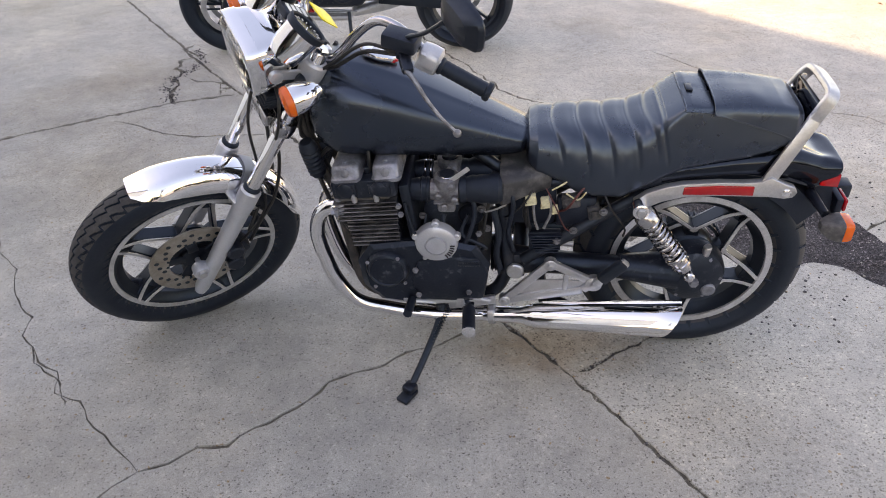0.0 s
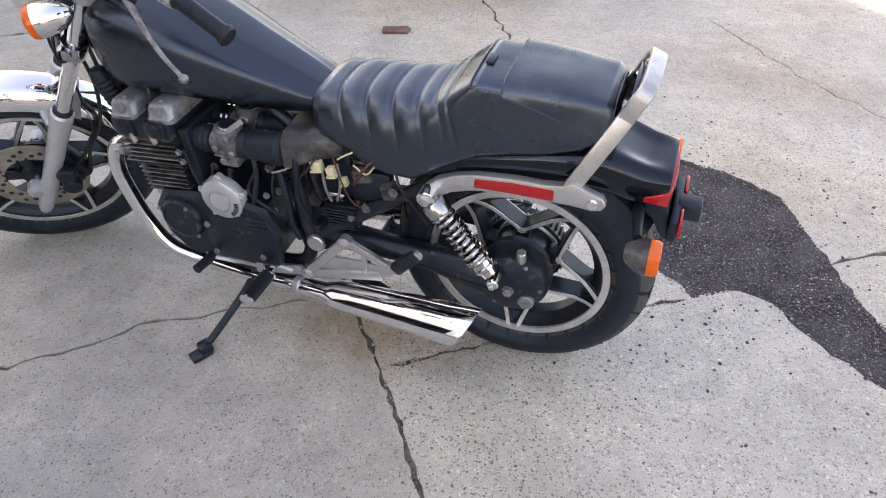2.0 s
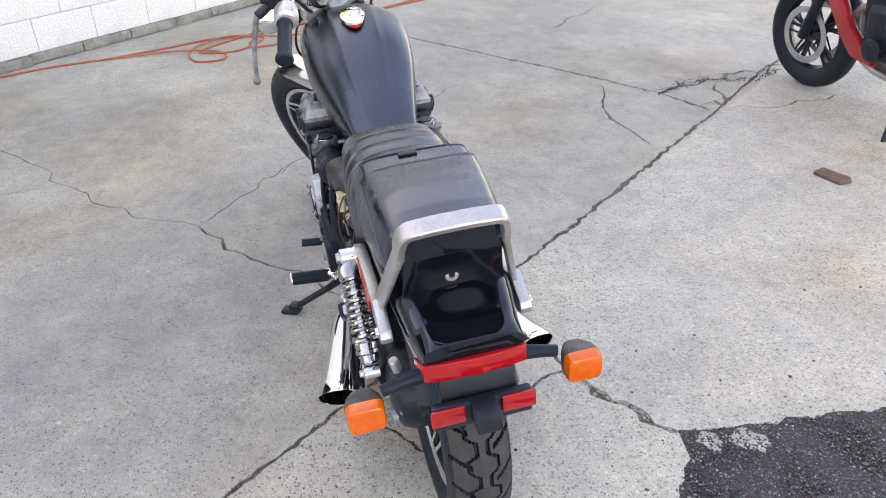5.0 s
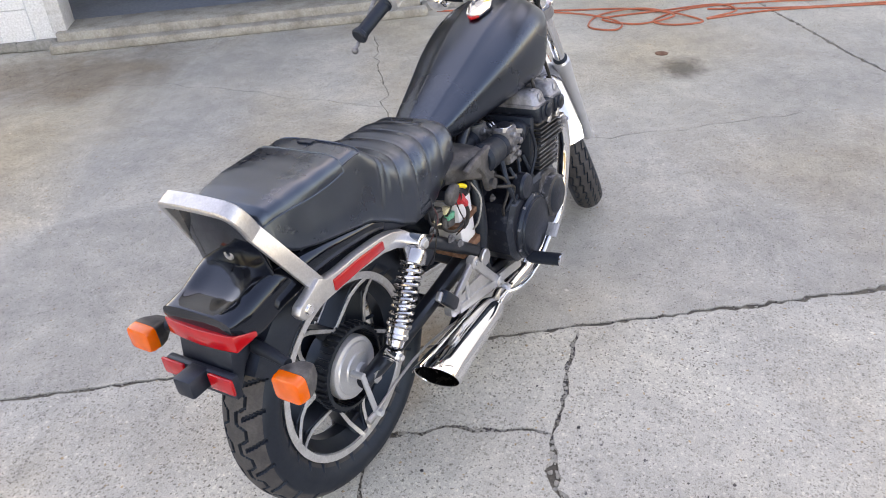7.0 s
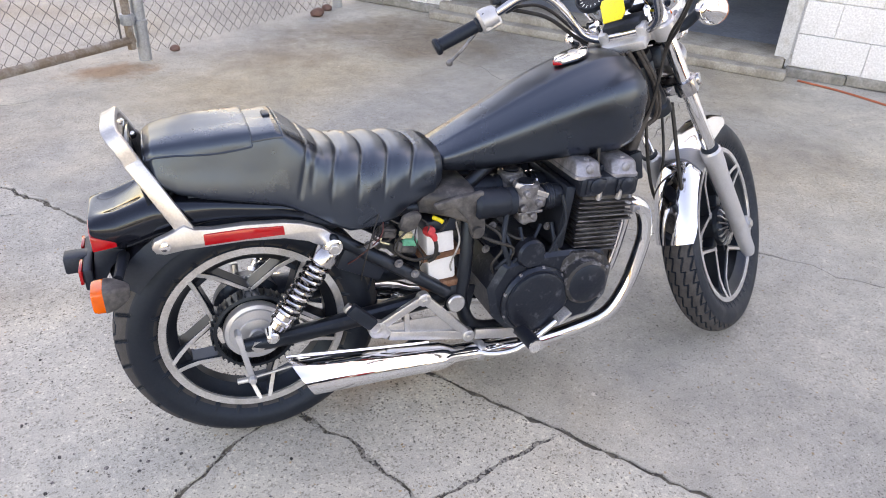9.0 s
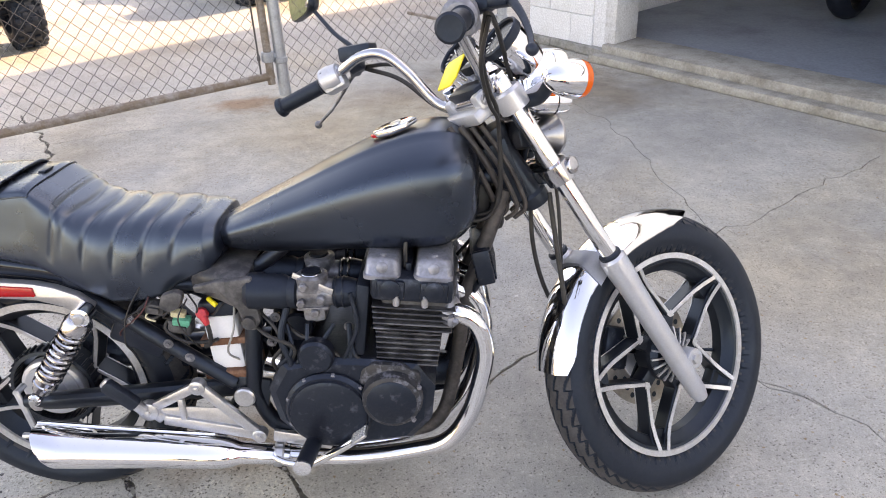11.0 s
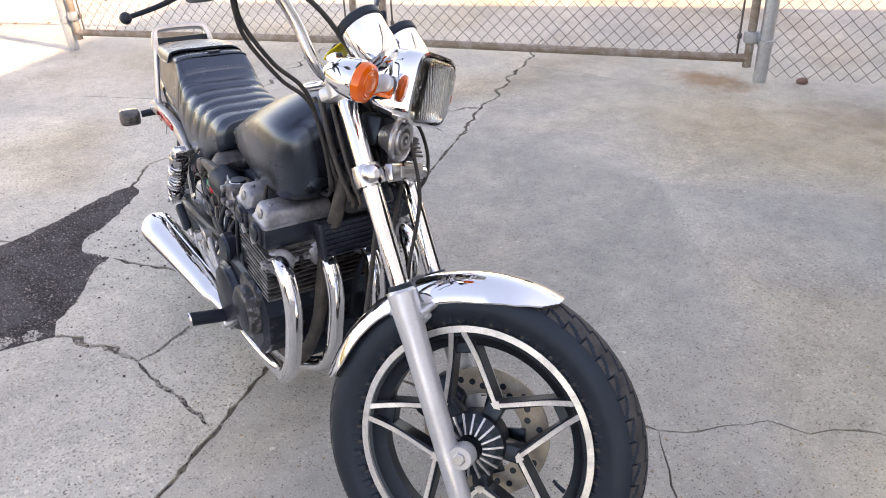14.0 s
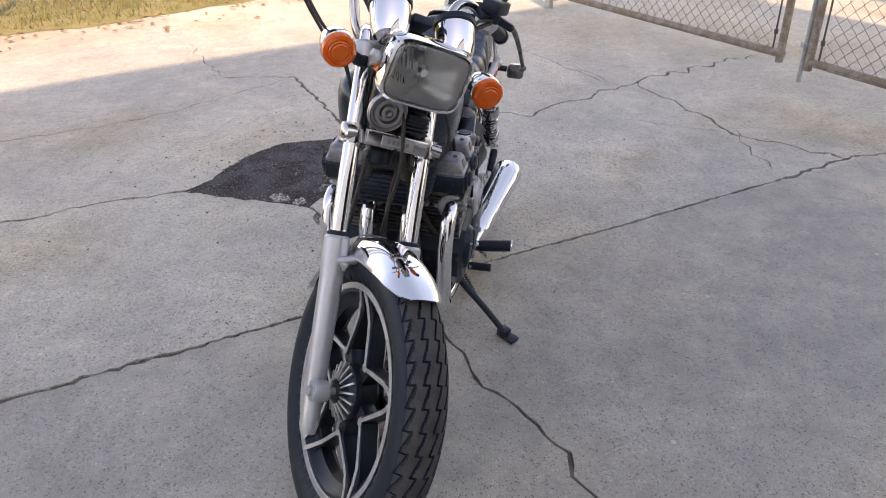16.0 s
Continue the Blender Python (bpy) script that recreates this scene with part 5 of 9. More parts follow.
for x, zt, zb, w in smooth_rows(TANK, 60):
    sect = [(y * w, zb + (zt - zb) * z) for y, z in HALF]
    ring = [(x, y, z) for y, z in sect] + [(x, -y, z) for y, z in reversed(sect[1:])]
    rings.append(ring)
loft(bm, rings)
tank = P("fuel_tank", bm, M_tank, bike, "satin black fuel tank, bluish sheen tinted in", sharp=55)
bm = bmesh.new()
hexa = [(0.0, -0.034), (0.03, -0.028), (0.052, 0.0), (0.03, 0.028), (0.0, 0.034), (-0.034, 0.022), (-0.044, 0.0), (-0.034, -0.022)]
prism(bm, hexa, 0.0, 0.012, 0.004, "xy")
capm = Matrix.Translation((0.825, 0.0, 0.879)) @ Matrix.Rotation(radians(-18), 4, "Y")
bm.transform(capm)
cap = P("fuel_cap", bm, M_chrome, tank, "chrome fuel filler cap")
bm = bmesh.new()
prism(bm, [(-0.028, -0.022), (-0.042, -0.014), (-0.050, 0.0), (-0.042, 0.014), (-0.028, 0.022)], 0.0, 0.007, 0.002, "xy")
bm.transform(capm)
P("cap_trim", bm, M_redlens, cap, "red trim behind the cap")
bm = bmesh.new()
lathe(bm, [(0.012, 0.0), (0.012, 0.004), (0.0, 0.005)], (0.008, 0, 0.011), (0, 0, 1), 20)
bm.transform(capm)
P("lock", bm, M_alu, cap)
bm = bmesh.new()
box(bm, (0.455, 0, 0.685), (0.03, 0.13, 0.03), bevel=0.008)
P("tank_mount", bm, M_rubber, tank)

# -- seat --
def seat_ring(x, w, top, low, e=2.7, n=44, mid=0.45):
    zm = low + (top - low) * mid
    ring = []
    for k in range(n):
        a = 2 * math.pi * k / n
        c, s = math.cos(a), math.sin(a)
        y = w * math.copysign(abs(c) ** (2 / e), c)
        z = zm + ((top - zm) if s > 0 else (zm - low)) * math.copysign(abs(s) ** (2 / (e if s > 0 else e + 0.6)), s)
        ring.append((x, y, z))
    return ring


# half sections from the middle of the top round to the lower edge: rounded for the rider, flat with a crisp edge for the pillion
ROUND = [(0.0, 1.0), (0.30, 0.995), (0.55, 0.97), (0.74, 0.915), (0.87, 0.82), (0.95, 0.69), (0.99, 0.54), (1.0, 0.38), (0.985, 0.2), (0.95, 0.05), (0.90, 0.0)]
CRISP = [(0.0, 1.0), (0.30, 0.998), (0.58, 0.99), (0.78, 0.965), (0.835, 0.925), (0.862, 0.86), (0.895, 0.70), (0.935, 0.48), (0.975, 0.26), (0.985, 0.08), (0.93, 0.0)]
# x, half width, top, lower edge, crispness
SEAT = [(0.464, 0.060, 0.698, 0.662, 0.0), (0.456, 0.098, 0.716, 0.645, 0.0), (0.435, 0.113, 0.724, 0.622, 0.0), (0.37, 0.121, 0.731, 0.598, 0.0), (0.335, 0.124, 0.734, 0.572, 0.0), (0.29, 0.127, 0.736, 0.561, 0.0), (0.23, 0.130, 0.741, 0.562, 0.1),
        (0.185, 0.130, 0.750, 0.586, 0.25), (0.155, 0.128, 0.766, 0.606, 0.5), (0.125, 0.126, 0.788, 0.624, 0.75), (0.102, 0.124, 0.804, 0.637, 0.95), (0.088, 0.122, 0.809, 0.644, 1.0), (0.02, 0.119, 0.804, 0.660, 1.0),
        (-0.06, 0.114, 0.799, 0.675, 1.0), (-0.12, 0.107, 0.794, 0.692, 1.0), (-0.155, 0.098, 0.788, 0.714, 0.9), (-0.170, 0.085, 0.779, 0.732, 0.7), (-0.176, 0.066, 0.768, 0.740, 0.5)]
GROOVES = [0.385, 0.322, 0.262, 0.203, 0.162]
SX = [q[0] for q in reversed(SEAT)]


def seat_at(x):
    return [float(np.interp(x, SX, [q[j] for q in reversed(SEAT)])) for j in (1, 2, 3, 4)]


def half_section(w, top, low, crisp):
    """Points of one half from the top middle to the lower edge."""
    both = [((1 - crisp) * a[0] + crisp * b[0], (1 - crisp) * a[1] + crisp * b[1]) for a, b in zip(ROUND, CRISP)]
    S = spline(both, 4)
    return [(q[0] * w, low + (top - low) * q[1]) for q in S]


def seat_body(x_from, x_to, count):
    rings = []
    for i in range(count + 1):
        x = x_from + (x_to - x_from) * i / count
        w, top, low, crisp = seat_at(x)
        half = half_section(w, top, low, crisp)
        ring = []
        for sgn in (1, -1):
            pts = half if sgn > 0 else half[1:][::-1]
            for y, z in pts:
                f = max(0.0, min(1.0, ((z - low) / (top - low) - 0.34) * 4.0)) * (1 - crisp) ** 0.5
                # the pleats bow forward over the middle and lean back down the sides
                bow = 0.020 * (1 - (y / w) ** 2) - 0.024 * (1 - min(1.0, (z - low) / (top - low)))
                dent = sum(math.exp(-((x - bow - g) / 0.0050) ** 2) * 0.0040 + math.exp(-((x - bow - g - 0.009) / 0.012) ** 2) * 0.0022 - math.exp(-((x - bow - g + 0.026) / 0.020) ** 2) * 0.0022 for g in GROOVES) * f
                # seam that runs down and back from the front corner of the pillion
                seam = 0.0034 * math.exp(-((x - 0.150 + 0.60 * max(0.0, top - z) * 0.35) / 0.0036) ** 2) if z > top - 0.13 else 0.0
                wr = 0.0010 * noise.noise(Vector((x * 20, y * 9 * sgn, z * 16))) + 0.0016 * noise.noise(Vector((x * 7, sgn * 3.0, z * 11))) * crisp
                d = dent + seam + wr
                out = Vector((0, y, (z - (top + low) / 2) * 1.5))
                out = out.normalized() if out.length > 1e-6 else Vector((0, 0, 1))
                ring.append((x, sgn * (y - out.y * d), z - out.z * d))
        rings.append(ring)
    bm = bmesh.new()
    loft(bm, rings)
    return bm


seat = P("rider_seat", seat_body(0.464, 0.140, 150), M_leather, bike, "black vinyl rider seat with ribbed stitching", sharp=60)
pillion = P("pillion_seat", seat_body(0.1405, -0.176, 120), M_leather, bike, "raised black vinyl pillion seat", sharp=60)
# loose cover over the pillion pad: short on one side, hanging low at the rear on the other
grid = []
bm = bmesh.new()
borders = [[], []]
for i in range(76):
    x = 0.036 - 0.207 * i / 75
    w, top, low, crisp = seat_at(x)
    half = half_section(w + 0.003, top + 0.003, low, crisp)
    run = [0.0]
    for a, b in zip(half, half[1:]):
        run.append(run[-1] + math.hypot(b[0] - a[0], b[1] - a[1]))
    edge_at = run[16]
    back = i / 75
    reach_l, reach_r = edge_at + 0.012 + 0.058 * back ** 1.2, edge_at + 0.018 + 0.004 * math.sin(back * 5)
    row = []
    for j in range(53):
        q = -reach_r + (reach_l + reach_r) * j / 52
        sgn = 1 if q >= 0 else -1
        y, z = (float(np.interp(abs(q), run, [h[m] for h in half])) for m in (0, 1))
        hem = max(0.0, 1 - min(q + reach_r, reach_l - q) / 0.010)
        fold = 0.0030 * noise.noise(Vector((x * 8 + 4, q * 15, 1.0))) + 0.0014 * noise.noise(Vector((x * 22, q * 12, 7.0)))
        puff = 0.005 * math.sin(math.pi * min(1.0, back)) * max(0.0, 1 - (q / (edge_at * 0.95)) ** 4)
        lift = puff + fold * (1 - hem) + 0.0055
        turn_ = max(0.0, min(1.0, (abs(q) / edge_at - 0.80) / 0.35))
        turn_ = turn_ * turn_ * (3 - 2 * turn_)
        ny, nz_ = sgn * math.sin(turn_ * 1.3), math.cos(turn_ * 1.3)
        row.append((x, sgn * y + ny * lift, z + nz_ * lift, ny, nz_))
    grid.append(row)
    borders[0].append(row[0][:3])
    borders[1].append(row[-1][:3])
loft(bm, [[(x, y, z) for x, y, z, _, _ in row] + [(x, y - a * 0.0045, z - b * 0.0045) for x, y, z, a, b in reversed(row)] for row in grid])
P("pillion_cover", bm, M_leather, pillion, "wrinkled black vinyl pad cover hanging over one side", sharp=60)
# hem round the loose cover and piping along the pillion's front edge
bm = bmesh.new()
rim_pts = borders[0][::5] + [q[:3] for q in grid[-1][2:-2:5]] + borders[1][::-5] + [q[:3] for q in grid[0][-3:2:-5]] + [borders[0][0]]
tube(bm, rim_pts, 0.0021, 7, 2)
P("hem", bm, M_leather, pillion, "stitched hem of the loose cover")
bm = bmesh.new()
piping = []
for side_ in (-1, 1):
    pts = []
    for x, k in ((-0.10, 20), (-0.04, 20), (0.03, 19), (0.085, 18), (0.100, 16)):
        y, z = half_section(*seat_at(x))[k]
        pts.append((x, side_ * (y + 0.0005), z + 0.0005))
    for k in (13, 10, 7, 4, 1):
        y, z = half_section(*seat_at(0.101))[k]
        pts.append((0.101 + 0.003 * (1 - k / 13), side_ * y, z + 0.0008))
    piping += pts if side_ < 0 else pts[::-1]
tube(bm, piping, 0.0023, 7, 3)
P("piping", bm, M_leather, pillion, "piping along the front edge of the pillion pad")
bm = bmesh.new()
box(bm, (0.084, 0.012, 0.8105), (0.016, 0.036, 0.005), (0, -4, 0), 0.0015)
P("seat_tag", bm, M_plastic, pillion, "small dark maker's tag")
# seat pan
bm = bmesh.new()
rings = [seat_ring(x, w, t, l, 4.0, 32, 0.5) for x, w, t, l in [(0.46, 0.07, 0.675, 0.64), (0.40, 0.105, 0.64, 0.60), (0.30, 0.115, 0.605, 0.56), (0.22, 0.115, 0.60, 0.56), (0.14, 0.112, 0.63, 0.585), (0.05, 0.10, 0.66, 0.61), (-0.10, 0.09, 0.70, 0.65)]]
loft(bm, rings)
P("seat_base", bm, M_plastic, seat)

# -- rear fender, tail --
def tuck(bm):
    """The tail ends close behind the grab rail and droops to its end."""
    for v in bm.verts:
        if v.co.x < -0.17:
            v.co.z -= 0.015 * min(1.0, (-0.17 - v.co.x) / 0.09)
            v.co.x = -0.17 + (v.co.x + 0.17) * 0.88


bm = bmesh.new()
rings = []
for deg in range(-38, 55, 4):          # angle behind the vertical
    a = radians(deg)
    r = 0.335 if deg < 70 else 0.335 + (deg - 70) * 0.0004
    cx, cz = REAR_C.x - math.sin(a) * r, REAR_C.z + math.cos(a) * r
    out = Vector((-math.sin(a), 0, math.cos(a)))
    w = 0.092 if deg < 80 else 0.092 - (deg - 80) * 0.0007
    arc = []
    for k in range(13):
        t = -1 + k / 6
        lift = 0.02 * (1 - t * t) - (0.045 if abs(t) > 0.95 else 0)
        arc.append(Vector((cx, t * w, cz)) + out * lift)
    inner = [p - out * 0.004 for p in reversed(arc)]
    rings.append(arc + inner)
loft(bm, rings)
fender = P("rear_fender", bm, M_plastic, bike, "black rear mudguard")
bm = bmesh.new()
TAIL = [(0.16, 0.108, 0.640, 0.575), (0.10, 0.112, 0.655, 0.60), (0.02, 0.112, 0.670, 0.612), (-0.06, 0.11, 0.684, 0.615), (-0.13, 0.105, 0.690, 0.60), (-0.19, 0.099, 0.690, 0.59), (-0.25, 0.092, 0.682, 0.585), (-0.295, 0.087, 0.672, 0.606), (-0.314, 0.084, 0.665, 0.632)]
rings = []
for x, w, top, low in smooth_rows(TAIL, 50):
    ring = seat_ring(x, w, top, low, 3.4, 96, 0.4)
    dish = math.sin(max(0.0, min(1.0, (-0.165 - x) / 0.145)) * math.pi) ** 0.8
    rings.append([(px, py, pz - dish * 0.014 * (0.5 + 0.5 * math.cos(math.pi * min(1.0, (abs(py) / (w * 0.8)) ** 2))) * max(0.0, min(1.0, (pz - low - (top - low) * 0.5) / ((top - low) * 0.3)))) for px, py, pz in ring])
loft(bm, rings)
tuck(bm)
tail = P("tail_cowl", bm, M_gloss, bike, "glossy black tail cowl with a scooped top", sharp=60)
bm = bmesh.new()
prism(bm, [(-0.090, 0.66), (-0.080, 0.805), (0.080, 0.805), (0.090, 0.66)], -0.178, -0.168, 0.003, "yz")
for v in bm.verts:
    v.co.x -= max(0.0, v.co.z - 0.70) * 0.26
P("seat_back_plate", bm, M_gloss, tail, "glossy black plate under the grab rail")
bm = bmesh.new()
lathe(bm, [(0.012, 0.004), (0.0125, -0.004), (0.011, -0.006), (0.006, -0.0065), (0.005, -0.003), (0.0, -0.003)], (-0.1805, 0.003, 0.703), (1, 0, -0.12), 22)
P("seat_lock", bm, M_alu, tail, "round bright seat lock")
# tail light wraps round the end of the cowl
bm = bmesh.new()
prism(bm, [(-0.316, 0.086), (-0.322, 0.05), (-0.325, 0.0), (-0.322, -0.05), (-0.316, -0.086), (-0.262, -0.094), (-0.262, -0.085), (-0.30, -0.07), (-0.30, 0.07), (-0.262, 0.085), (-0.262, 0.094)], 0.599, 0.634, 0.003, "xy")
for v in bm.verts:
    if v.co.x > -0.29:
        v.co.z = 0.60 + (v.co.z - 0.60) * max(0.1, (-0.25 - v.co.x) / 0.05) + 0.008
tuck(bm)
P("tail_light", bm, M_redlens, tail, "wide red tail light lens")
# lower mudguard, plate bracket, reflectors
bm = bmesh.new()
prism(bm, [(-0.245, 0.60), (-0.315, 0.595), (-0.322, 0.56), (-0.336, 0.508), (-0.326, 0.498), (-0.308, 0.515), (-0.285, 0.55), (-0.25, 0.575)], -0.066, 0.066, 0.006)
tuck(bm)
P("licence_bracket", bm, M_plastic, fender, "black plastic mudguard extension")
bm = bmesh.new()
box(bm, (-0.366, 0, 0.545), (0.056, 0.044, 0.04), bevel=0.006)
box(bm, (-0.338, 0, 0.538), (0.02, 0.17, 0.05), bevel=0.005)
tuck(bm)
P("plate_lamp", bm, M_plastic, fender, "black number plate lamp housing")
for s in (-1, 1):
    bm = bmesh.new()
    box(bm, (-0.352, s * 0.060, 0.547), (0.008, 0.058, 0.034), bevel=0.003)
    tuck(bm)
    P("rear_reflector", bm, M_redlens, fender, "small red reflector")

# -- silver side rails with reflectors, grab rail --
for s in (-1, 1):
    y = s * 0.131
    bm = bmesh.new()
    upper = [(0.195, 0.560), (0.165, 0.587), (0.12, 0.606), (0.08, 0.615), (0.0, 0.622), (-0.06, 0.622), (-0.098, 0.626), (-0.118, 0.638), (-0.150, 0.622), (-0.178, 0.612), (-0.186, 0.598), (-0.178, 0.584), (-0.160, 0.580), (-0.12, 0.584), (-0.06, 0.584), (0.0, 0.584), (0.08, 0.577), (0.13, 0.562), (0.175, 0.535)]
    prism(bm, upper, y - s * 0.016, y + s * 0.006, 0.003)
    rail = P("side_rail", bm, M_alu, bike, "silver alloy rail along the rear fender")
    bm = bmesh.new()
    prism(bm, [(0.082, 0.588), (0.08, 0.608), (0.0, 0.6145), (-0.083, 0.6145), (-0.083, 0.590), (0.0, 0.590)], y + s * 0.003, y + s * 0.0105, 0.002)
    P("reflector", bm, M_redlens, rail, "long red side reflector")
    bm = bmesh.new()
    bolt(bm, (-0.160, y + s * 0.006, 0.598), (0, s, 0), 0.009, 0.006, 12)
    P("bolt", bm, M_chrome, rail)
    bm = bmesh.new()
    b0, b1 = Vector((-0.112, s * 0.126, 0.618)), Vector((-0.196, s * 0.088, 0.772))
    b2_, b3 = Vector((-0.196, s * 0.088, 0.772)), Vector((-0.222, s * 0.083, 0.838))
    n = Vector((0, s, 0))
    bar(bm, b0, b1 + (b1 - b0).normalized() * 0.004, 0.034, 0.012, (0, 1, 0), 0.004)
    P("grab_rail_leg", bm, M_alu, rail, "silver alloy grab rail leg")
bm = bmesh.new()
path = [(-0.194, 0.088, 0.768), (-0.208, 0.086, 0.798), (-0.222, 0.076, 0.822), (-0.226, 0.045, 0.828), (-0.226, 0.0, 0.829), (-0.226, -0.045, 0.828), (-0.222, -0.076, 0.822), (-0.208, -0.086, 0.798), (-0.194, -0.088, 0.768)]
rings = []
S = spline(path, 5)
for i, p in enumerate(S):
    a, b = S[max(i - 1, 0)], S[min(i + 1, len(S) - 1)]
    d = (Vector(b) - Vector(a)).normalized()
    u = Vector((0.92, 0, 0.39))
    u = (u - d * u.dot(d)).normalized()
    w = d.cross(u)
    rings.append([Vector(p) + u * ca * 0.016 + w * cb * 0.0075 for ca, cb in ((1, 0.6), (0.85, 1), (-0.85, 1), (-1, 0.6), (-1, -0.6), (-0.85, -1), (0.85, -1), (1, -0.6))])
loft(bm, rings)
grab = P("grab_rail", bm, M_alu, bike, "silver alloy grab rail behind the seat")
for s in (-1, 1):
    for x, z in ((-0.190, 0.770), (-0.208, 0.803)):
        bm = bmesh.new()
        bolt(bm, (x, s * 0.080, z), (0, -s, 0), 0.007, 0.006, 12)
        P("bolt", bm, M_chrome, grab)
# stay that carries the grab rail below the seat
bm = bmesh.new()
box(bm, (-0.15, 0, 0.715), (0.05, 0.15, 0.09), bevel=0.01)
P("seat_support", bm, M_gloss, tail)

# -- rear turn signals --
LENS = [(math.copysign(abs(math.cos(q)) ** 0.36, math.cos(q)), math.copysign(abs(math.sin(q)) ** 0.36, math.sin(q))) for q in [2 * math.pi * k / 28 for k in range(28)]]
for s in (-1, 1):
    bm = bmesh.new()
    tube(bm, [(-0.255, s * 0.070, 0.572), (-0.262, s * 0.12, 0.570), (-0.268, s * 0.155, 0.566)], [0.015, 0.012, 0.011], 12, 3)
    tuck(bm)
    stem = P("rear_signal_stem", bm, M_rubber, bike, "black rubber indicator stem")
    bm = bmesh.new()
    c = Vector((-0.288, s * 0.188, 0.553))
    rings = []
    for x, w, h in ((0.042, 0.010, 0.010), (0.036, 0.017, 0.015), (0.012, 0.029, 0.024), (-0.004, 0.0325, 0.0265), (-0.010, 0.0325, 0.0265)):
        rings.append([c + Vector((x, w * a, h * b)) for a, b in LENS])
    loft(bm, rings)
    tuck(bm)
    sig = P("rear_signal", bm, M_dusty, stem, "dusty black indicator body")
    bm = bmesh.new()
    rings = []
    for x, k in ((-0.0105, 0.985), (-0.026, 0.97), (-0.034, 0.90), (-0.036, 0.80), (-0.0362, 0.3)):
        rings.append([c + Vector((x, 0.0325 * k * a, 0.0265 * k * b)) for a, b in LENS])
    loft(bm, rings)
    tuck(bm)
    P("amber_lens", bm, M_amber, stem, "orange ribbed indicator lens")


# -- engine --
TILT = Matrix.Translation((0.80, 0, 0.42)) @ Matrix.Rotation(radians(5), 4, "Y") @ Matrix.Translation((-0.80, 0, -0.42))
bm = bmesh.new()
rings = []
for y, k in ((-0.185, 0.90), (-0.175, 1.0), (-0.10, 1.0), (0.10, 1.0), (0.175, 1.0), (0.185, 0.90)):
    side = [(0.56, 0.30), (0.60, 0.255), (0.72, 0.235), (0.84, 0.25), (0.885, 0.30), (0.895, 0.38), (0.86, 0.435), (0.76, 0.45), (0.66, 0.455), (0.58, 0.44), (0.545, 0.38)]
    rings.append([(0.72 + (x - 0.72) * k, y, 0.35 + (z - 0.35) * k) for x, z in side])
loft(bm, rings)
engine = P("crankcase", bm, M_engine, bike, "grimy black engine crankcase", sharp=25)
bm = bmesh.new()
box(bm, (0.735, 0, 0.225), (0.22, 0.16, 0.06), bevel=0.015)
P("oil_pan", bm, M_engine, engine)
bm = bmesh.new()
box(bm, (0.840, 0, 0.490), (0.105, 0.325, 0.13), bevel=0.01)
box(bm, (0.848, 0, 0.560), (0.135, 0.335, 0.06), bevel=0.01)
bm.transform(TILT)
P("cylinder_block", bm, M_cyl, engine, "dull dark cylinder block")
for k in range(12):
    z = 0.438 + k * 0.0122
    upper = k > 6
    bm = bmesh.new()
    box(bm, (0.846 if upper else 0.838, 0, z), (0.158 + 0.002 * (k - 7) if upper else 0.126 + 0.0015 * k, 0.366 if upper else 0.350, 0.0036), bevel=0.0016, seg=1)
    for y in (-0.1, 0.0, 0.1):
        box(bm, (0.846 if upper else 0.838, y, z + 0.004), (0.150 if upper else 0.118, 0.004, 0.006), bevel=0)
    # shade and soot at the rear painted in as black; flats black too
    for f in bm.faces:
        f.material_index = int(f.calc_center_median().x < 0.79 or abs(f.normal.z) > 0.7)
    bm.transform(TILT)
    P("cooling_fin", bm, M_finedge if k % 4 else M_cyl, engine, "thin cooling fin with bare metal edge").data.materials.append(M_engine)
bm = bmesh.new()
box(bm, (0.842, 0, 0.612), (0.165, 0.365, 0.055), bevel=0.012)
for s in (-1, 1):
    for x in (0.80, 0.885):
        box(bm, (x, s * 0.183, 0.614), (0.055, 0.012, 0.04), bevel=0.006)
        lathe(bm, [(0.02, 0.0), (0.02, 0.006), (0.014, 0.009), (0, 0.009)], (x, s * 0.187, 0.618), (0, s, 0), 20)
bm.transform(TILT)
head = P("cylinder_head", bm, M_engine, engine, "black cylinder head")
for x, w, z in ((0.782, 0.074, 0.655), (0.882, 0.078, 0.658)):
    for side_ in (-1, 1):
        y0, y1 = 0.016, 0.180
        bm = bmesh.new()
        rings = []
        for dz, kx, ky in ((-0.024, 1.0, 0.0), (-0.016, 1.0, 0.0), (-0.014, 0.93, 0.003), (0.006, 0.88, 0.010), (0.013, 0.80, 0.014), (0.0165, 0.66, 0.020)):
            hx, ya, yb, cr = w / 2 * kx, y0 + ky * 0.4, y1 - ky, 0.012
            ring = []
            for cx, cy, q0 in ((hx - cr, yb - cr, 0), (-hx + cr, yb - cr, 90), (-hx + cr, ya + cr, 180), (hx - cr, ya + cr, 270)):
                for q in (0, 30, 60, 90):
                    ring.append((x + cx + cr * math.cos(radians(q0 + q)), side_ * (cy + cr * math.sin(radians(q0 + q))), z + dz))
            rings.append(ring)
        loft(bm, rings)
        for yb in (0.045, 0.150):
            bolt(bm, (x, side_ * yb, z + 0.0155), (0, 0, 1), 0.006, 0.006)
        lathe(bm, [(0.011, 0.0), (0.011, 0.004), (0.006, 0.006), (0.0, 0.006)], (x, side_ * 0.170, z - 0.001), (0, side_, 0.25), 16)
        bm.transform(TILT)
        P("cam_cover", bm, M_enginegrey, engine, "grey stained alloy cam cover", sharp=40)
bm = bmesh.new()
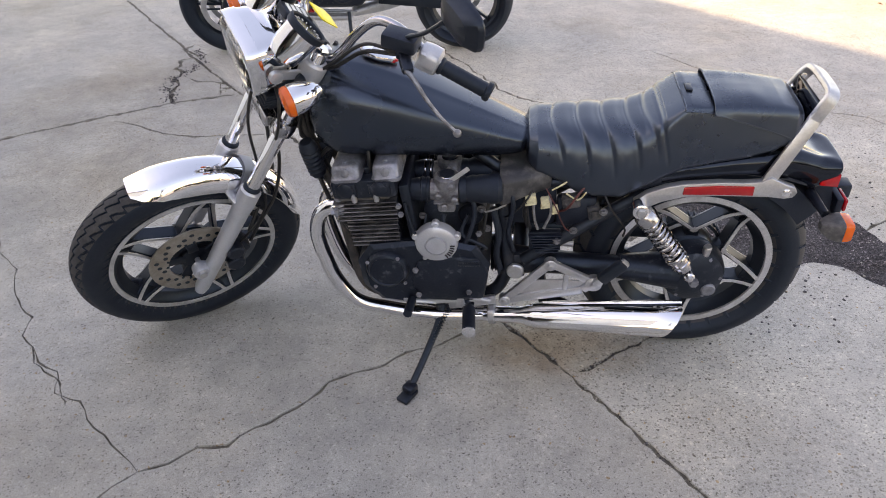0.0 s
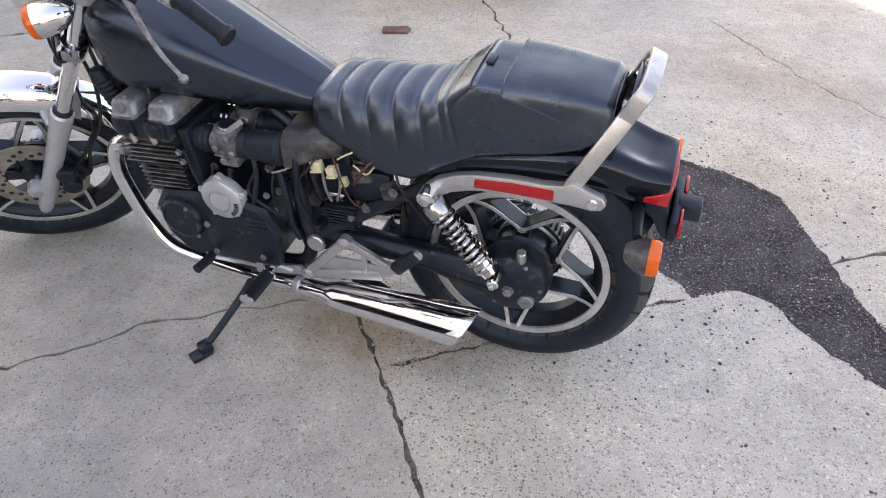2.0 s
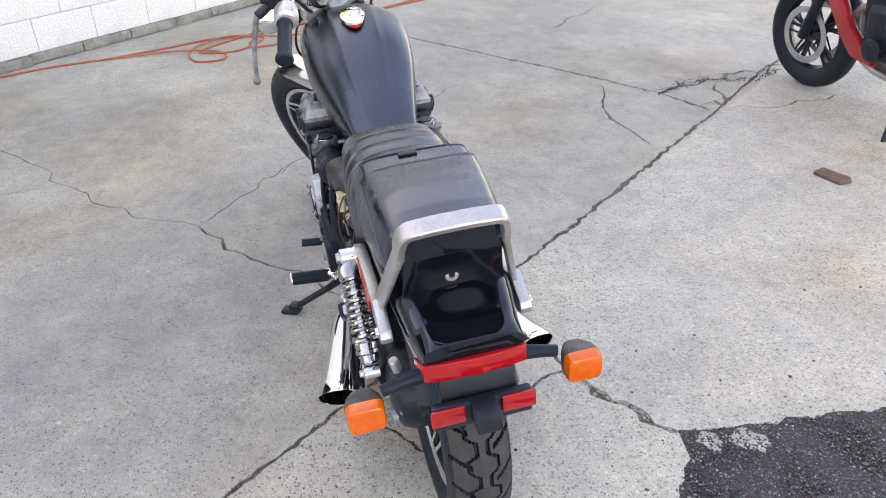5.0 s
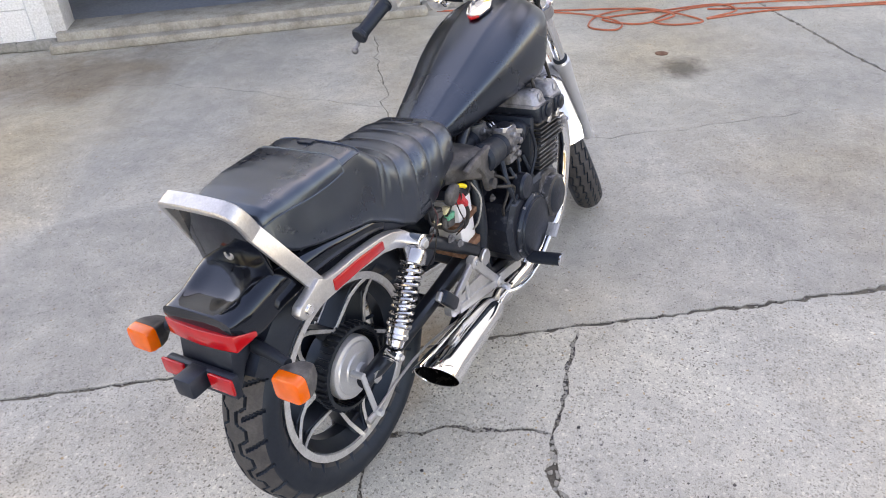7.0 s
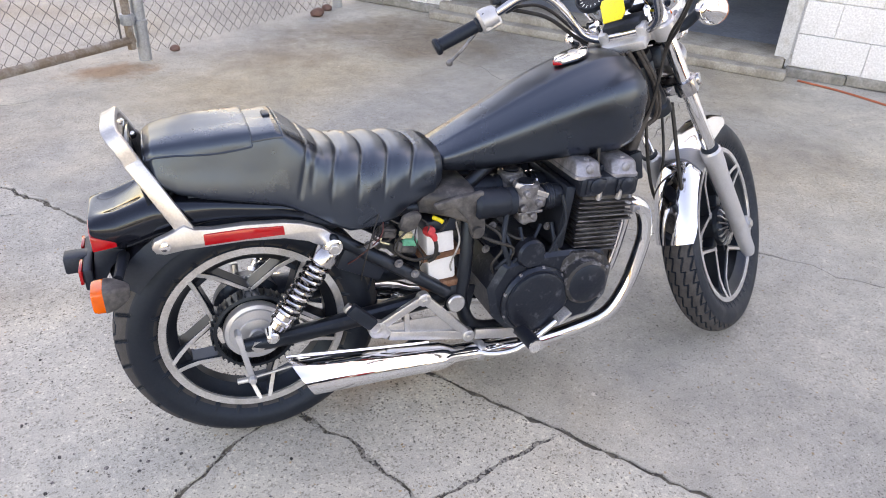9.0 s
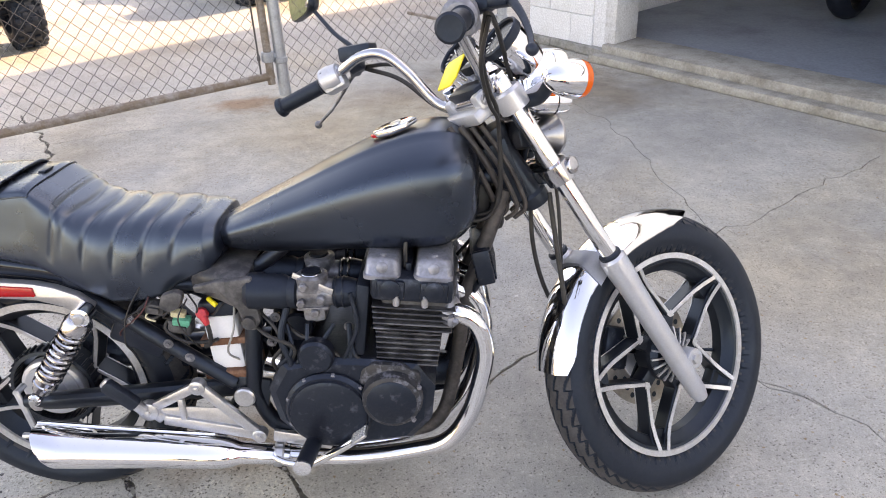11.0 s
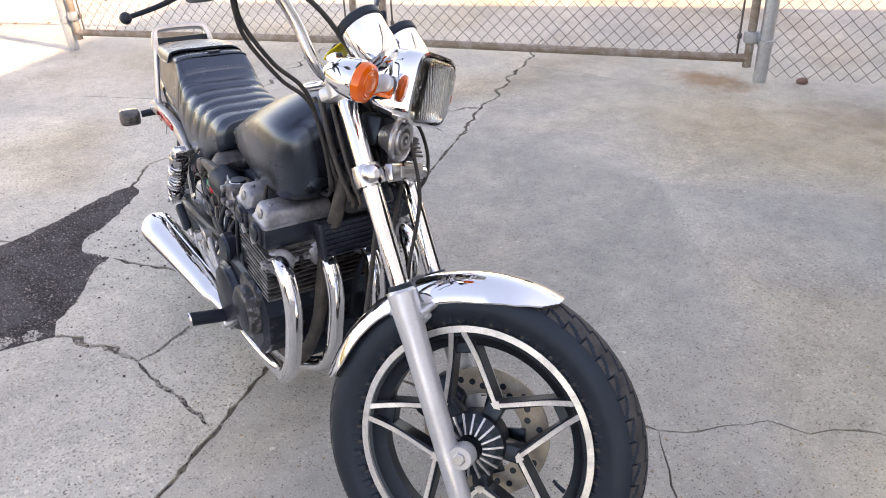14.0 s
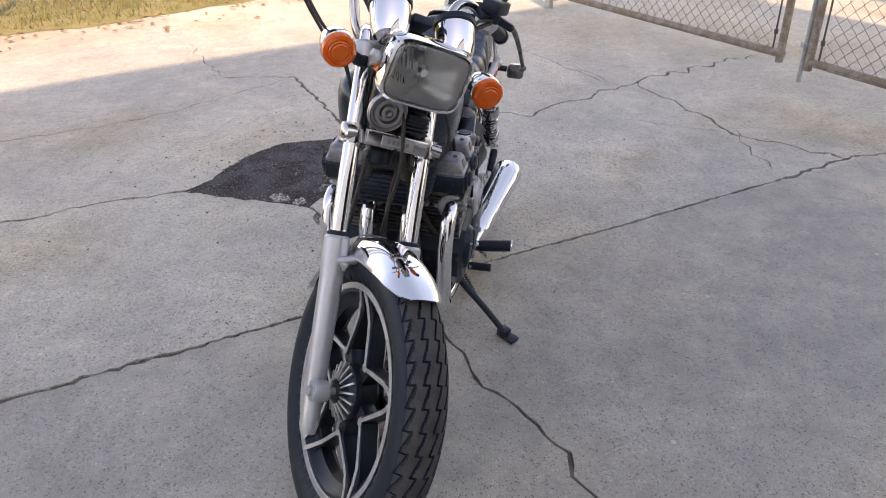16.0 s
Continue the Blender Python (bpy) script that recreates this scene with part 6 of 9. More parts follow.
box(bm, (0.832, 0, 0.646), (0.012, 0.30, 0.02), bevel=0.004)
bm.transform(TILT)
P("cam_bridge", bm, M_engine, engine)
for s in (-1, 1):
    for x in (0.812, 0.868):
        bm = bmesh.new()
        lathe(bm, [(0.007, 0.0), (0.007, 0.012), (0.0045, 0.018), (0.0045, 0.024), (0, 0.025)], (x, s * 0.184, 0.582), (0, s * 0.25, 0.97), 10)
        bm.transform(TILT)
        P("acorn_nut", bm, M_alu, engine, "bright domed head nut")
# spark plug leads
for y in (-0.14, -0.05, 0.05, 0.14):
    bm = bmesh.new()
    tube(bm, [(0.845, y, 0.64), (0.85, y * 0.9, 0.70), (0.88, y * 0.5, 0.73)], 0.0045, 8, 4)
    P("plug_lead", bm, M_cable, engine)

# side covers
def cover(name, c, s, prof, mat, label, parent=None, n=40):
    bm = bmesh.new()
    lathe(bm, prof, c, (0, s, 0), n)
    return P(name, bm, mat, parent or engine, label)


# added plate, not a real part: darkens the view onto the rear fins
bm = bmesh.new()
prism(bm, [(0.730, 0.452), (0.752, 0.452), (0.775, 0.612), (0.748, 0.618)], -0.168, 0.168, 0.006)
P("dark_filler_plate", bm, M_rubber, engine, "black filler plate added to darken the space behind the cylinders")
cover("crank_cover", (0.815, 0.17, 0.365), 1, [(0.058, 0.0), (0.058, 0.018), (0.052, 0.028), (0.046, 0.031), (0.044, 0.028), (0.0, 0.029)], M_engine, "scuffed black round crank cover")
cover("crank_cover", (0.806, -0.178, 0.365), -1, [(0.064, 0.0), (0.063, 0.020), (0.060, 0.030), (0.052, 0.034)], M_scuff, "grey worn rim round the crank cover")
cover("crank_cap", (0.806, -0.178, 0.365), -1, [(0.053, 0.030), (0.052, 0.0345), (0.048, 0.037), (0.0, 0.038)], M_engine, "flat black disc of the crank cover")
bm = bmesh.new()
prism(bm, [(0.735, 0.395), (0.745, 0.432), (0.768, 0.446), (0.83, 0.440), (0.866, 0.420), (0.868, 0.39), (0.80, 0.38)], -0.188, -0.168, 0.008)
P("crankcase_rib", bm, M_scuff, engine, "corroded bare casting above the crank cover")
cover("alternator_cover", (0.683, 0.165, 0.452), 1, [(0.056, 0.0), (0.056, 0.016), (0.053, 0.024), (0.047, 0.028), (0.030, 0.030), (0.0285, 0.026), (0.026, 0.026), (0.0245, 0.033), (0.0, 0.034)], M_silver, "dull silver round alternator cover")
for q in (0.3, 1.55, 2.8, 4.05, 5.3):
    bm = bmesh.new()
    lathe(bm, [(0.010, 0.0), (0.010, 0.014), (0.006, 0.016), (0.006, 0.02), (0, 0.02)], (0.683 + math.cos(q) * 0.056, 0.168, 0.452 + math.sin(q) * 0.056), (0, 1, 0), 12)
    P("alternator_lug", bm, M_silver, engine)
for k in range(6):
    bm = bmesh.new()
    q = -0.9 + k * 0.18
    box(bm, (0.683 - math.cos(q) * 0.042, 0.1945, 0.452 + math.sin(q) * 0.042), (0.012, 0.002, 0.0042), (0, math.degrees(q), 0), 0.0005, 1)
    P("vent_slot", bm, M_dial, engine)
cover("clutch_cover", (0.672, -0.175, 0.333), -1, [(0.093, 0.0), (0.093, 0.016), (0.086, 0.024), (0.082, 0.024), (0.080, 0.030), (0.072, 0.033), (0.0, 0.034)], M_engine, "large black round clutch cover")
cover("pulse_cover", (0.655, -0.165, 0.462), -1, [(0.037, 0.0), (0.037, 0.022), (0.032, 0.029), (0.0, 0.030)], M_engine, "small round black cover", n=28)
for k in range(9):
    bm = bmesh.new()
    q = 2 * math.pi * k / 9
    bolt(bm, (0.672 + math.cos(q) * 0.089, -0.190, 0.333 + math.sin(q) * 0.089), (0, -1, 0), 0.0045, 0.006)
    P("bolt", bm, M_enginegrey, engine)
for k in range(4):
    q = 2 * math.pi * k / 4 + 0.6
    for s in (-1, 1):
        bm = bmesh.new()
        bolt(bm, (0.816 + math.cos(q) * 0.058, s * 0.203, 0.365 + math.sin(q) * 0.058), (0, s, 0), 0.0045, 0.005)
        P("bolt", bm, M_enginegrey, engine)
# gearbox side on the left with breather louvres, and the drive hub
bm = bmesh.new()
prism(bm, [(0.56, 0.27), (0.74, 0.26), (0.755, 0.33), (0.735, 0.40), (0.66, 0.415), (0.575, 0.41), (0.548, 0.36)], 0.16, 0.192, 0.012)
P("sprocket_cover", bm, M_engine, engine, "black gearbox side cover")
for k in range(2):
    bm = bmesh.new()
    box(bm, (0.60, 0.193, 0.402 - k * 0.012), (0.055, 0.006, 0.0045), (0, 4, 0), 0.001, 1)
    P("louvre", bm, M_frame, engine)
bm = bmesh.new()
lathe(bm, [(0.036 if k % 2 == 0 else 0.044, k * 0.0045) for k in range(13)], (0.545, 0.09, 0.345), (-1, 0, 0), 22)
P("shaft_boot", bm, M_rubber, engine, "ribbed black rubber shaft boot")
# starter, oil filter and cam chain tensioner
bm = bmesh.new()
lathe(bm, [(0.03, -0.09), (0.034, -0.085), (0.034, 0.085), (0.03, 0.09)], (0.60, 0.0, 0.475), (0, 1, 0), 24)
P("starter_motor", bm, M_engine, engine)
bm = bmesh.new()
lathe(bm, [(0.0, 0.06), (0.036, 0.058), (0.04, 0.05), (0.04, 0.0)], (0.885, 0.0, 0.31), (1, 0, 0), 24)
P("oil_filter", bm, M_engine, engine)

# oil cooler behind the fork, horn brackets
bm = bmesh.new()
box(bm, (1.0, -0.01, 0.605), (0.03, 0.13, 0.075), (0, -12, 0), 0.004)
oc = P("oil_cooler", bm, M_engine, bike, "black finned oil cooler before the engine")
for k in range(7):
    bm = bmesh.new()
    box(bm, (1.0 - 0.0 + (k - 3) * -0.0024, -0.01, 0.605 + (k - 3) * 0.0108), (0.042, 0.13, 0.004), (0, -12, 0), 0.001, 1)
    P("fin", bm, M_engine, oc)
for s in (-1, 1):
    bm = bmesh.new()
    box(bm, (1.0, s * 0.069 - 0.01, 0.605), (0.036, 0.012, 0.078), (0, -12, 0), 0.004)
    P("cooler_tank", bm, M_engine, oc)
    bm = bmesh.new()
    tube(bm, [(0.99, s * 0.066 - 0.01, 0.57), (0.955, s * 0.03, 0.48), (0.93, s * 0.018, 0.38), (0.90, s * 0.015, 0.31)], 0.007, 10, 5)
    P("oil_hose", bm, M_rubber, oc)

# -- carburettors, air box --
for y in (-0.135, -0.048, 0.048, 0.135):
    bm = bmesh.new()
    tube(bm, [(0.70, y, 0.585), (0.665, y, 0.586), (0.60, y, 0.587)], [0.026, 0.028, 0.026], 18, 3)
    box(bm, (0.655, y, 0.585), (0.052, 0.055, 0.062), bevel=0.012)
    box(bm, (0.657, y, 0.545), (0.046, 0.050, 0.030), bevel=0.008)
    box(bm, (0.656, y, 0.562), (0.064, 0.060, 0.007), bevel=0.002)
    lathe(bm, [(0.008, 0.0), (0.008, 0.010), (0.0, 0.011)], (0.657, y, 0.531), (0, 0, -1), 10)
    lathe(bm, [(0.030, -0.01), (0.032, 0.0), (0.032, 0.02), (0.026, 0.024)], (0.655, y, 0.606), (0, 0, 1), 22)
    s = 1 if y > 0 else -1
    for dx, dz in ((0.02, 0.0), (-0.02, -0.008), (0.006, -0.03), (-0.012, 0.028)):
        lathe(bm, [(0.009, 0.0), (0.009, 0.012), (0.006, 0.015), (0, 0.015)], (0.655 + dx, y + s * 0.026, 0.585 + dz), (0, s, 0), 12)
    cb = P("carburettor", bm, M_carb, bike, "dull alloy carburettor with worn body")
    bm = bmesh.new()
    lathe(bm, [(0.024, 0.0), (0.024, 0.014), (0.020, 0.018), (0.0, 0.018)], (0.655, y, 0.613), (0, 0, 1), 22)
    P("carburettor_cap", bm, M_chrome, cb, "bright carburettor cap")
    bm = bmesh.new()
    lathe(bm, [(0.019, 0.0), (0.019, 0.003), (0.0, 0.003)], (0.655, y, 0.6315), (0, 0, 1), 18)
    P("cap_top", bm, M_engine, cb)
    bm = bmesh.new()
    lathe(bm, [(0.027, -0.014), (0.034, -0.010), (0.034, 0.0), (0.031, 0.006), (0.036, 0.02), (0.0345, 0.032), (0.037, 0.040), (0.0355, 0.055), (0.038, 0.066), (0.038, 0.085), (0.030, 0.095)], (0.612, y, 0.587), (-1, 0, 0.05), 22)
    P("intake_boot", bm, M_rubber, cb, "black rubber intake boot")
    bm = bmesh.new()
    lathe(bm, [(0.024, 0.0), (0.031, 0.004), (0.031, 0.03), (0.026, 0.05)], (0.695, y, 0.585), (1, 0, 0), 20)
    P("manifold", bm, M_rubber, cb)
    bm = bmesh.new()
    for q in (0.012, 0.026):
        lathe(bm, [(0.0315, -0.003), (0.0335, 0.0), (0.0315, 0.003)], (0.692 + q, y, 0.585), (1, 0, 0), 22, True)
    P("hose_clamp", bm, M_shock if abs(y) < 0.1 else M_engine, cb)
bm = bmesh.new()
tube(bm, [(0.655, -0.15, 0.612), (0.655, 0.15, 0.612)], 0.006, 8, 1)
bar(bm, (0.62, -0.15, 0.632), (0.70, -0.165, 0.60), 0.012, 0.003, (0, 1, 0))
bar(bm, (0.60, 0.155, 0.66), (0.665, 0.16, 0.61), 0.012, 0.003, (0, 1, 0))
P("linkage", bm, M_alu, bike)
bm = bmesh.new()
rings = [seat_ring(x, w, t, l, 5, 28, 0.5) for x, w, t, l in [(0.525, 0.150, 0.630, 0.540), (0.515, 0.155, 0.635, 0.535), (0.46, 0.140, 0.635, 0.560), (0.40, 0.110, 0.625, 0.570), (0.395, 0.10, 0.62, 0.575)]]
loft(bm, rings)
P("air_box", bm, M_dusty, bike, "dusty dark plastic air box", sharp=40)
bm = bmesh.new()
prism(bm, [(0.538, 0.630), (0.545, 0.530), (0.530, 0.508), (0.512, 0.512), (0.499, 0.560), (0.47, 0.596), (0.42, 0.598), (0.415, 0.612), (0.46, 0.622)], -0.158, -0.140, 0.006)
prism(bm, [(0.334, 0.560), (0.345, 0.590), (0.375, 0.600), (0.392, 0.588), (0.378, 0.558), (0.355, 0.548)], -0.150, -0.128, 0.008)
lathe(bm, [(0.014, 0.0), (0.014, 0.010), (0.009, 0.012), (0.0, 0.012)], (0.522, -0.158, 0.532), (0, -1, 0), 16)
P("side_bracket", bm, M_dusty, bike, "grey dusty side panel bracket")

# -- battery on the right, exposed --
bm = bmesh.new()
box(bm, (0.447, -0.085, 0.459), (0.070, 0.07, 0.130), (0, -3, 0), 0.006)
batt = P("battery", bm, M_white, bike, "white battery with a rusty strap")
bm = bmesh.new()
box(bm, (0.445, -0.085, 0.541), (0.078, 0.076, 0.034), (0, -3, 0), 0.005)
P("battery_top", bm, M_plastic, batt, "black battery lid")
bm = bmesh.new()
box(bm, (0.448, -0.085, 0.463), (0.105, 0.078, 0.016), (0, -5, 0), 0.003)
box(bm, (0.452, -0.088, 0.385), (0.11, 0.085, 0.02), (0, -3, 0), 0.004)
bar(bm, (0.505, -0.118, 0.47), (0.52, -0.118, 0.50), 0.014, 0.004)
P("battery_strap", bm, M_rust, batt, "rusty steel battery strap")
bm = bmesh.new()
lathe(bm, [(0.011, -0.012), (0.014, 0.0), (0.010, 0.014), (0, 0.016)], (0.414, -0.124, 0.535), (0.2, -1, 0.4), 16)
tube(bm, [(0.414, -0.128, 0.535), (0.422, -0.136, 0.525), (0.425, -0.136, 0.515)], [0.010, 0.008, 0.006], 10, 4)
P("terminal_boot", bm, M_redrub, batt, "red rubber terminal boot")
bm = bmesh.new()
tube(bm, [(0.424, -0.136, 0.52), (0.428, -0.138, 0.495), (0.424, -0.134, 0.468), (0.41, -0.13, 0.458)], 0.005, 10, 4)
P("battery_lead", bm, M_cable, batt, "black battery lead")
bm = bmesh.new()
tube(bm, [(0.428, -0.112, 0.562), (0.438, -0.122, 0.560), (0.448, -0.126, 0.553)], 0.0055, 8, 3)
P("vent_cap", bm, M_yellow, batt, "yellow vent caps")
bm = bmesh.new()
box(bm, (0.365, -0.118, 0.510), (0.036, 0.022, 0.026), (8, 10, 6), 0.003)
cn = P("green_connector", bm, M_green, bike, "green fuse connector")
bm = bmesh.new()
box(bm, (0.36, -0.115, 0.53), (0.03, 0.018, 0.014), (8, 10, 6), 0.003)
P("connector_lid", bm, M_cream, cn)

# loose wiring on both sides
rng = random.Random(5)
for i, (pts, r, mat) in enumerate((
        ([(0.35, -0.115, 0.53), (0.33, -0.125, 0.50), (0.37, -0.13, 0.47), (0.42, -0.128, 0.468), (0.44, -0.13, 0.475)], 0.004, M_cable),
        ([(0.30, -0.11, 0.56), (0.28, -0.125, 0.54), (0.31, -0.125, 0.525), (0.335, -0.118, 0.54)], 0.0035, M_cable),
        ([(0.31, -0.115, 0.545), (0.295, -0.128, 0.53), (0.315, -0.13, 0.52)], 0.0022, M_cream),
        ([(0.54, -0.14, 0.545), (0.575, -0.165, 0.52), (0.585, -0.17, 0.48), (0.56, -0.165, 0.44), (0.575, -0.16, 0.40)], 0.004, M_cable),
        ([(0.52, -0.14, 0.52), (0.56, -0.17, 0.505), (0.61, -0.175, 0.48), (0.60, -0.17, 0.44)], 0.0045, M_cable),
        ([(0.57, -0.12, 0.53), (0.62, -0.16, 0.50), (0.66, -0.165, 0.49), (0.72, -0.17, 0.43)], 0.004, M_cable),
        ([(0.73, -0.17, 0.46), (0.755, -0.175, 0.43), (0.76, -0.178, 0.40)], 0.004, M_cable),
        ([(0.47, 0.12, 0.60), (0.455, 0.128, 0.56), (0.46, 0.13, 0.51), (0.45, 0.125, 0.47)], 0.005, M_cable),
        ([(0.44, 0.125, 0.55), (0.435, 0.13, 0.50), (0.425, 0.128, 0.465)], 0.0035, M_greyprint),
        ([(0.40, 0.125, 0.57), (0.395, 0.132, 0.52), (0.41, 0.13, 0.47)], 0.0035, M_greyprint),
        ([(0.395, 0.128, 0.585), (0.375, 0.13, 0.60), (0.36, 0.12, 0.605)], 0.0022, M_cream),
        ([(0.36, 0.125, 0.575), (0.33, 0.13, 0.56), (0.31, 0.125, 0.58)], 0.0022, M_cream),
        ([(0.55, 0.13, 0.56), (0.56, 0.15, 0.50), (0.565, 0.15, 0.46)], 0.004, M_cable))):
    bm = bmesh.new()
    tube(bm, pts, r, 8, 5)
    P("wire", bm, mat, bike)
for c, size in (((0.446, 0.132, 0.560), (0.026, 0.02, 0.028)), ((0.410, 0.133, 0.552), (0.021, 0.02, 0.027)), ((0.384, 0.130, 0.530), (0.015, 0.016, 0.022)), ((0.47, 0.128, 0.578), (0.012, 0.014, 0.016))):
    bm = bmesh.new()
    box(bm, c, size, (0, 12, 0), 0.003)
    box(bm, (c[0], c[1] + 0.002, c[2] - size[2] * 0.35), (size[0] * 1.12, size[1], size[2] * 0.2), (0, 12, 0), 0.002)
    P("wire_connector", bm, M_cream, bike, "cream plastic wire connector")
bm = bmesh.new()
box(bm, (0.405, 0.118, 0.425), (0.082, 0.02, 0.06), (0, 3, 0), 0.003)
reg = P("regulator", bm, M_engine, bike, "black finned voltage regulator")
for k in range(7):
    bm = bmesh.new()
    box(bm, (0.405 - k * 0.001, 0.132, 0.45 - k * 0.0085), (0.086 - k * 0.004, 0.018, 0.003), (0, 3, 0), 0.0008, 1)
    P("fin", bm, M_engine, reg)
bm = bmesh.new()
box(bm, (0.33, 0.10, 0.51), (0.10, 0.03, 0.09), bevel=0.01)
P("inner_panel", bm, M_plastic, bike)
bm = bmesh.new()
box(bm, (0.26, -0.095, 0.47), (0.12, 0.03, 0.07), (0, 28, 0), 0.01)
P("inner_panel", bm, M_plastic, bike)
bm = bmesh.new()
box(bm, (0.44, 0.09, 0.52), (0.12, 0.02, 0.12), bevel=0.01)
P("inner_panel", bm, M_plastic, bike)

# hoses and cables round the engine's left side
for pts, r in (([(0.60, 0.15, 0.60), (0.585, 0.165, 0.54), (0.60, 0.17, 0.47), (0.62, 0.165, 0.42)], 0.006), ([(0.54, 0.145, 0.54), (0.525, 0.155, 0.47), (0.53, 0.15, 0.40), (0.52, 0.14, 0.34)], 0.009),
               ([(0.76, 0.175, 0.57), (0.745, 0.18, 0.50), (0.72, 0.175, 0.43)], 0.004), ([(0.50, 0.135, 0.60), (0.49, 0.15, 0.55), (0.50, 0.15, 0.47), (0.485, 0.14, 0.40)], 0.006),
               ([(0.735, -0.17, 0.60), (0.745, -0.18, 0.53), (0.72, -0.175, 0.47), (0.70, -0.17, 0.43)], 0.0045), ([(0.60, -0.15, 0.56), (0.585, -0.17, 0.50), (0.60, -0.175, 0.44), (0.585, -0.17, 0.40)], 0.007)):
    bm = bmesh.new()
    tube(bm, pts, r, 10, 6)
    P("hose", bm, M_rubber, engine)
for x, y, z in ((0.565, 0.155, 0.425), (0.575, 0.16, 0.47), (0.775, 0.176, 0.56), (0.77, 0.176, 0.535), (0.60, 0.194, 0.30), (0.735, 0.194, 0.285), (0.74, 0.194, 0.37)):
    bm = bmesh.new()
    bolt(bm, (x, y, z), (0, 1, 0), 0.007, 0.007)
    P("bolt", bm, M_enginegrey, engine)

# -- loose wiring and hoses --
rng = random.Random(77)
M_wirered = worn("red_wire", (0.10, 0.02, 0.02), 0.5, 0, (0.05, 0.02, 0.02), 0.6, 30, 0.0, 200)
M_wiregrey = worn("grey_wire", (0.30, 0.30, 0.29), 0.5, 0, (0.2, 0.2, 0.19), 0.6, 30, 0.0, 200)
for k in range(16):
    sgn = 1 if k % 2 else -1
    x0, z0 = rng.uniform(0.27, 0.52), rng.uniform(0.54, 0.61)
    x1, z1 = x0 + rng.uniform(-0.09, 0.09), rng.uniform(0.40, 0.55)
    y = sgn * rng.uniform(0.118, 0.140)
    bm = bmesh.new()
    tube(bm, [(x0, y * 0.9, z0), (x0 * 0.7 + x1 * 0.3 + rng.uniform(-0.02, 0.02), y + sgn * 0.012, z0 * 0.7 + z1 * 0.3), (x0 * 0.3 + x1 * 0.7 + rng.uniform(-0.02, 0.02), y + sgn * 0.010, z0 * 0.3 + z1 * 0.7), (x1, y * 0.85, z1)], rng.uniform(0.0016, 0.0034), 7, 4)
    P("wire", bm, (M_cable, M_cable, M_cable, M_wirered, M_wiregrey)[rng.randrange(5)], bike)
for k in range(10):
    sgn = 1 if k % 2 else -1
    x0 = rng.uniform(0.575, 0.735)
    bm = bmesh.new()
    tube(bm, [(x0, sgn * 0.150, 0.52), (x0 + rng.uniform(-0.03, 0.02), sgn * rng.uniform(0.165, 0.178), 0.47), (x0 + rng.uniform(-0.05, 0.03), sgn * 0.168, 0.43), (x0 + rng.uniform(-0.05, 0.03), sgn * 0.13, 0.40)], rng.uniform(0.003, 0.0055), 8, 4)
    P("vent_hose", bm, M_rubber, bike)
for sgn, x, z, w, h in ((1, 0.345, 0.545, 0.045, 0.032), (1, 0.285, 0.515, 0.032, 0.040), (-1, 0.36, 0.50, 0.05, 0.03), (1, 0.50, 0.575, 0.036, 0.03), (-1, 0.315, 0.545, 0.04, 0.026)):
    bm = bmesh.new()
    box(bm, (x, sgn * 0.112, z), (w, 0.03, h), (0, 12, 0), 0.005)
    box(bm, (x, sgn * 0.129, z), (w * 0.6, 0.006, h * 0.5), (0, 12, 0), 0.002)
    P("relay", bm, M_dusty, bike, "dusty black relay")
for sgn in (-1, 1):
    for x, z in ((0.375, 0.435), (0.335, 0.47), (0.265, 0.53), (0.555, 0.47), (0.57, 0.53), (0.72, 0.505)):
        bm = bmesh.new()
        lathe(bm, [(0.0105, 0.0), (0.0105, 0.003), (0.0, 0.003)], (x, sgn * 0.136, z), (0, sgn, 0), 14)
        bolt(bm, (x, sgn * 0.139, z), (0, sgn, 0), 0.0062, 0.007)
        P("bolt", bm, M_carb, bike)

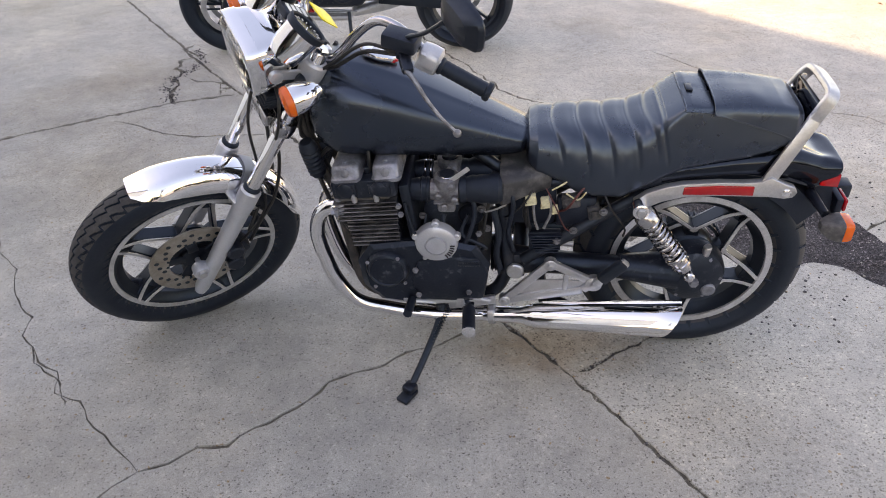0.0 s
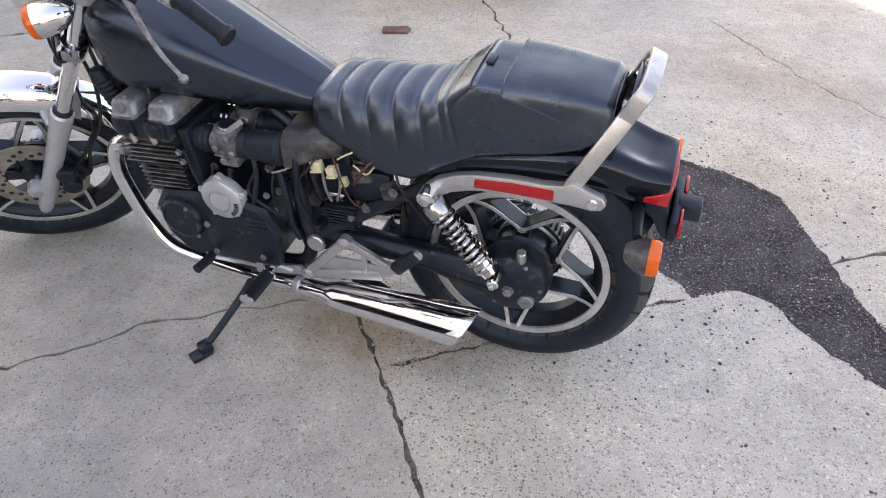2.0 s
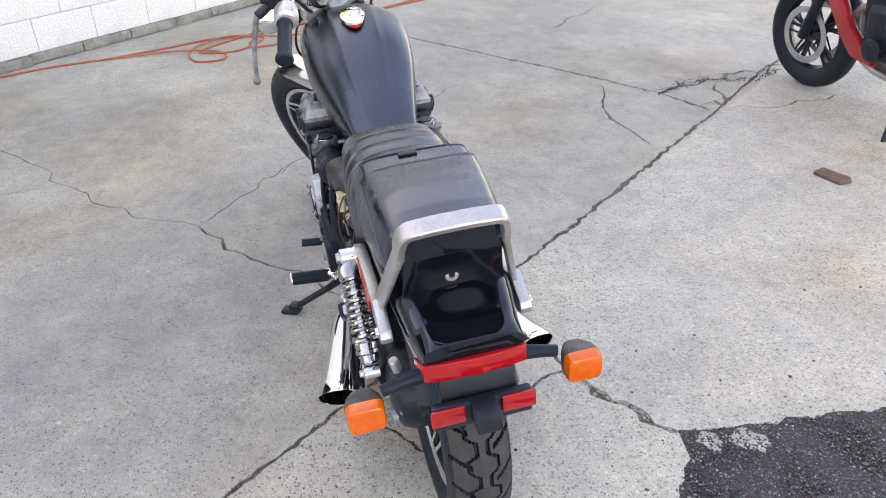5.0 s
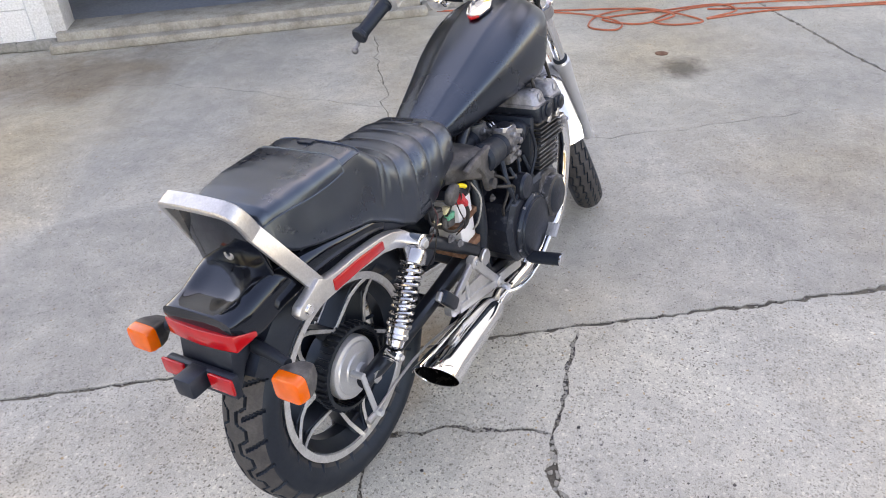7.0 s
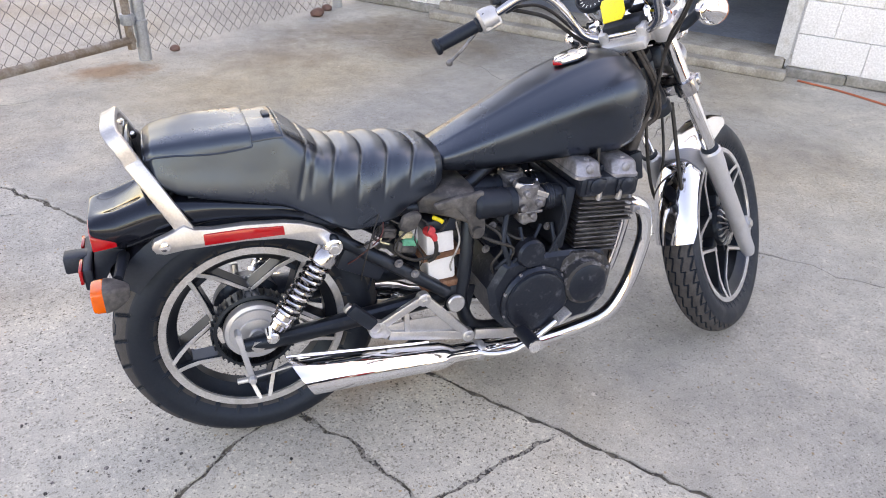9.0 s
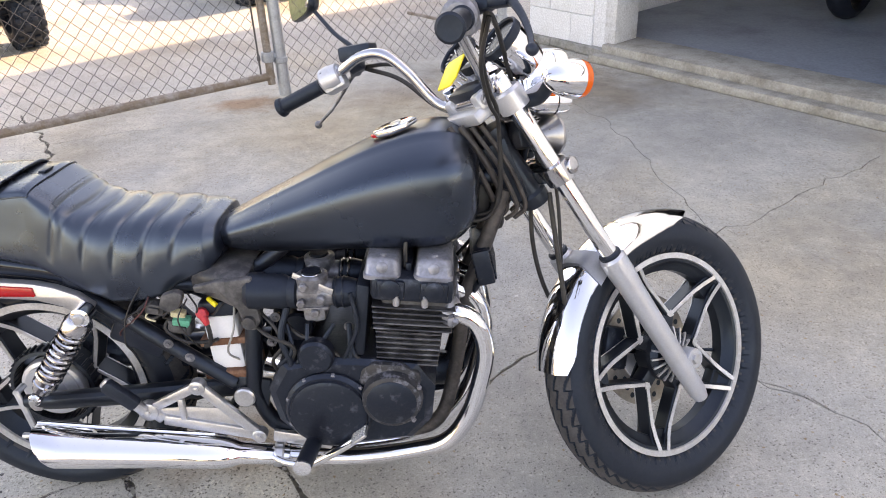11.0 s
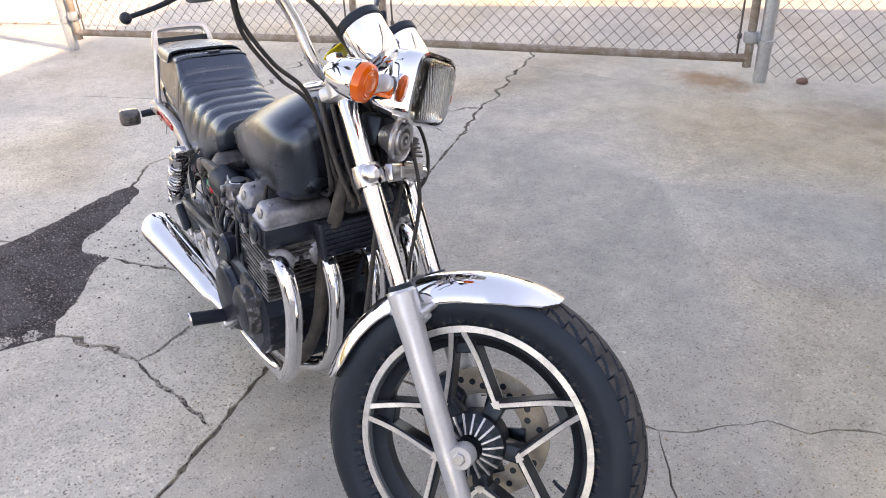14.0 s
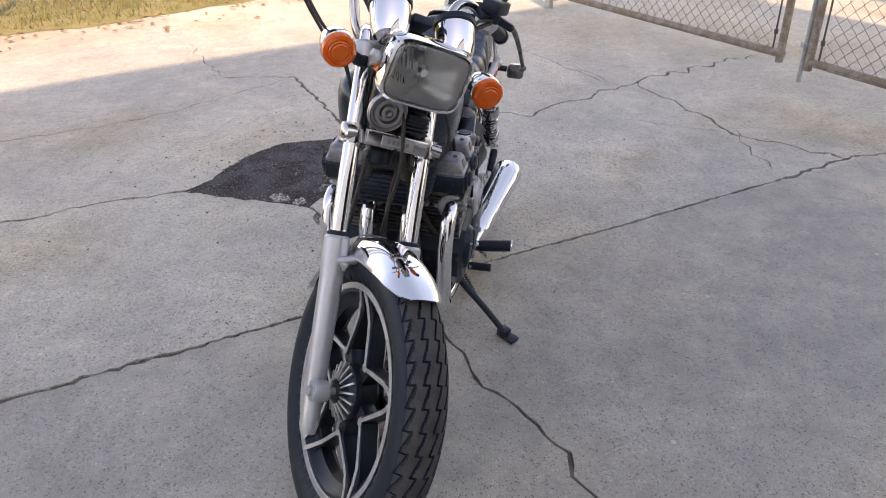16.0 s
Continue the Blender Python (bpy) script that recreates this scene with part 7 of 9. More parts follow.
# -- exhaust --
for s in (-1, 1):
    for j, y in enumerate((0.142, 0.052)):
        bm = bmesh.new()
        yo = s * (y + (0.012 if j == 0 else 0.0))
        pts = [(0.915, s * y, 0.540), (0.945, yo, 0.543), (0.982, yo, 0.518), (1.0, yo, 0.455), (0.99, yo, 0.38), (0.965, yo, 0.295), (0.915, yo, 0.222), (0.83, s * (0.142 if j == 0 else 0.085), 0.186), (0.70, s * (0.145 if j == 0 else 0.10), 0.172), (0.55, s * (0.15 if j == 0 else 0.125), 0.182)]
        tube(bm, pts, 0.0195, 18, 6)
        ex = P("exhaust_header", bm, M_chrome, bike, "chrome exhaust header pipe")
        bm = bmesh.new()
        d = (Vector(pts[1]) - Vector(pts[0])).normalized()
        lathe(bm, [(0.020, 0.0), (0.031, 0.0), (0.032, 0.012), (0.027, 0.018), (0.021, 0.02)], Vector(pts[0]) + d * 0.012, d, 24)
        for k in (-1, 1):
            box(bm, Vector(pts[0]) + d * 0.018 + Vector((0, k * 0.034, 0.0)), (0.012, 0.02, 0.02), bevel=0.004)
            bolt(bm, Vector(pts[0]) + d * 0.022 + Vector((0, k * 0.036, 0.0)), d, 0.006, 0.012)
        P("exhaust_collar", bm, M_enginegrey, ex, "dull alloy exhaust collar")
    # muffler with a heat shield and a slanted open end
    c0, c1 = Vector((0.56, s * 0.150, 0.184)), Vector((0.045, s * 0.230, 0.261 if s > 0 else 0.284))
    d = (c1 - c0).normalized()
    Lm = (c1 - c0).length
    up = Vector((0, 0, 1)) - d * d.z
    up.normalize()
    sd = d.cross(up)
    rings = []
    prof = [(0.0, 0.021), (0.05, 0.0225), (0.105, 0.024), (0.125, 0.031), (0.145, 0.0345), (0.20, 0.036), (0.34, 0.0395), (Lm - 0.06, 0.0430), (Lm - 0.003, 0.0447), (Lm, 0.0435), (Lm - 0.002, 0.0422)]
    liner = [(Lm - 0.002, 0.0421), (Lm - 0.015, 0.041), (Lm - 0.099, 0.039)]
    for h, r in prof + liner:
        ring = []
        for k in range(36):
            q = 2 * math.pi * k / 36
            slant = (math.sin(q) * 0.032 if h > Lm - 0.1 else 0.0)
            ring.append(c0 + d * (h + slant - (0.03 if h > Lm - 0.1 else 0)) + (up * math.sin(q) * 0.95 + sd * math.cos(q) * 1.2) * r)
        rings.append(ring)
    bm = bmesh.new()
    loft(bm, rings[:len(prof)], False)
    muf = P("muffler", bm, M_chrome, bike, "chrome muffler with a slash-cut end")
    bm = bmesh.new()
    loft(bm, rings[len(prof):], False)
    bmesh.ops.solidify(bm, geom=bm.faces[:], thickness=0.001)
    P("muffler_liner", bm, M_dial, muf, "black inside of the muffler end")
    bm = bmesh.new()
    lathe(bm, [(0.039, 0.0), (0.039, 0.004), (0.0, 0.004)], c0 + d * (Lm - 0.125), d, 30)
    P("muffler_mouth", bm, M_dial, muf)
    bm = bmesh.new()
    rings = []
    for h, r, span in ((0.16, 0.036, 0.5), (0.165, 0.0385, 0.95), (0.30, 0.0415, 1.0), (Lm - 0.08, 0.0463, 1.0), (Lm - 0.03, 0.0473, 0.9)):
        arc = [c0 + d * (h + (math.sin(0.9 + q) * 0.03 if h > Lm - 0.05 else 0)) + (up * math.sin(0.62 + q * 1.0) * 0.95 - sd * s * -1 * math.cos(0.62 + q) * -1.2) * r for q in [span * (-0.55 + 1.1 * k / 12) for k in range(13)]]
        inn = [p - (p - (c0 + d * (p - c0).dot(d))).normalized() * 0.004 for p in reversed(arc)]
        rings.append(arc + inn)
    loft(bm, rings)
    P("heat_shield", bm, M_chrome, muf, "bright chrome heat shield")
    bm = bmesh.new()
    lathe(bm, [(0.024, 0.0), (0.028, 0.004), (0.028, 0.018), (0.024, 0.022)], c0 + d * 0.012, d, 24)
    P("clamp", bm, M_alu, muf)
    bm = bmesh.new()
    box(bm, c0 + d * (Lm - 0.2) + Vector((0, -s * 0.03, -0.055)), (0.05, 0.02, 0.02), (0, 12, 0), 0.005)
    P("stand_stop", bm, M_frame, muf)

# -- foot rest brackets --
for s in (-1, 1):
    y = s * 0.158
    bm = bmesh.new()
    for a, b, w in (((0.505, 0.248), (0.388, 0.378), 0.024), ((0.388, 0.378), (0.272, 0.318), 0.022), ((0.505, 0.248), (0.30, 0.292), 0.026), ((0.30, 0.292), (0.268, 0.32), 0.026), ((0.345, 0.29), (0.345, 0.345), 0.014)):
        bar(bm, (a[0], y, a[1]), (b[0], y, b[1]), w, 0.014, (0, 1, 0), 0.004)
    for (x, z), r in (((0.505, 0.248), 0.016), ((0.388, 0.376), 0.017), ((0.272, 0.316), 0.022)):
        lathe(bm, [(r, -0.009), (r, 0.010), (r * 0.8, 0.012), (0, 0.012)], (x, y, z), (0, s, 0), 20)
    prism(bm, [(0.505, 0.238), (0.425, 0.318), (0.36, 0.322), (0.285, 0.318), (0.27, 0.305), (0.30, 0.286)], y - s * 0.002 - 0.002, y - s * 0.002 + 0.002, 0.001)
    br = P("footrest_bracket", bm, M_alu, bike, "cast silver alloy footrest bracket")
    for x, z in ((0.505, 0.248), (0.388, 0.376), (0.272, 0.316)):
        bm = bmesh.new()
        bolt(bm, (x, y + s * 0.012, z), (0, s, 0), 0.008, 0.006)
        P("bolt", bm, M_alu, br)
    bm = bmesh.new()
    bar(bm, (0.27, y + s * 0.014, 0.322), (0.196, y + s * 0.018, 0.404), 0.024, 0.016, (0, 1, 0), 0.005)
    P("passenger_peg", bm, M_alu, br, "folded alloy passenger peg")
    bm = bmesh.new()
    bar(bm, (0.258, y + s * 0.020, 0.342), (0.203, y + s * 0.025, 0.402), 0.032, 0.022, (0, 1, 0), 0.007)
    P("peg_rubber", bm, M_rubber, br, "black rubber peg pad")
    # rider peg
    bm = bmesh.new()
    px, pz, pe = (0.600, 0.243, 0.298) if s > 0 else (0.632, 0.258, 0.292)
    tube(bm, [(px, s * 0.19, pz), (px, s * 0.205, pz), (px - 0.005, s * pe, pz + 0.012)], [0.014, 0.018, 0.018], 12, 2)
    peg = P("rider_peg", bm, M_rubber, bike, "black rubber rider foot peg")
    bm = bmesh.new()
    tube(bm, [(px, s * 0.13, pz - 0.01), (px, s * 0.20, pz)], 0.011, 10, 1)
    box(bm, (px, s * 0.188, pz), (0.03, 0.026, 0.03), bevel=0.005)
    P("peg_mount", bm, M_chrome, peg, "bright peg mount")
    bm = bmesh.new()
    lathe(bm, [(0.0185, 0.0), (0.0185, 0.004), (0.012, 0.006), (0, 0.006)], (px - 0.005, s * pe, pz + 0.012), (0, s, 0), 16)
    P("end_cap", bm, M_chrome, peg, "bright peg end cap")
    bm = bmesh.new()
    bar(bm, (0.53, s * 0.145, 0.235), (0.66, s * 0.15, 0.215), 0.03, 0.012, (0, 1, 0), 0.004)
    P("peg_plate", bm, M_alu, bike)
# gear lever on the left
bm = bmesh.new()
tube(bm, [(0.545, 0.165, 0.245), (0.60, 0.172, 0.262), (0.68, 0.18, 0.25), (0.755, 0.195, 0.262)], 0.006, 10, 4)
gl = P("gear_lever", bm, M_silver, bike, "silver gear lever")
bm = bmesh.new()
tube(bm, [(0.755, 0.19, 0.262), (0.76, 0.255, 0.268)], 0.012, 12, 1)
P("lever_rubber", bm, M_rubber, gl)
bm = bmesh.new()
bar(bm, (0.622, 0.18, 0.285), (0.628, 0.182, 0.235), 0.02, 0.014, (0, 1, 0), 0.004)
bar(bm, (0.63, 0.178, 0.255), (0.78, 0.178, 0.257), 0.012, 0.02, (0, 1, 0), 0.003)
P("gear_linkage", bm, M_alu, bike)
# brake pedal on the right
bm = bmesh.new()
tube(bm, [(0.52, -0.165, 0.20), (0.56, -0.185, 0.192), (0.62, -0.20, 0.20), (0.67, -0.212, 0.235), (0.725, -0.218, 0.278)], 0.0085, 12, 5)
bp = P("brake_pedal", bm, M_chrome, bike, "bright brake pedal")
bm = bmesh.new()
box(bm, (0.735, -0.222, 0.292), (0.042, 0.036, 0.008), (0, -38, 0), 0.003)
for i in range(5):
    for j in range(4):
        box(bm, (0.735 + (i - 2) * 0.0075 * 0.79, -0.222 + (j - 1.5) * 0.008, 0.297 + (i - 2) * 0.0075 * 0.61), (0.004, 0.004, 0.004), (0, -38, 0), 0.0008, 1)
P("pedal_pad", bm, M_alu, bp, "chequered pedal pad")
# side stand
bm = bmesh.new()
tube(bm, [(0.675, 0.13, 0.20), (0.69, 0.17, 0.155), (0.722, 0.245, 0.100), (0.760, 0.322, 0.042)], [0.013, 0.011, 0.010, 0.010], 12, 5)
stand = P("side_stand", bm, M_frame, bike, "rusty black side stand, folded down")
bm = bmesh.new()
box(bm, (0.764, 0.332, 0.035), (0.036, 0.056, 0.014), (-4.5, 0, -32), 0.004)
box(bm, (0.758, 0.316, 0.046), (0.034, 0.034, 0.03), (-4.5, 0, -32), 0.006)
P("stand_foot", bm, M_frame, stand)
bm = bmesh.new()
for k in range(1):
    n = 90
    a, b = Vector((0.66, 0.15, 0.20)), Vector((0.712, 0.226, 0.112))
    dd = (b - a).normalized()
    u = dd.orthogonal().normalized()
    w = dd.cross(u)
    tube(bm, [a.lerp(b, i / n) + (u * math.cos(i * 1.05) + w * math.sin(i * 1.05)) * 0.0065 for i in range(n + 1)], 0.0018, 6, 1)
P("stand_spring", bm, M_frame, stand)
bm = bmesh.new()
box(bm, (0.668, 0.128, 0.205), (0.06, 0.03, 0.05), bevel=0.006)
P("stand_pivot", bm, M_frame, stand)
bm = bmesh.new()
bar(bm, (0.40, 0.10, 0.215), (0.25, 0.12, 0.155), 0.03, 0.02, (0, 1, 0), 0.004)
bar(bm, (0.40, -0.10, 0.215), (0.25, -0.12, 0.155), 0.03, 0.02, (0, 1, 0), 0.004)
tube(bm, [(0.40, -0.12, 0.215), (0.40, 0.12, 0.215)], 0.012, 10, 1)
P("centre_stand", bm, M_frame, bike, "black folded centre stand")


# -- fork, fender --
for s in (-1, 1):
    bm = bmesh.new()
    lathe(bm, [(0.0, 0.0), (0.018, 0.0), (0.0185, 0.002), (0.0185, 0.50), (0.016, 0.505), (0.0, 0.506)], fork(0.032, s * 0.087, 0.26), AXIS, 28)
    ft = P("fork_tube", bm, M_chrome, bike, "chrome fork tube", True)
    bm = bmesh.new()
    lathe(bm, [(0.0, -0.112), (0.016, -0.11), (0.021, -0.09), (0.0225, -0.02), (0.024, 0.10), (0.0255, 0.22), (0.0285, 0.272), (0.0285, 0.312), (0.024, 0.318), (0.0, 0.318)], fork(0.032, s * 0.087, 0), AXIS, 30)
    # lug that carries the axle
    q0, q1 = fork(0.032, s * 0.087, -0.012), fork(0.068, s * 0.087, -0.012)
    bar(bm, q0, q1, 0.046, 0.034, (0, 1, 0), 0.008)
    lathe(bm, [(0.022, -0.017), (0.024, -0.012), (0.024, 0.012), (0.022, 0.017)], fork(0.062, s * 0.089, -0.012), (0, 1, 0), 22)
    # ear for the fender
    bar(bm, fork(0.040, s * 0.088, 0.262), fork(0.050, s * 0.066, 0.245), 0.05, 0.016, (0, 1, 0), 0.005)
    sl = P("fork_slider", bm, M_silver, bike, "silver painted fork slider", True)
    bm = bmesh.new()
    lathe(bm, [(0.019, 0.0), (0.0235, 0.002), (0.024, 0.008), (0.022, 0.011), (0.019, 0.012)], fork(0.032, s * 0.087, 0.316), AXIS, 24)
    P("dust_seal", bm, M_rubber, sl, "black rubber dust seal", True)
    bm = bmesh.new()
    lathe(bm, [(0.0, 0.0), (0.018, 0.0), (0.018, 0.008), (0.014, 0.012), (0.0, 0.012)], fork(0.032, s * 0.087, 0.765), AXIS, 6)
    P("fork_cap", bm, M_chrome, ft, "", True)
    bm = bmesh.new()
    bolt(bm, fork(0.045, s * 0.100, 0.20), (0, s, 0), 0.006, 0.006)
    P("bolt", bm, M_alu, sl, "", True)
    bm = bmesh.new()
    bolt(bm, fork(0.062, s * 0.104, -0.012), (0, s, 0), 0.012, 0.010)
    P("bolt", bm, M_alu, sl, "", True)
# fender brace between the sliders
bm = bmesh.new()
tube(bm, [fork(0.05, -0.085, 0.262), fork(0.068, -0.05, 0.272), fork(0.07, 0.0, 0.275), fork(0.068, 0.05, 0.272), fork(0.05, 0.085, 0.262)], 0.016, 14, 4, flat=0.6)
P("fork_brace", bm, M_silver, bike, "silver alloy fork brace", True)
bm = bmesh.new()
rings = []
for deg in range(-15, 86, 4):      # negative: ahead of the top
    a = radians(deg)
    out = Vector((-math.sin(a), 0, math.cos(a)))
    tip = min(1.0, max(0.0, (deg + 15) / 12)) ** 0.5
    tail_ = min(1.0, max(0.0, (86 - deg) / 8)) ** 0.6
    w = 0.062 * (0.55 + 0.45 * tip) * (0.8 + 0.2 * tail_)
    mid_ = math.exp(-((deg - 22) / 22) ** 4)
    skirt = (0.030 + 0.018 * mid_) * tip * (0.3 + 0.7 * tail_) + 0.004
    arc = []
    for k in range(17):
        t = -1 + k / 8
        lift = (1 - abs(t) ** 2.4) * skirt
        arc.append(FRONT_C + out * (0.327 - skirt + lift + 0.012) + Vector((0, math.copysign(abs(t) ** 0.75, t) * w, 0)))
    inner = [p - out * 0.003 - Vector((0, math.copysign(0.0015, p.y) if abs(p.y) > 0.02 else 0, 0)) for p in reversed(arc)]
    rings.append(arc + inner)
loft(bm, rings)
ff = P("front_fender", bm, M_chrome, bike, "chrome front mudguard with reflections", True, 50)
# silver stay that straps the fender to the sliders
bm = bmesh.new()
rows = []
for k in range(25):
    t = -1 + k / 12
    spread = 3 + 4 * abs(t) ** 2
    row = []
    for j in range(5):
        a = radians(40 + spread * (j - 2) / 2)
        out = Vector((-math.sin(a), 0, math.cos(a)))
        lift = (1 - abs(t) ** 2.4) * 0.050
        row.append(FRONT_C + out * (0.327 - 0.050 + lift + 0.018) + Vector((0, math.copysign(abs(t) ** 0.75, t) * 0.0665, 0)))
    rows.append([bm.verts.new(p) for p in row])
for a, b in zip(rows, rows[1:]):
    for j in range(4):
        bm.faces.new((a[j], a[j + 1], b[j + 1], b[j]))
bmesh.ops.solidify(bm, geom=bm.faces[:], thickness=0.004)
P("fender_stay", bm, M_silver, ff, "silver stay strapped over the mudguard", True, 40)
# brake caliper behind the left leg
bm = bmesh.new()
cc = FRONT_C + Vector((-0.105, 0.052, 0.028))
box(bm, cc, (0.075, 0.055, 0.10), (0, 18, 0), 0.012)
box(bm, cc + Vector((0.01, 0.035, 0.0)), (0.06, 0.02, 0.075), (0, 18, 0), 0.008)
lathe(bm, [(0.026, 0.0), (0.026, 0.022), (0.02, 0.026), (0, 0.026)], cc + Vector((0.0, 0.04, 0.02)), (0, 1, 0), 22)
lathe(bm, [(0.026, 0.0), (0.026, 0.022), (0.02, 0.026), (0, 0.026)], cc + Vector((0.008, 0.04, -0.03)), (0, 1, 0), 22)
bar(bm, cc + Vector((0.02, 0.02, 0.02)), fork(0.03, 0.08, 0.07), 0.03, 0.014, (0, 1, 0), 0.004)
cal = P("brake_caliper", bm, M_engine, bike, "black front brake caliper", True)
for dz in (-0.03, 0.03):
    bm = bmesh.new()
    bolt(bm, cc + Vector((0.03, 0.05, dz)), (0, 1, 0), 0.007, 0.008)
    P("bolt", bm, M_alu, cal, "", True)

# -- yokes, badge, horn --
bm = bmesh.new()
for s in (-1, 1):
    lathe(bm, [(0.0192, -0.022), (0.029, -0.02), (0.031, 0.0), (0.029, 0.02), (0.0192, 0.022)], fork(0.032, s * 0.087, 0.54), AXIS, 26)
    lathe(bm, [(0.017, -0.012), (0.017, 0.012), (0.012, 0.015), (0, 0.015)], fork(0.05, s * 0.106, 0.54), (0.25, s, 0), 20)
bar(bm, fork(0.032, -0.075, 0.54), fork(0.032, 0.075, 0.54), 0.04, 0.032, AXIS, 0.006)
yoke = P("lower_yoke", bm, M_shock, bike, "bright alloy lower fork yoke", True)
bm = bmesh.new()
box(bm, (0, 0, 0), (0.018, 0.15, 0.034), bevel=0.004)
bm.transform(Matrix.Translation(fork(0.068, 0.0, 0.536)) @ Matrix.Rotation(-RAKE * 0.55, 4, "Y"))
P("badge_plate", bm, M_shock, yoke, "bright yoke badge plate", True)
bm = bmesh.new()
box(bm, (0.010, 0, 0), (0.002, 0.078, 0.022), bevel=0.0008, seg=1)
bm.transform(Matrix.Translation(fork(0.068, 0.0, 0.536)) @ Matrix.Rotation(-RAKE * 0.55, 4, "Y"))
P("badge_face", bm, M_alu, yoke, "", True)
for k in range(5):
    bm = bmesh.new()
    box(bm, (0.0118, -0.022 + k * 0.011, 0), (0.0012, 0.0075, 0.009), bevel=0.0003, seg=1)
    bm.transform(Matrix.Translation(fork(0.068, 0.0, 0.536)) @ Matrix.Rotation(-RAKE * 0.55, 4, "Y"))
    P("badge_mark", bm, M_greyprint, yoke, "", True)
bm = bmesh.new()
bar(bm, fork(0.032, -0.11, 0.715), fork(0.032, 0.11, 0.715), 0.05, 0.03, AXIS, 0.008)
for s in (-1, 1):
    lathe(bm, [(0.0192, -0.022), (0.031, -0.02), (0.031, 0.018), (0.027, 0.024), (0.0192, 0.024)], fork(0.032, s * 0.087, 0.715), AXIS, 26)
bar(bm, fork(-0.01, -0.06, 0.722), fork(-0.01, 0.06, 0.722), 0.06, 0.028, AXIS, 0.008)
P("top_yoke", bm, M_silver, bike, "silver alloy top fork yoke", True)
hc = fork(0.095, -0.045, 0.592)
bm = bmesh.new()
hax = Vector((1, 0, 0.05))
lathe(bm, [(0.0, -0.035), (0.02, -0.035), (0.028, -0.02), (0.04, -0.004), (0.0445, 0.0), (0.0445, 0.006), (0.041, 0.010), (0.036, 0.003), (0.033, 0.003), (0.030, 0.012), (0.024, 0.012), (0.021, 0.004), (0.018, 0.004), (0.016, 0.013), (0.010, 0.014), (0.009, 0.008), (0.006, 0.008), (0.005, 0.018), (0.0, 0.018)], hc, hax, 40)
horn = P("horn", bm, M_horn, bike, "round metal horn with concentric rings", True)
bm = bmesh.new()
tube(bm, [hc - hax * 0.03, fork(0.05, -0.02, 0.60), fork(0.035, 0.0, 0.575)], 0.007, 8, 3)
box(bm, fork(0.07, 0.035, 0.585), (0.03, 0.05, 0.05), bevel=0.006)
box(bm, fork(0.045, 0.0, 0.63), (0.05, 0.12, 0.06), bevel=0.012)
P("horn_bracket", bm, M_frame, horn, "", True)
for k in range(5):
    bm = bmesh.new()
    box(bm, fork(0.075, 0.035, 0.57 + k * 0.009), (0.035, 0.055, 0.004), bevel=0.001, seg=1)
    P("rectifier_fin", bm, M_frame, horn, "", True)

# -- headlamp --
HX, HZ, HW, HH = 1.080, 0.954, 0.094, 0.068      # back of the bowl, height, half width and half height


def lamp_ring(x, kw, kh, e=5.0, n=48, dz=0.0):
    ring = []
    for k in range(n):
        a = 2 * math.pi * k / n
        c, s2 = math.cos(a), math.sin(a)
        ring.append((x, HW * kw * math.copysign(abs(c) ** (2 / e), c), HZ + dz + HH * kh * math.copysign(abs(s2) ** (2 / e), s2)))
    return ring


bm = bmesh.new()
loft(bm, [lamp_ring(HX - 0.035, 0.45, 0.45), lamp_ring(HX - 0.015, 0.75, 0.75), lamp_ring(HX + 0.01, 0.92, 0.92), lamp_ring(HX + 0.055, 0.99, 0.99), lamp_ring(HX + 0.056, 1.02, 1.02), lamp_ring(HX + 0.078, 1.03, 1.03), lamp_ring(HX + 0.088, 1.01, 1.01),
          lamp_ring(HX + 0.09, 0.95, 0.94), lamp_ring(HX + 0.070, 0.93, 0.92), lamp_ring(HX + 0.0, 0.80, 0.80)])
lamp = P("headlamp", bm, M_chrome, bike, "chrome rectangular headlamp", True, 45)
bm = bmesh.new()
n = 40
rings = []
for x, k in ((HX + 0.083, 0.915), (HX + 0.090, 0.90), (HX + 0.098, 0.80), (HX + 0.102, 0.5), (HX + 0.1025, 0.1)):
    rings.append(lamp_ring(x, k, k * 0.985))
loft(bm, rings)
P("headlamp_glass", bm, M_glass, lamp, "clear ribbed headlamp glass", True, 60).visible_shadow = False
bm = bmesh.new()
loft(bm, [lamp_ring(HX + 0.072, 0.925, 0.91, 4.0), lamp_ring(HX + 0.058, 0.86, 0.84, 3.4), lamp_ring(HX + 0.040, 0.70, 0.68, 2.8), lamp_ring(HX + 0.026, 0.45, 0.46, 2.2), lamp_ring(HX + 0.020, 0.16, 0.2, 2.0)], False)
bmesh.ops.solidify(bm, geom=bm.faces[:], thickness=0.0015)
P("reflector", bm, M_reflector, lamp, "bright silvered headlamp reflector", True, 60)
bm = bmesh.new()
lathe(bm, [(0.014, 0.0), (0.014, 0.02), (0.008, 0.028), (0, 0.028)], (HX + 0.03, 0, HZ), (1, 0, 0), 18)
P("bulb_shield", bm, M_chrome, lamp, "", True)
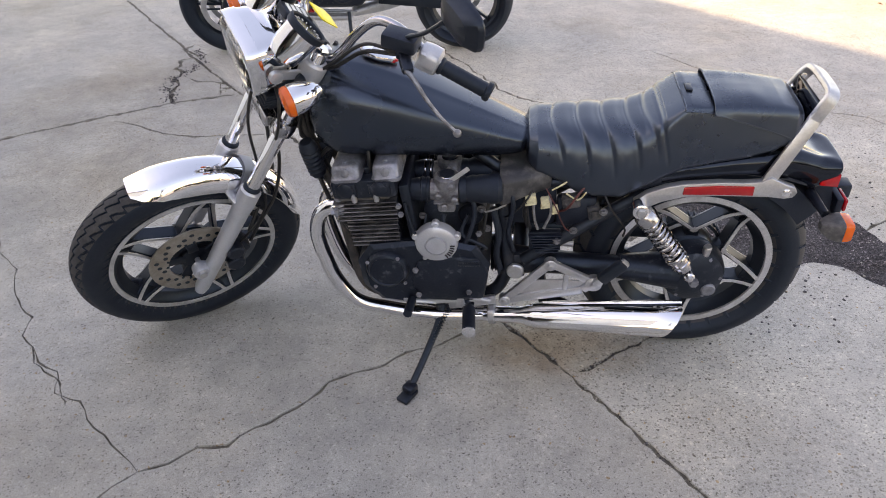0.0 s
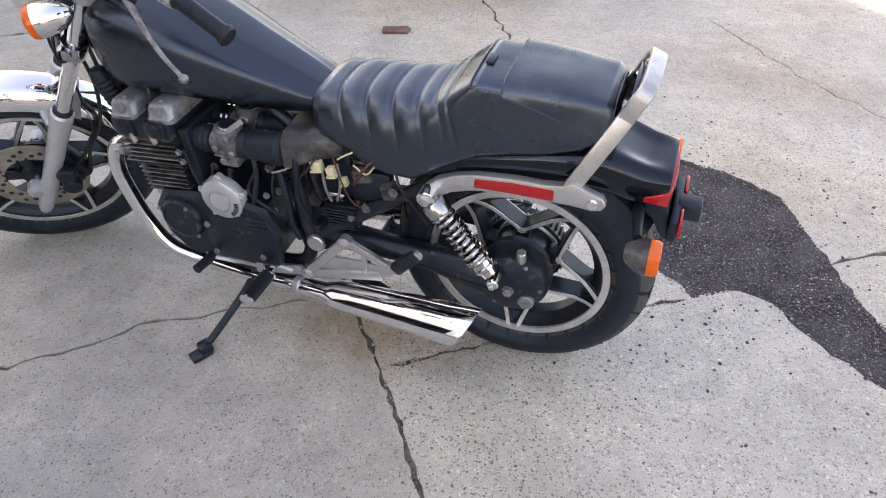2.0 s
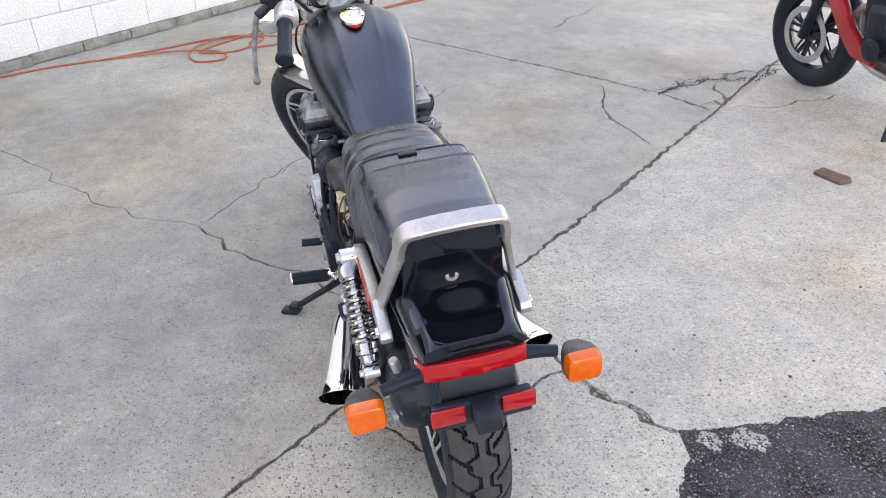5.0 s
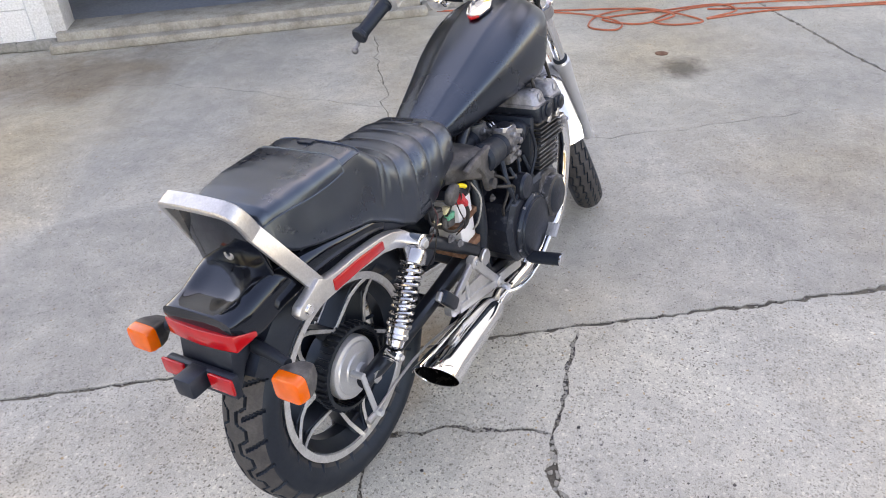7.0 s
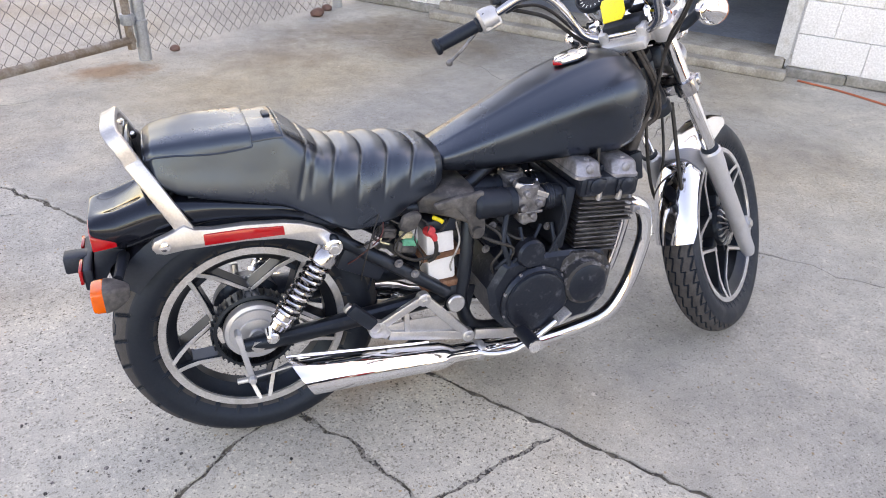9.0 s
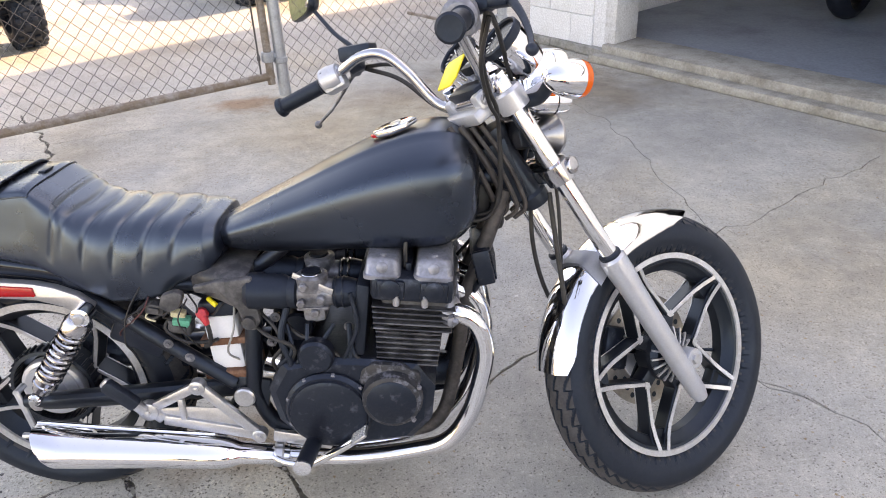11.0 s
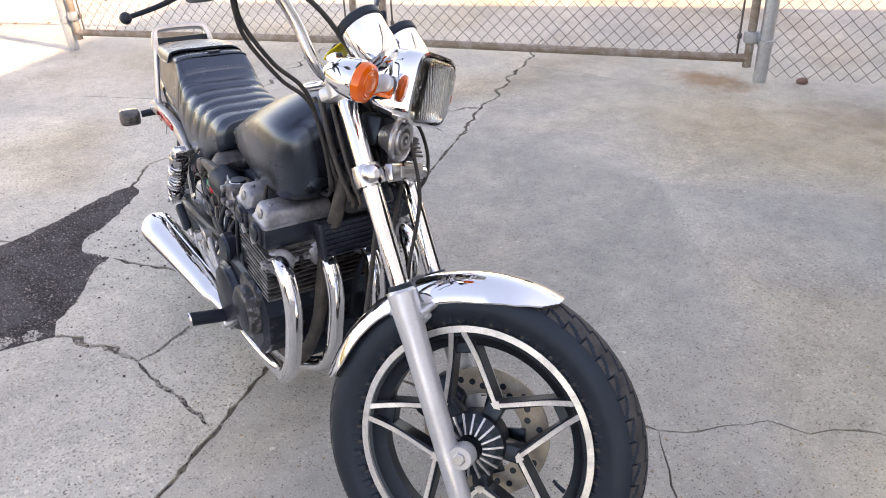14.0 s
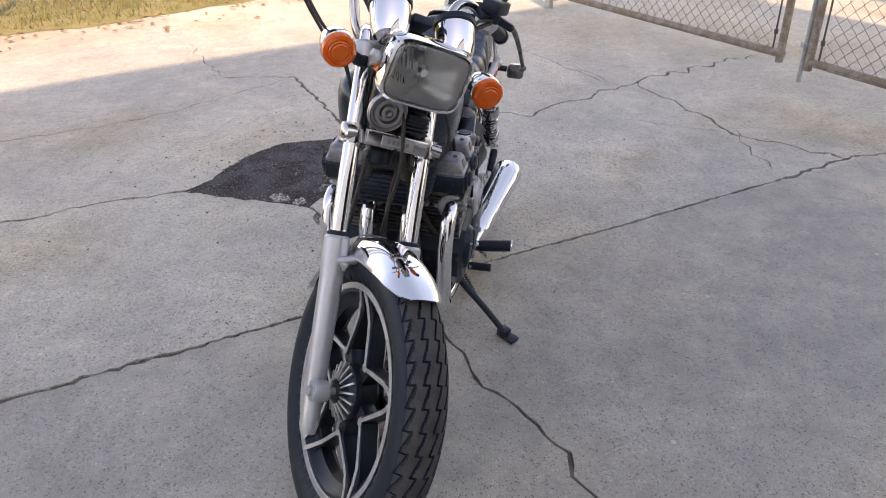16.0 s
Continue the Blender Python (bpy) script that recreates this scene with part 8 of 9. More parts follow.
for s in (-1, 1):
    # amber plate stands in for the indicator mirrored in the chrome bowl
    bm = bmesh.new()
    box(bm, (HX + 0.03, s * HW * 0.985, HZ - 0.02), (0.036, 0.004, 0.022), bevel=0.002)
    P("amber_reflection", bm, M_amber, lamp, "small amber plate standing in for the indicator's reflection on the bowl", True)
    bm = bmesh.new()
    a, b = fork(0.03, s * 0.085, 0.70), Vector((HX + 0.035, s * 0.098, HZ - 0.005))
    bar(bm, a, b, 0.026, 0.008, (0, 1, 0), 0.003)
    lathe(bm, [(0.016, -0.006), (0.016, 0.006), (0.012, 0.008), (0, 0.008)], Vector((HX + 0.035, s * 0.104, HZ - 0.005)), (0, s, 0), 20)
    br = P("headlamp_bracket", bm, M_silver, lamp, "bright headlamp bracket", True)
    # front indicators
    c = fork(0.104, s * 0.180, 0.694)
    bm = bmesh.new()
    tube(bm, [fork(0.05, s * 0.09, 0.695), fork(0.07, s * 0.12, 0.688), c + Vector((-0.03, -s * 0.02, 0))], [0.013, 0.013, 0.012], 12, 3)
    st = P("front_signal_stem", bm, M_rubber, bike, "black indicator stem", True)
    bm = bmesh.new()
    lathe(bm, [(0.0, -0.060), (0.011, -0.058), (0.024, -0.043), (0.033, -0.02), (0.0365, 0.004), (0.037, 0.012), (0.0345, 0.014), (0.0, 0.012)], c, (1, 0, -0.08), 36)
    P("front_signal", bm, M_chrome, st, "chrome bullet indicator body", True)
    bm = bmesh.new()
    lathe(bm, [(0.0350, 0.0125), (0.036, 0.020), (0.034, 0.028), (0.027, 0.032), (0.024, 0.0305), (0.022, 0.033), (0.018, 0.0315), (0.015, 0.034), (0.0, 0.035)], c, (1, 0, -0.08), 36)
    P("amber_lens", bm, M_amber, st, "round orange indicator lens", True)

# -- gauges --
gax = Vector((-0.78, 0, 0.63)).normalized()
for s in (-1, 1):
    c = Vector((1.054, s * 0.080 + 0.006, 1.015))
    bm = bmesh.new()
    lathe(bm, [(0.0, -0.05), (0.023, -0.05), (0.036, -0.042), (0.042, -0.02), (0.0445, 0.03), (0.0445, 0.036), (0.041, 0.038)], c, gax, 40)
    g = P("gauge", bm, M_chrome, bike, "chrome cup gauge", True)
    bm = bmesh.new()
    lathe(bm, [(0.0455, 0.030), (0.0475, 0.033), (0.0475, 0.046), (0.044, 0.049), (0.041, 0.046), (0.041, 0.039)], c, gax, 40)
    P("gauge_rim", bm, M_rubber, g, "black gauge rim", True)
    bm = bmesh.new()
    lathe(bm, [(0.0412, 0.039), (0.0412, 0.041), (0.0, 0.041)], c, gax, 36)
    P("dial_face", bm, M_dial, g, "black dial with white marks", True)
    u = Vector((0, 1, 0))
    w = gax.cross(u)
    bm = bmesh.new()
    for k in range(13):
        q = -2.2 + 4.4 * k / 12
        d = u * math.sin(q) + w * math.cos(q)
        bar(bm, c + gax * 0.0418 + d * 0.029, c + gax * 0.0418 + d * 0.037, 0.0024, 0.0008, gax, 0)
    bar(bm, c + gax * 0.0435, c + gax * 0.0435 + (u * 0.8 - w * 0.6) * 0.03, 0.002, 0.001, gax, 0)
    P("dial_print", bm, M_mark, g, "", True)
bm = bmesh.new()
box(bm, (0, 0, 0), (0.075, 0.05, 0.02), bevel=0.005)
bm.transform(Matrix.Translation((1.02, 0.0, 1.015)) @ Matrix.Rotation(radians(-38), 4, "Y"))
con = P("warning_panel", bm, M_plastic, bike, "black warning light panel between the gauges", True)
for k in range(4):
    bm = bmesh.new()
    box(bm, (0.022 - k * 0.014, 0, 0.0105), (0.009, 0.03, 0.002), bevel=0.0006, seg=1)
    bm.transform(Matrix.Translation((1.02, 0.0, 1.015)) @ Matrix.Rotation(radians(-38), 4, "Y"))
    P("pilot_light", bm, M_mark, con, "", True)
bm = bmesh.new()
box(bm, (0, 0, 0), (0.05, 0.10, 0.04), bevel=0.006)
bm.transform(Matrix.Translation(fork(0.02, 0.0, 0.75)) @ Matrix.Rotation(-RAKE, 4, "Y"))
P("bar_clamp_cover", bm, M_plastic, bike, "black handlebar clamp cover", True)
bm = bmesh.new()
tag = [(-0.040, -0.018), (-0.024, -0.030), (0.038, -0.030), (0.042, 0.024), (0.028, 0.030), (-0.030, 0.028)]
prism(bm, tag, -0.0015, 0.0015, 0.0006, "xy")
bm.transform(Matrix.Translation((0.952, 0.006, 0.990)) @ Matrix.Rotation(radians(25), 4, "Z") @ Matrix.Rotation(radians(-50), 4, "Y") @ Matrix.Rotation(radians(-20), 4, "X"))
P("key_tag", bm, M_yellow, con, "yellow key tag on the ignition", True)

# -- handlebar --
bm = bmesh.new()
half_bar = [fork(0.0, 0.045, 0.742), fork(-0.001, 0.075, 0.746), fork(-0.004, 0.103, 0.775), fork(-0.008, 0.121, 0.85), fork(-0.018, 0.147, 0.905), fork(-0.04, 0.195, 0.926), fork(-0.07, 0.245, 0.923), fork(-0.10, 0.295, 0.918), fork(-0.182, 0.382, 0.929)]
full_bar = [Vector((p.x, -p.y, p.z)) for p in reversed(half_bar)] + half_bar
tube(bm, full_bar, 0.0112, 16, 5)
hb = P("handlebar", bm, M_shock, bike, "chrome handlebar, swept back", True)
for s in (-1, 1):
    bm = bmesh.new()
    box(bm, fork(0.0, s * 0.05, 0.742), (0.036, 0.026, 0.036), (0, -32, 0), 0.008)
    P("bar_clamp", bm, M_silver, hb, "silver handlebar clamp", True)
for s in (-1, 1):
    def side(p):
        return Vector((p.x, s * p.y, p.z))
    g0, g1 = side(fork(-0.100, 0.295, 0.918)), side(fork(-0.185, 0.385, 0.930))
    d = (g1 - g0).normalized()
    bm = bmesh.new()
    ribs = [(0.0165 + (0.0008 if k % 2 else 0.0), 0.012 + k * 0.0055) for k in range(18)]
    lathe(bm, [(0.012, 0.0), (0.019, 0.0), (0.020, 0.006), (0.0165, 0.01)] + ribs + [(0.0165, 0.112), (0.021, 0.115), (0.022, 0.124), (0.018, 0.128), (0.0, 0.126)], g1 - d * 0.122, d, 22)
    P("grip", bm, M_rubber, hb, "black ribbed rubber grip", True)
    # switch housing, perch
    sw = side(fork(-0.088, 0.276, 0.920))
    bm = bmesh.new()
    lathe(bm, [(0.013, -0.024), (0.026, -0.022), (0.030, 0.0), (0.029, 0.018), (0.022, 0.024), (0.013, 0.025)], sw, d, 20)
    box(bm, sw + Vector((0.004, 0, -0.004)), (0.054, 0.044, 0.05), (0, -20, s * -40), 0.010)
    P("switch_housing", bm, M_silver if s > 0 else M_enginegrey, hb, "grey switch housing", True)
    for k in range(3):
        bm = bmesh.new()
        box(bm, sw + Vector((-0.024, s * -0.004, -0.014 + k * 0.012)), (0.008, 0.01, 0.007), (0, -20, s * -40), 0.002)
        P("switch_button", bm, M_plastic, hb, "", True)
    pc = side(fork(-0.04, 0.236, 0.918))
    bm = bmesh.new()
    lathe(bm, [(0.0125, -0.016), (0.019, -0.014), (0.019, 0.014), (0.0125, 0.016)], pc, d, 16)
    bar(bm, pc, pc + Vector((0.022, s * 0.035, 0.0)), 0.034, 0.026, (0, 0, 1), 0.006)
    bar(bm, pc + Vector((0.018, s * 0.025, 0.0)), Vector((0.884, s * 0.312, 1.050)), 0.026, 0.020, (0, 0, 1), 0.006)
    P("lever_perch", bm, M_plastic, hb, "black lever perch", True)
    if s > 0:
        bm = bmesh.new()
        box(bm, pc + Vector((0.016, 0.014, 0.026)), (0.05, 0.078, 0.034), (0, -8, 42), 0.007)
        P("clutch_cover", bm, M_plastic, hb, "dark boxy perch cover", True)
    else:
        bm = bmesh.new()
        box(bm, pc + Vector((0.02, 0.012, 0.026)), (0.055, 0.07, 0.04), (0, -8, -35), 0.008)
        P("brake_reservoir", bm, M_plastic, hb, "black brake fluid reservoir", True)
    bm = bmesh.new()
    lv = [Vector((x, s * y, z)) for x, y, z in ((0.889, 0.300, 1.053), (0.880, 0.324, 1.042), (0.868, 0.36, 1.012), (0.850, 0.395, 0.980), (0.825, 0.430, 0.951))]
    tube(bm, lv, [0.009, 0.0075, 0.006, 0.0055, 0.005], 12, 5, flat=0.7)
    bmesh.ops.create_uvsphere(bm, u_segments=14, v_segments=10, radius=0.0095, matrix=Matrix.Translation(lv[-1]))
    P("clutch_lever" if s > 0 else "brake_lever", bm, M_carb if s > 0 else M_plastic, hb, "curved hand lever with a ball end", True)
    # mirror
    bm = bmesh.new()
    mt = Vector((0.815, s * 0.375, 1.225))
    tube(bm, [pc + Vector((0.004, s * 0.02, 0.008)), pc + Vector((0.010, s * 0.028, 0.04)), Vector((0.845, s * 0.31, 1.14)), mt], [0.0065, 0.0055, 0.005, 0.005], 10, 5)
    mi = P("mirror_stem", bm, M_frame, hb, "black mirror stem", True)
    bm = bmesh.new()
    rings = []
    for x, k in ((0.030, 0.3), (0.024, 0.7), (0.006, 0.97), (-0.004, 1.0), (-0.008, 0.97)):
        rings.append([mt + Vector((x, s * 0.03 + 0.068 * k * math.copysign(abs(math.cos(q)) ** 0.55, math.cos(q)), 0.01 + 0.042 * k * math.copysign(abs(math.sin(q)) ** 0.55, math.sin(q)))) for q in [2 * math.pi * i / 36 for i in range(36)]])
    loft(bm, rings)
    P("mirror", bm, M_frame, hb, "black rectangular mirror", True)
    bm = bmesh.new()
    rings = []
    for x in (-0.0085, -0.0095):
        rings.append([mt + Vector((x, s * 0.03 + 0.063 * math.copysign(abs(math.cos(q)) ** 0.55, math.cos(q)), 0.01 + 0.038 * math.copysign(abs(math.sin(q)) ** 0.55, math.sin(q)))) for q in [2 * math.pi * i / 36 for i in range(36)]])
    loft(bm, rings)
    P("mirror_glass", bm, M_mirror, hb, "", True)


# -- cables --
def steered(p):
    return STEER @ Vector(p)


def loom(pts, r=0.004, name="control_cable"):
    bm = bmesh.new()
    tube(bm, pts, r, 8, 7)
    P(name, bm, M_cable, bike, "black control cable")


loom([steered(fork(-0.03, -0.26, 0.90)), steered(fork(-0.055, -0.225, 0.85)), steered(fork(-0.05, -0.17, 0.78)), steered(fork(-0.03, -0.11, 0.71)), (1.03, -0.06, 0.74), (0.95, -0.04, 0.70)], 0.0042)
loom([steered(fork(-0.035, -0.265, 0.89)), steered(fork(-0.065, -0.215, 0.83)), steered(fork(-0.055, -0.155, 0.755)), steered(fork(-0.035, -0.10, 0.69)), (1.02, -0.06, 0.72), (0.90, -0.06, 0.70)], 0.004)
loom([steered(fork(-0.02, 0.25, 0.90)), steered(fork(0.012, 0.185, 0.865)), steered(fork(0.018, 0.135, 0.78)), steered(fork(0.02, 0.085, 0.66)), (1.0, 0.05, 0.66), (0.86, 0.13, 0.45)], 0.0042)
loom([steered(fork(-0.02, 0.25, 0.895)), steered(fork(-0.004, 0.175, 0.84)), steered(fork(0.002, 0.125, 0.76)), steered(fork(0.02, 0.08, 0.68)), (1.03, 0.06, 0.70), (0.95, 0.04, 0.66)], 0.005)
loom([steered((1.045, -0.066, 0.955)), steered(fork(0.10, -0.03, 0.70)), steered(fork(0.085, 0.01, 0.50)), steered(fork(0.0, 0.03, 0.34)), steered(fork(-0.05, 0.075, 0.22)), steered(fork(-0.01, 0.075, 0.06)), steered(fork(0.05, 0.062, -0.01))], 0.004, "speedometer_cable")
loom([steered(fork(0.04, 0.03, 0.52)), steered(fork(-0.03, 0.05, 0.40)), steered(fork(-0.06, 0.07, 0.28)), steered(fork(-0.05, 0.08, 0.18)), steered(fork(-0.06, 0.07, 0.09))], 0.005, "brake_hose")
loom([steered(fork(0.02, -0.04, 0.50)), steered(fork(-0.05, -0.03, 0.36)), steered(fork(-0.10, -0.02, 0.25)), steered(fork(-0.06, 0.03, 0.20)), steered(fork(-0.04, 0.07, 0.13))], 0.0055, "brake_hose")
loom([steered(fork(-0.02, -0.23, 0.92)), steered(fork(0.05, -0.15, 0.86)), steered(fork(0.07, -0.06, 0.72)), steered(fork(0.06, -0.01, 0.56)), steered(fork(0.04, 0.03, 0.52))], 0.005, "brake_hose")
loom([steered(fork(0.09, 0.05, 0.64)), steered(fork(0.085, 0.10, 0.62)), steered(fork(0.075, 0.125, 0.57)), steered(fork(0.06, 0.12, 0.525)), steered(fork(0.04, 0.09, 0.50)), steered(fork(0.03, 0.05, 0.49))], 0.0038)
loom([(0.93, 0.11, 0.70), (0.97, 0.09, 0.66), (1.0, 0.07, 0.60), (0.96, 0.10, 0.50), (0.90, 0.13, 0.42)], 0.006)
bm = bmesh.new()
ribs = [(0.0222 + (0.0024 if k % 2 else 0.0), -0.04 + k * 0.0065) for k in range(13)]
lathe(bm, [(0.0, -0.055), (0.018, -0.055), (0.022, -0.045)] + ribs + [(0.022, 0.045), (0.016, 0.055), (0.0, 0.056)], (1.0, 0.095, 0.645), (0.15, 0.2, 1), 18)
P("ignition_coil", bm, M_rubber, bike, "ribbed black rubber coil boot")
bm = bmesh.new()
box(bm, (0.985, 0, 0.735), (0.07, 0.075, 0.085), bevel=0.018)
box(bm, (1.025, 0.005, 0.695), (0.04, 0.085, 0.055), bevel=0.014)
P("head_wiring", bm, M_cable, bike, "dark bundle of wiring behind the fork")


# ---- second motorcycle, parked alongside; and one in the garage ----
def plain_tyre(R, half, rim_r):
    bm = bmesh.new()
    lathe(bm, [(rim_r, -half * 0.6), (rim_r + (R - rim_r) * 0.4, -half), (R - half * 0.45, -half * 0.88), (R - half * 0.12, -half * 0.5), (R, 0), (R - half * 0.12, half * 0.5), (R - half * 0.45, half * 0.88), (rim_r + (R - rim_r) * 0.4, half), (rim_r, half * 0.6)], (0, 0, 0), (0, 1, 0), 64, True)
    return bm


def sport_bike(label, body_mat, panel_mat, m):
    o = thing("motorcycle", label, "motorcycle", "", m)
    for x, nm, half in ((0.0, "rear_wheel", 0.085), (1.46, "front_wheel", 0.058)):
        bm = bmesh.new()
        lathe(bm, [(0.215, -half * 0.6), (0.22, -half * 0.55), (0.205, -half * 0.3), (0.195, 0), (0.205, half * 0.3), (0.22, half * 0.55), (0.215, half * 0.6), (0.20, half * 0.5), (0.185, 0), (0.20, -half * 0.5)], (x, 0, 0.305), (0, 1, 0), 56, True)
        lathe(bm, [(0.0, -0.05), (0.04, -0.05), (0.045, 0.0), (0.04, 0.05), (0.0, 0.05)], (x, 0, 0.305), (0, 1, 0), 24)
        w = part(nm, bm, M_wheelblack, o, "black five-spoke cast wheel")
        for k in range(5):
            for q in (-0.13, 0.13):
                a = 2 * math.pi * k / 5 + 0.2
                bm = bmesh.new()
                bar(bm, (x + math.cos(a) * 0.035, 0, 0.305 + math.sin(a) * 0.035), (x + math.cos(a + q) * 0.20, 0, 0.305 + math.sin(a + q) * 0.20), 0.016, half * 0.5, (0, 1, 0), 0.003)
                part("spoke", bm, M_wheelblack, w)
        bm = plain_tyre(0.305, half, 0.215)
        bm.transform(Matrix.Translation((x, 0, 0.305)))
        part("tyre", bm, M_rubber, w, "black road tyre", sharp=50)
        for s in ((-1, 1) if x > 1 else (-1,)):
            bm = bmesh.new()
            rr = 0.155 if x > 1 else 0.11
            lathe(bm, [(rr, s * 0.07 - 0.002), (rr, s * 0.07 + 0.002), (rr - 0.035, s * 0.07 + 0.002), (rr - 0.035, s * 0.07 - 0.002)], (x, 0, 0.305), (0, 1, 0), 48, True)
            disc_ = part("brake_disc", bm, M_alu, w, "steel brake disc")
            for k in range(6):
                a = k * 1.047
                bm = bmesh.new()
                bar(bm, (x + math.cos(a) * 0.04, s * 0.066, 0.305 + math.sin(a) * 0.04), (x + math.cos(a) * (rr - 0.03), s * 0.068, 0.305 + math.sin(a) * (rr - 0.03)), 0.012, 0.004)
                part("disc_arm", bm, M_wheelblack, w)
    for s in (-1, 1):
        bm = bmesh.new()
        tube(bm, [(1.46, s * 0.085, 0.30), (1.36, s * 0.085, 0.56)], 0.028, 14, 1)
        tube(bm, [(1.36, s * 0.085, 0.56), (1.22, s * 0.085, 0.93)], 0.022, 14, 1)
        part("fork_leg", bm, M_wheelblack, o, "black fork leg")
        bm = bmesh.new()
        bar(bm, (0.0, s * 0.10, 0.305), (0.52, s * 0.10, 0.36), 0.06, 0.03, (0, 1, 0), 0.01)
        part("swing_arm", bm, M_wheelblack, o)
        bm = bmesh.new()
        prism(bm, [(1.13, 0.86), (1.33, 0.80), (1.36, 0.70), (1.24, 0.55), (1.13, 0.40), (1.05, 0.32), (0.90, 0.30), (0.95, 0.36), (1.08, 0.47), (1.16, 0.60), (1.20, 0.70), (1.08, 0.76)], s * 0.14 - 0.025, s * 0.14 + 0.025, 0.015)
        part("side_fairing", bm, body_mat, o, "shiny angular side fairing")
        bm = bmesh.new()
        prism(bm, [(0.42, 0.62), (1.10, 0.84), (1.12, 0.78), (0.62, 0.36), (0.48, 0.36)], s * 0.125 - 0.018, s * 0.125 + 0.018, 0.012)
        part("frame_spar", bm, M_wheelblack, o, "black frame spar")
        bm = bmesh.new()
        tube(bm, [(1.24, s * 0.06, 0.98), (1.18, s * 0.20, 1.0), (1.10, s * 0.35, 0.985)], 0.013, 12, 3)
        tube(bm, [(1.15, s * 0.24, 1.0), (1.10, s * 0.35, 0.985)], 0.018, 12, 1)
        part("handlebar", bm, M_rubber, o)
        bm = bmesh.new()
        tube(bm, [(1.19, s * 0.2, 0.99), (1.2, s * 0.3, 0.97), (1.15, s * 0.38, 0.965)], 0.007, 8, 3)
        part("hand_lever", bm, M_alu, o, "bright hand lever")
        bm = bmesh.new()
        tube(bm, [(0.66, s * 0.13, 0.33), (0.66, s * 0.22, 0.32)], 0.014, 10, 1)
        part("foot_peg", bm, M_alu, o)
    bm = bmesh.new()
    rings = [seat_ring(x, w, t, l, 3.0, 32, 0.5) for x, w, t, l in [(0.60, 0.09, 0.82, 0.74), (0.70, 0.12, 0.90, 0.72), (0.85, 0.15, 0.98, 0.72), (1.0, 0.155, 1.0, 0.74), (1.12, 0.13, 0.97, 0.78), (1.17, 0.08, 0.93, 0.82)]]
    loft(bm, rings)
    part("fuel_tank", bm, panel_mat, o, "rounded fuel tank", sharp=50)
    bm = bmesh.new()
    rings = [seat_ring(x, w, t, l, 3.0, 32, 0.5) for x, w, t, l in [(0.66, 0.10, 0.84, 0.74), (0.45, 0.14, 0.81, 0.73), (0.28, 0.13, 0.86, 0.76), (0.10, 0.12, 0.92, 0.84), (-0.02, 0.09, 0.93, 0.87)]]
    loft(bm, rings)
    part("seat", bm, M_leather, o, "black stepped seat", sharp=50)
    bm = bmesh.new()
    rings = [seat_ring(x, w, t, l, 3.0, 24, 0.5) for x, w, t, l in [(0.40, 0.12, 0.78, 0.62), (0.15, 0.12, 0.85, 0.72), (-0.10, 0.10, 0.90, 0.80), (-0.24, 0.06, 0.92, 0.86)]]
    loft(bm, rings)
    part("tail_fairing", bm, panel_mat, o, "dark tail fairing", sharp=40)
    bm = bmesh.new()
    prism(bm, [(-0.08, 0.80), (-0.20, 0.83), (-0.40, 0.46), (-0.36, 0.40), (-0.30, 0.42), (-0.12, 0.70)], -0.10, 0.10, 0.01)
    part("rear_mudguard", bm, M_plastic, o, "black plastic rear mudguard")
    bm = bmesh.new()
    box(bm, (-0.24, 0, 0.88), (0.04, 0.12, 0.05), bevel=0.012)
    part("tail_light", bm, M_redlens, o, "red tail light")
    bm = bmesh.new()
    box(bm, (0.80, 0, 0.47), (0.42, 0.34, 0.30), bevel=0.06, seg=3)
    box(bm, (0.92, 0, 0.62), (0.22, 0.30, 0.18), bevel=0.03)
    for s in (-1, 1):
        lathe(bm, [(0.075, 0.0), (0.075, 0.03), (0.06, 0.04), (0, 0.04)], (0.72, s * 0.165, 0.44), (0, s, 0), 28)
        lathe(bm, [(0.055, 0.0), (0.055, 0.03), (0.045, 0.036), (0, 0.036)], (0.90, s * 0.165, 0.40), (0, s, 0), 28)
    part("engine", bm, M_engine, o, "black engine block")
    bm = bmesh.new()
    for s in (-0.09, -0.03, 0.03, 0.09):
        tube(bm, [(1.02, s, 0.58), (1.12, s, 0.50), (1.08, s, 0.34), (0.96, s * 0.6, 0.24), (0.70, s * 0.4, 0.22)], 0.02, 12, 4)
    tube(bm, [(0.70, -0.05, 0.22), (0.48, -0.12, 0.25), (0.12, -0.18, 0.36)], [0.03, 0.045, 0.05], 16, 4)
    part("exhaust", bm, M_alu, o, "steel exhaust")
    bm = bmesh.new()
    rings = []
    for deg in range(-50, 70, 8):
        a = radians(deg)
        out = Vector((-math.sin(a), 0, math.cos(a)))
        arc = [Vector((1.46, 0, 0.305)) + out * (0.325 - 0.03 * abs(t) ** 2) + Vector((0, t * 0.07, 0)) for t in (-1, -0.75, -0.4, 0, 0.4, 0.75, 1)]
        rings.append(arc + [p - out * 0.004 for p in reversed(arc)])
    loft(bm, rings)
    part("front_mudguard", bm, M_plastic, o, "black front mudguard", sharp=50)
    bm = bmesh.new()
    rings = [seat_ring(x, w, t, l, 3.0, 28, 0.5) for x, w, t, l in [(1.18, 0.10, 1.06, 0.84), (1.28, 0.13, 1.05, 0.80), (1.38, 0.10, 0.98, 0.78), (1.43, 0.05, 0.92, 0.80)]]
    loft(bm, rings)
    part("head_fairing", bm, panel_mat, o, "dark head fairing", sharp=40)
    bm = bmesh.new()
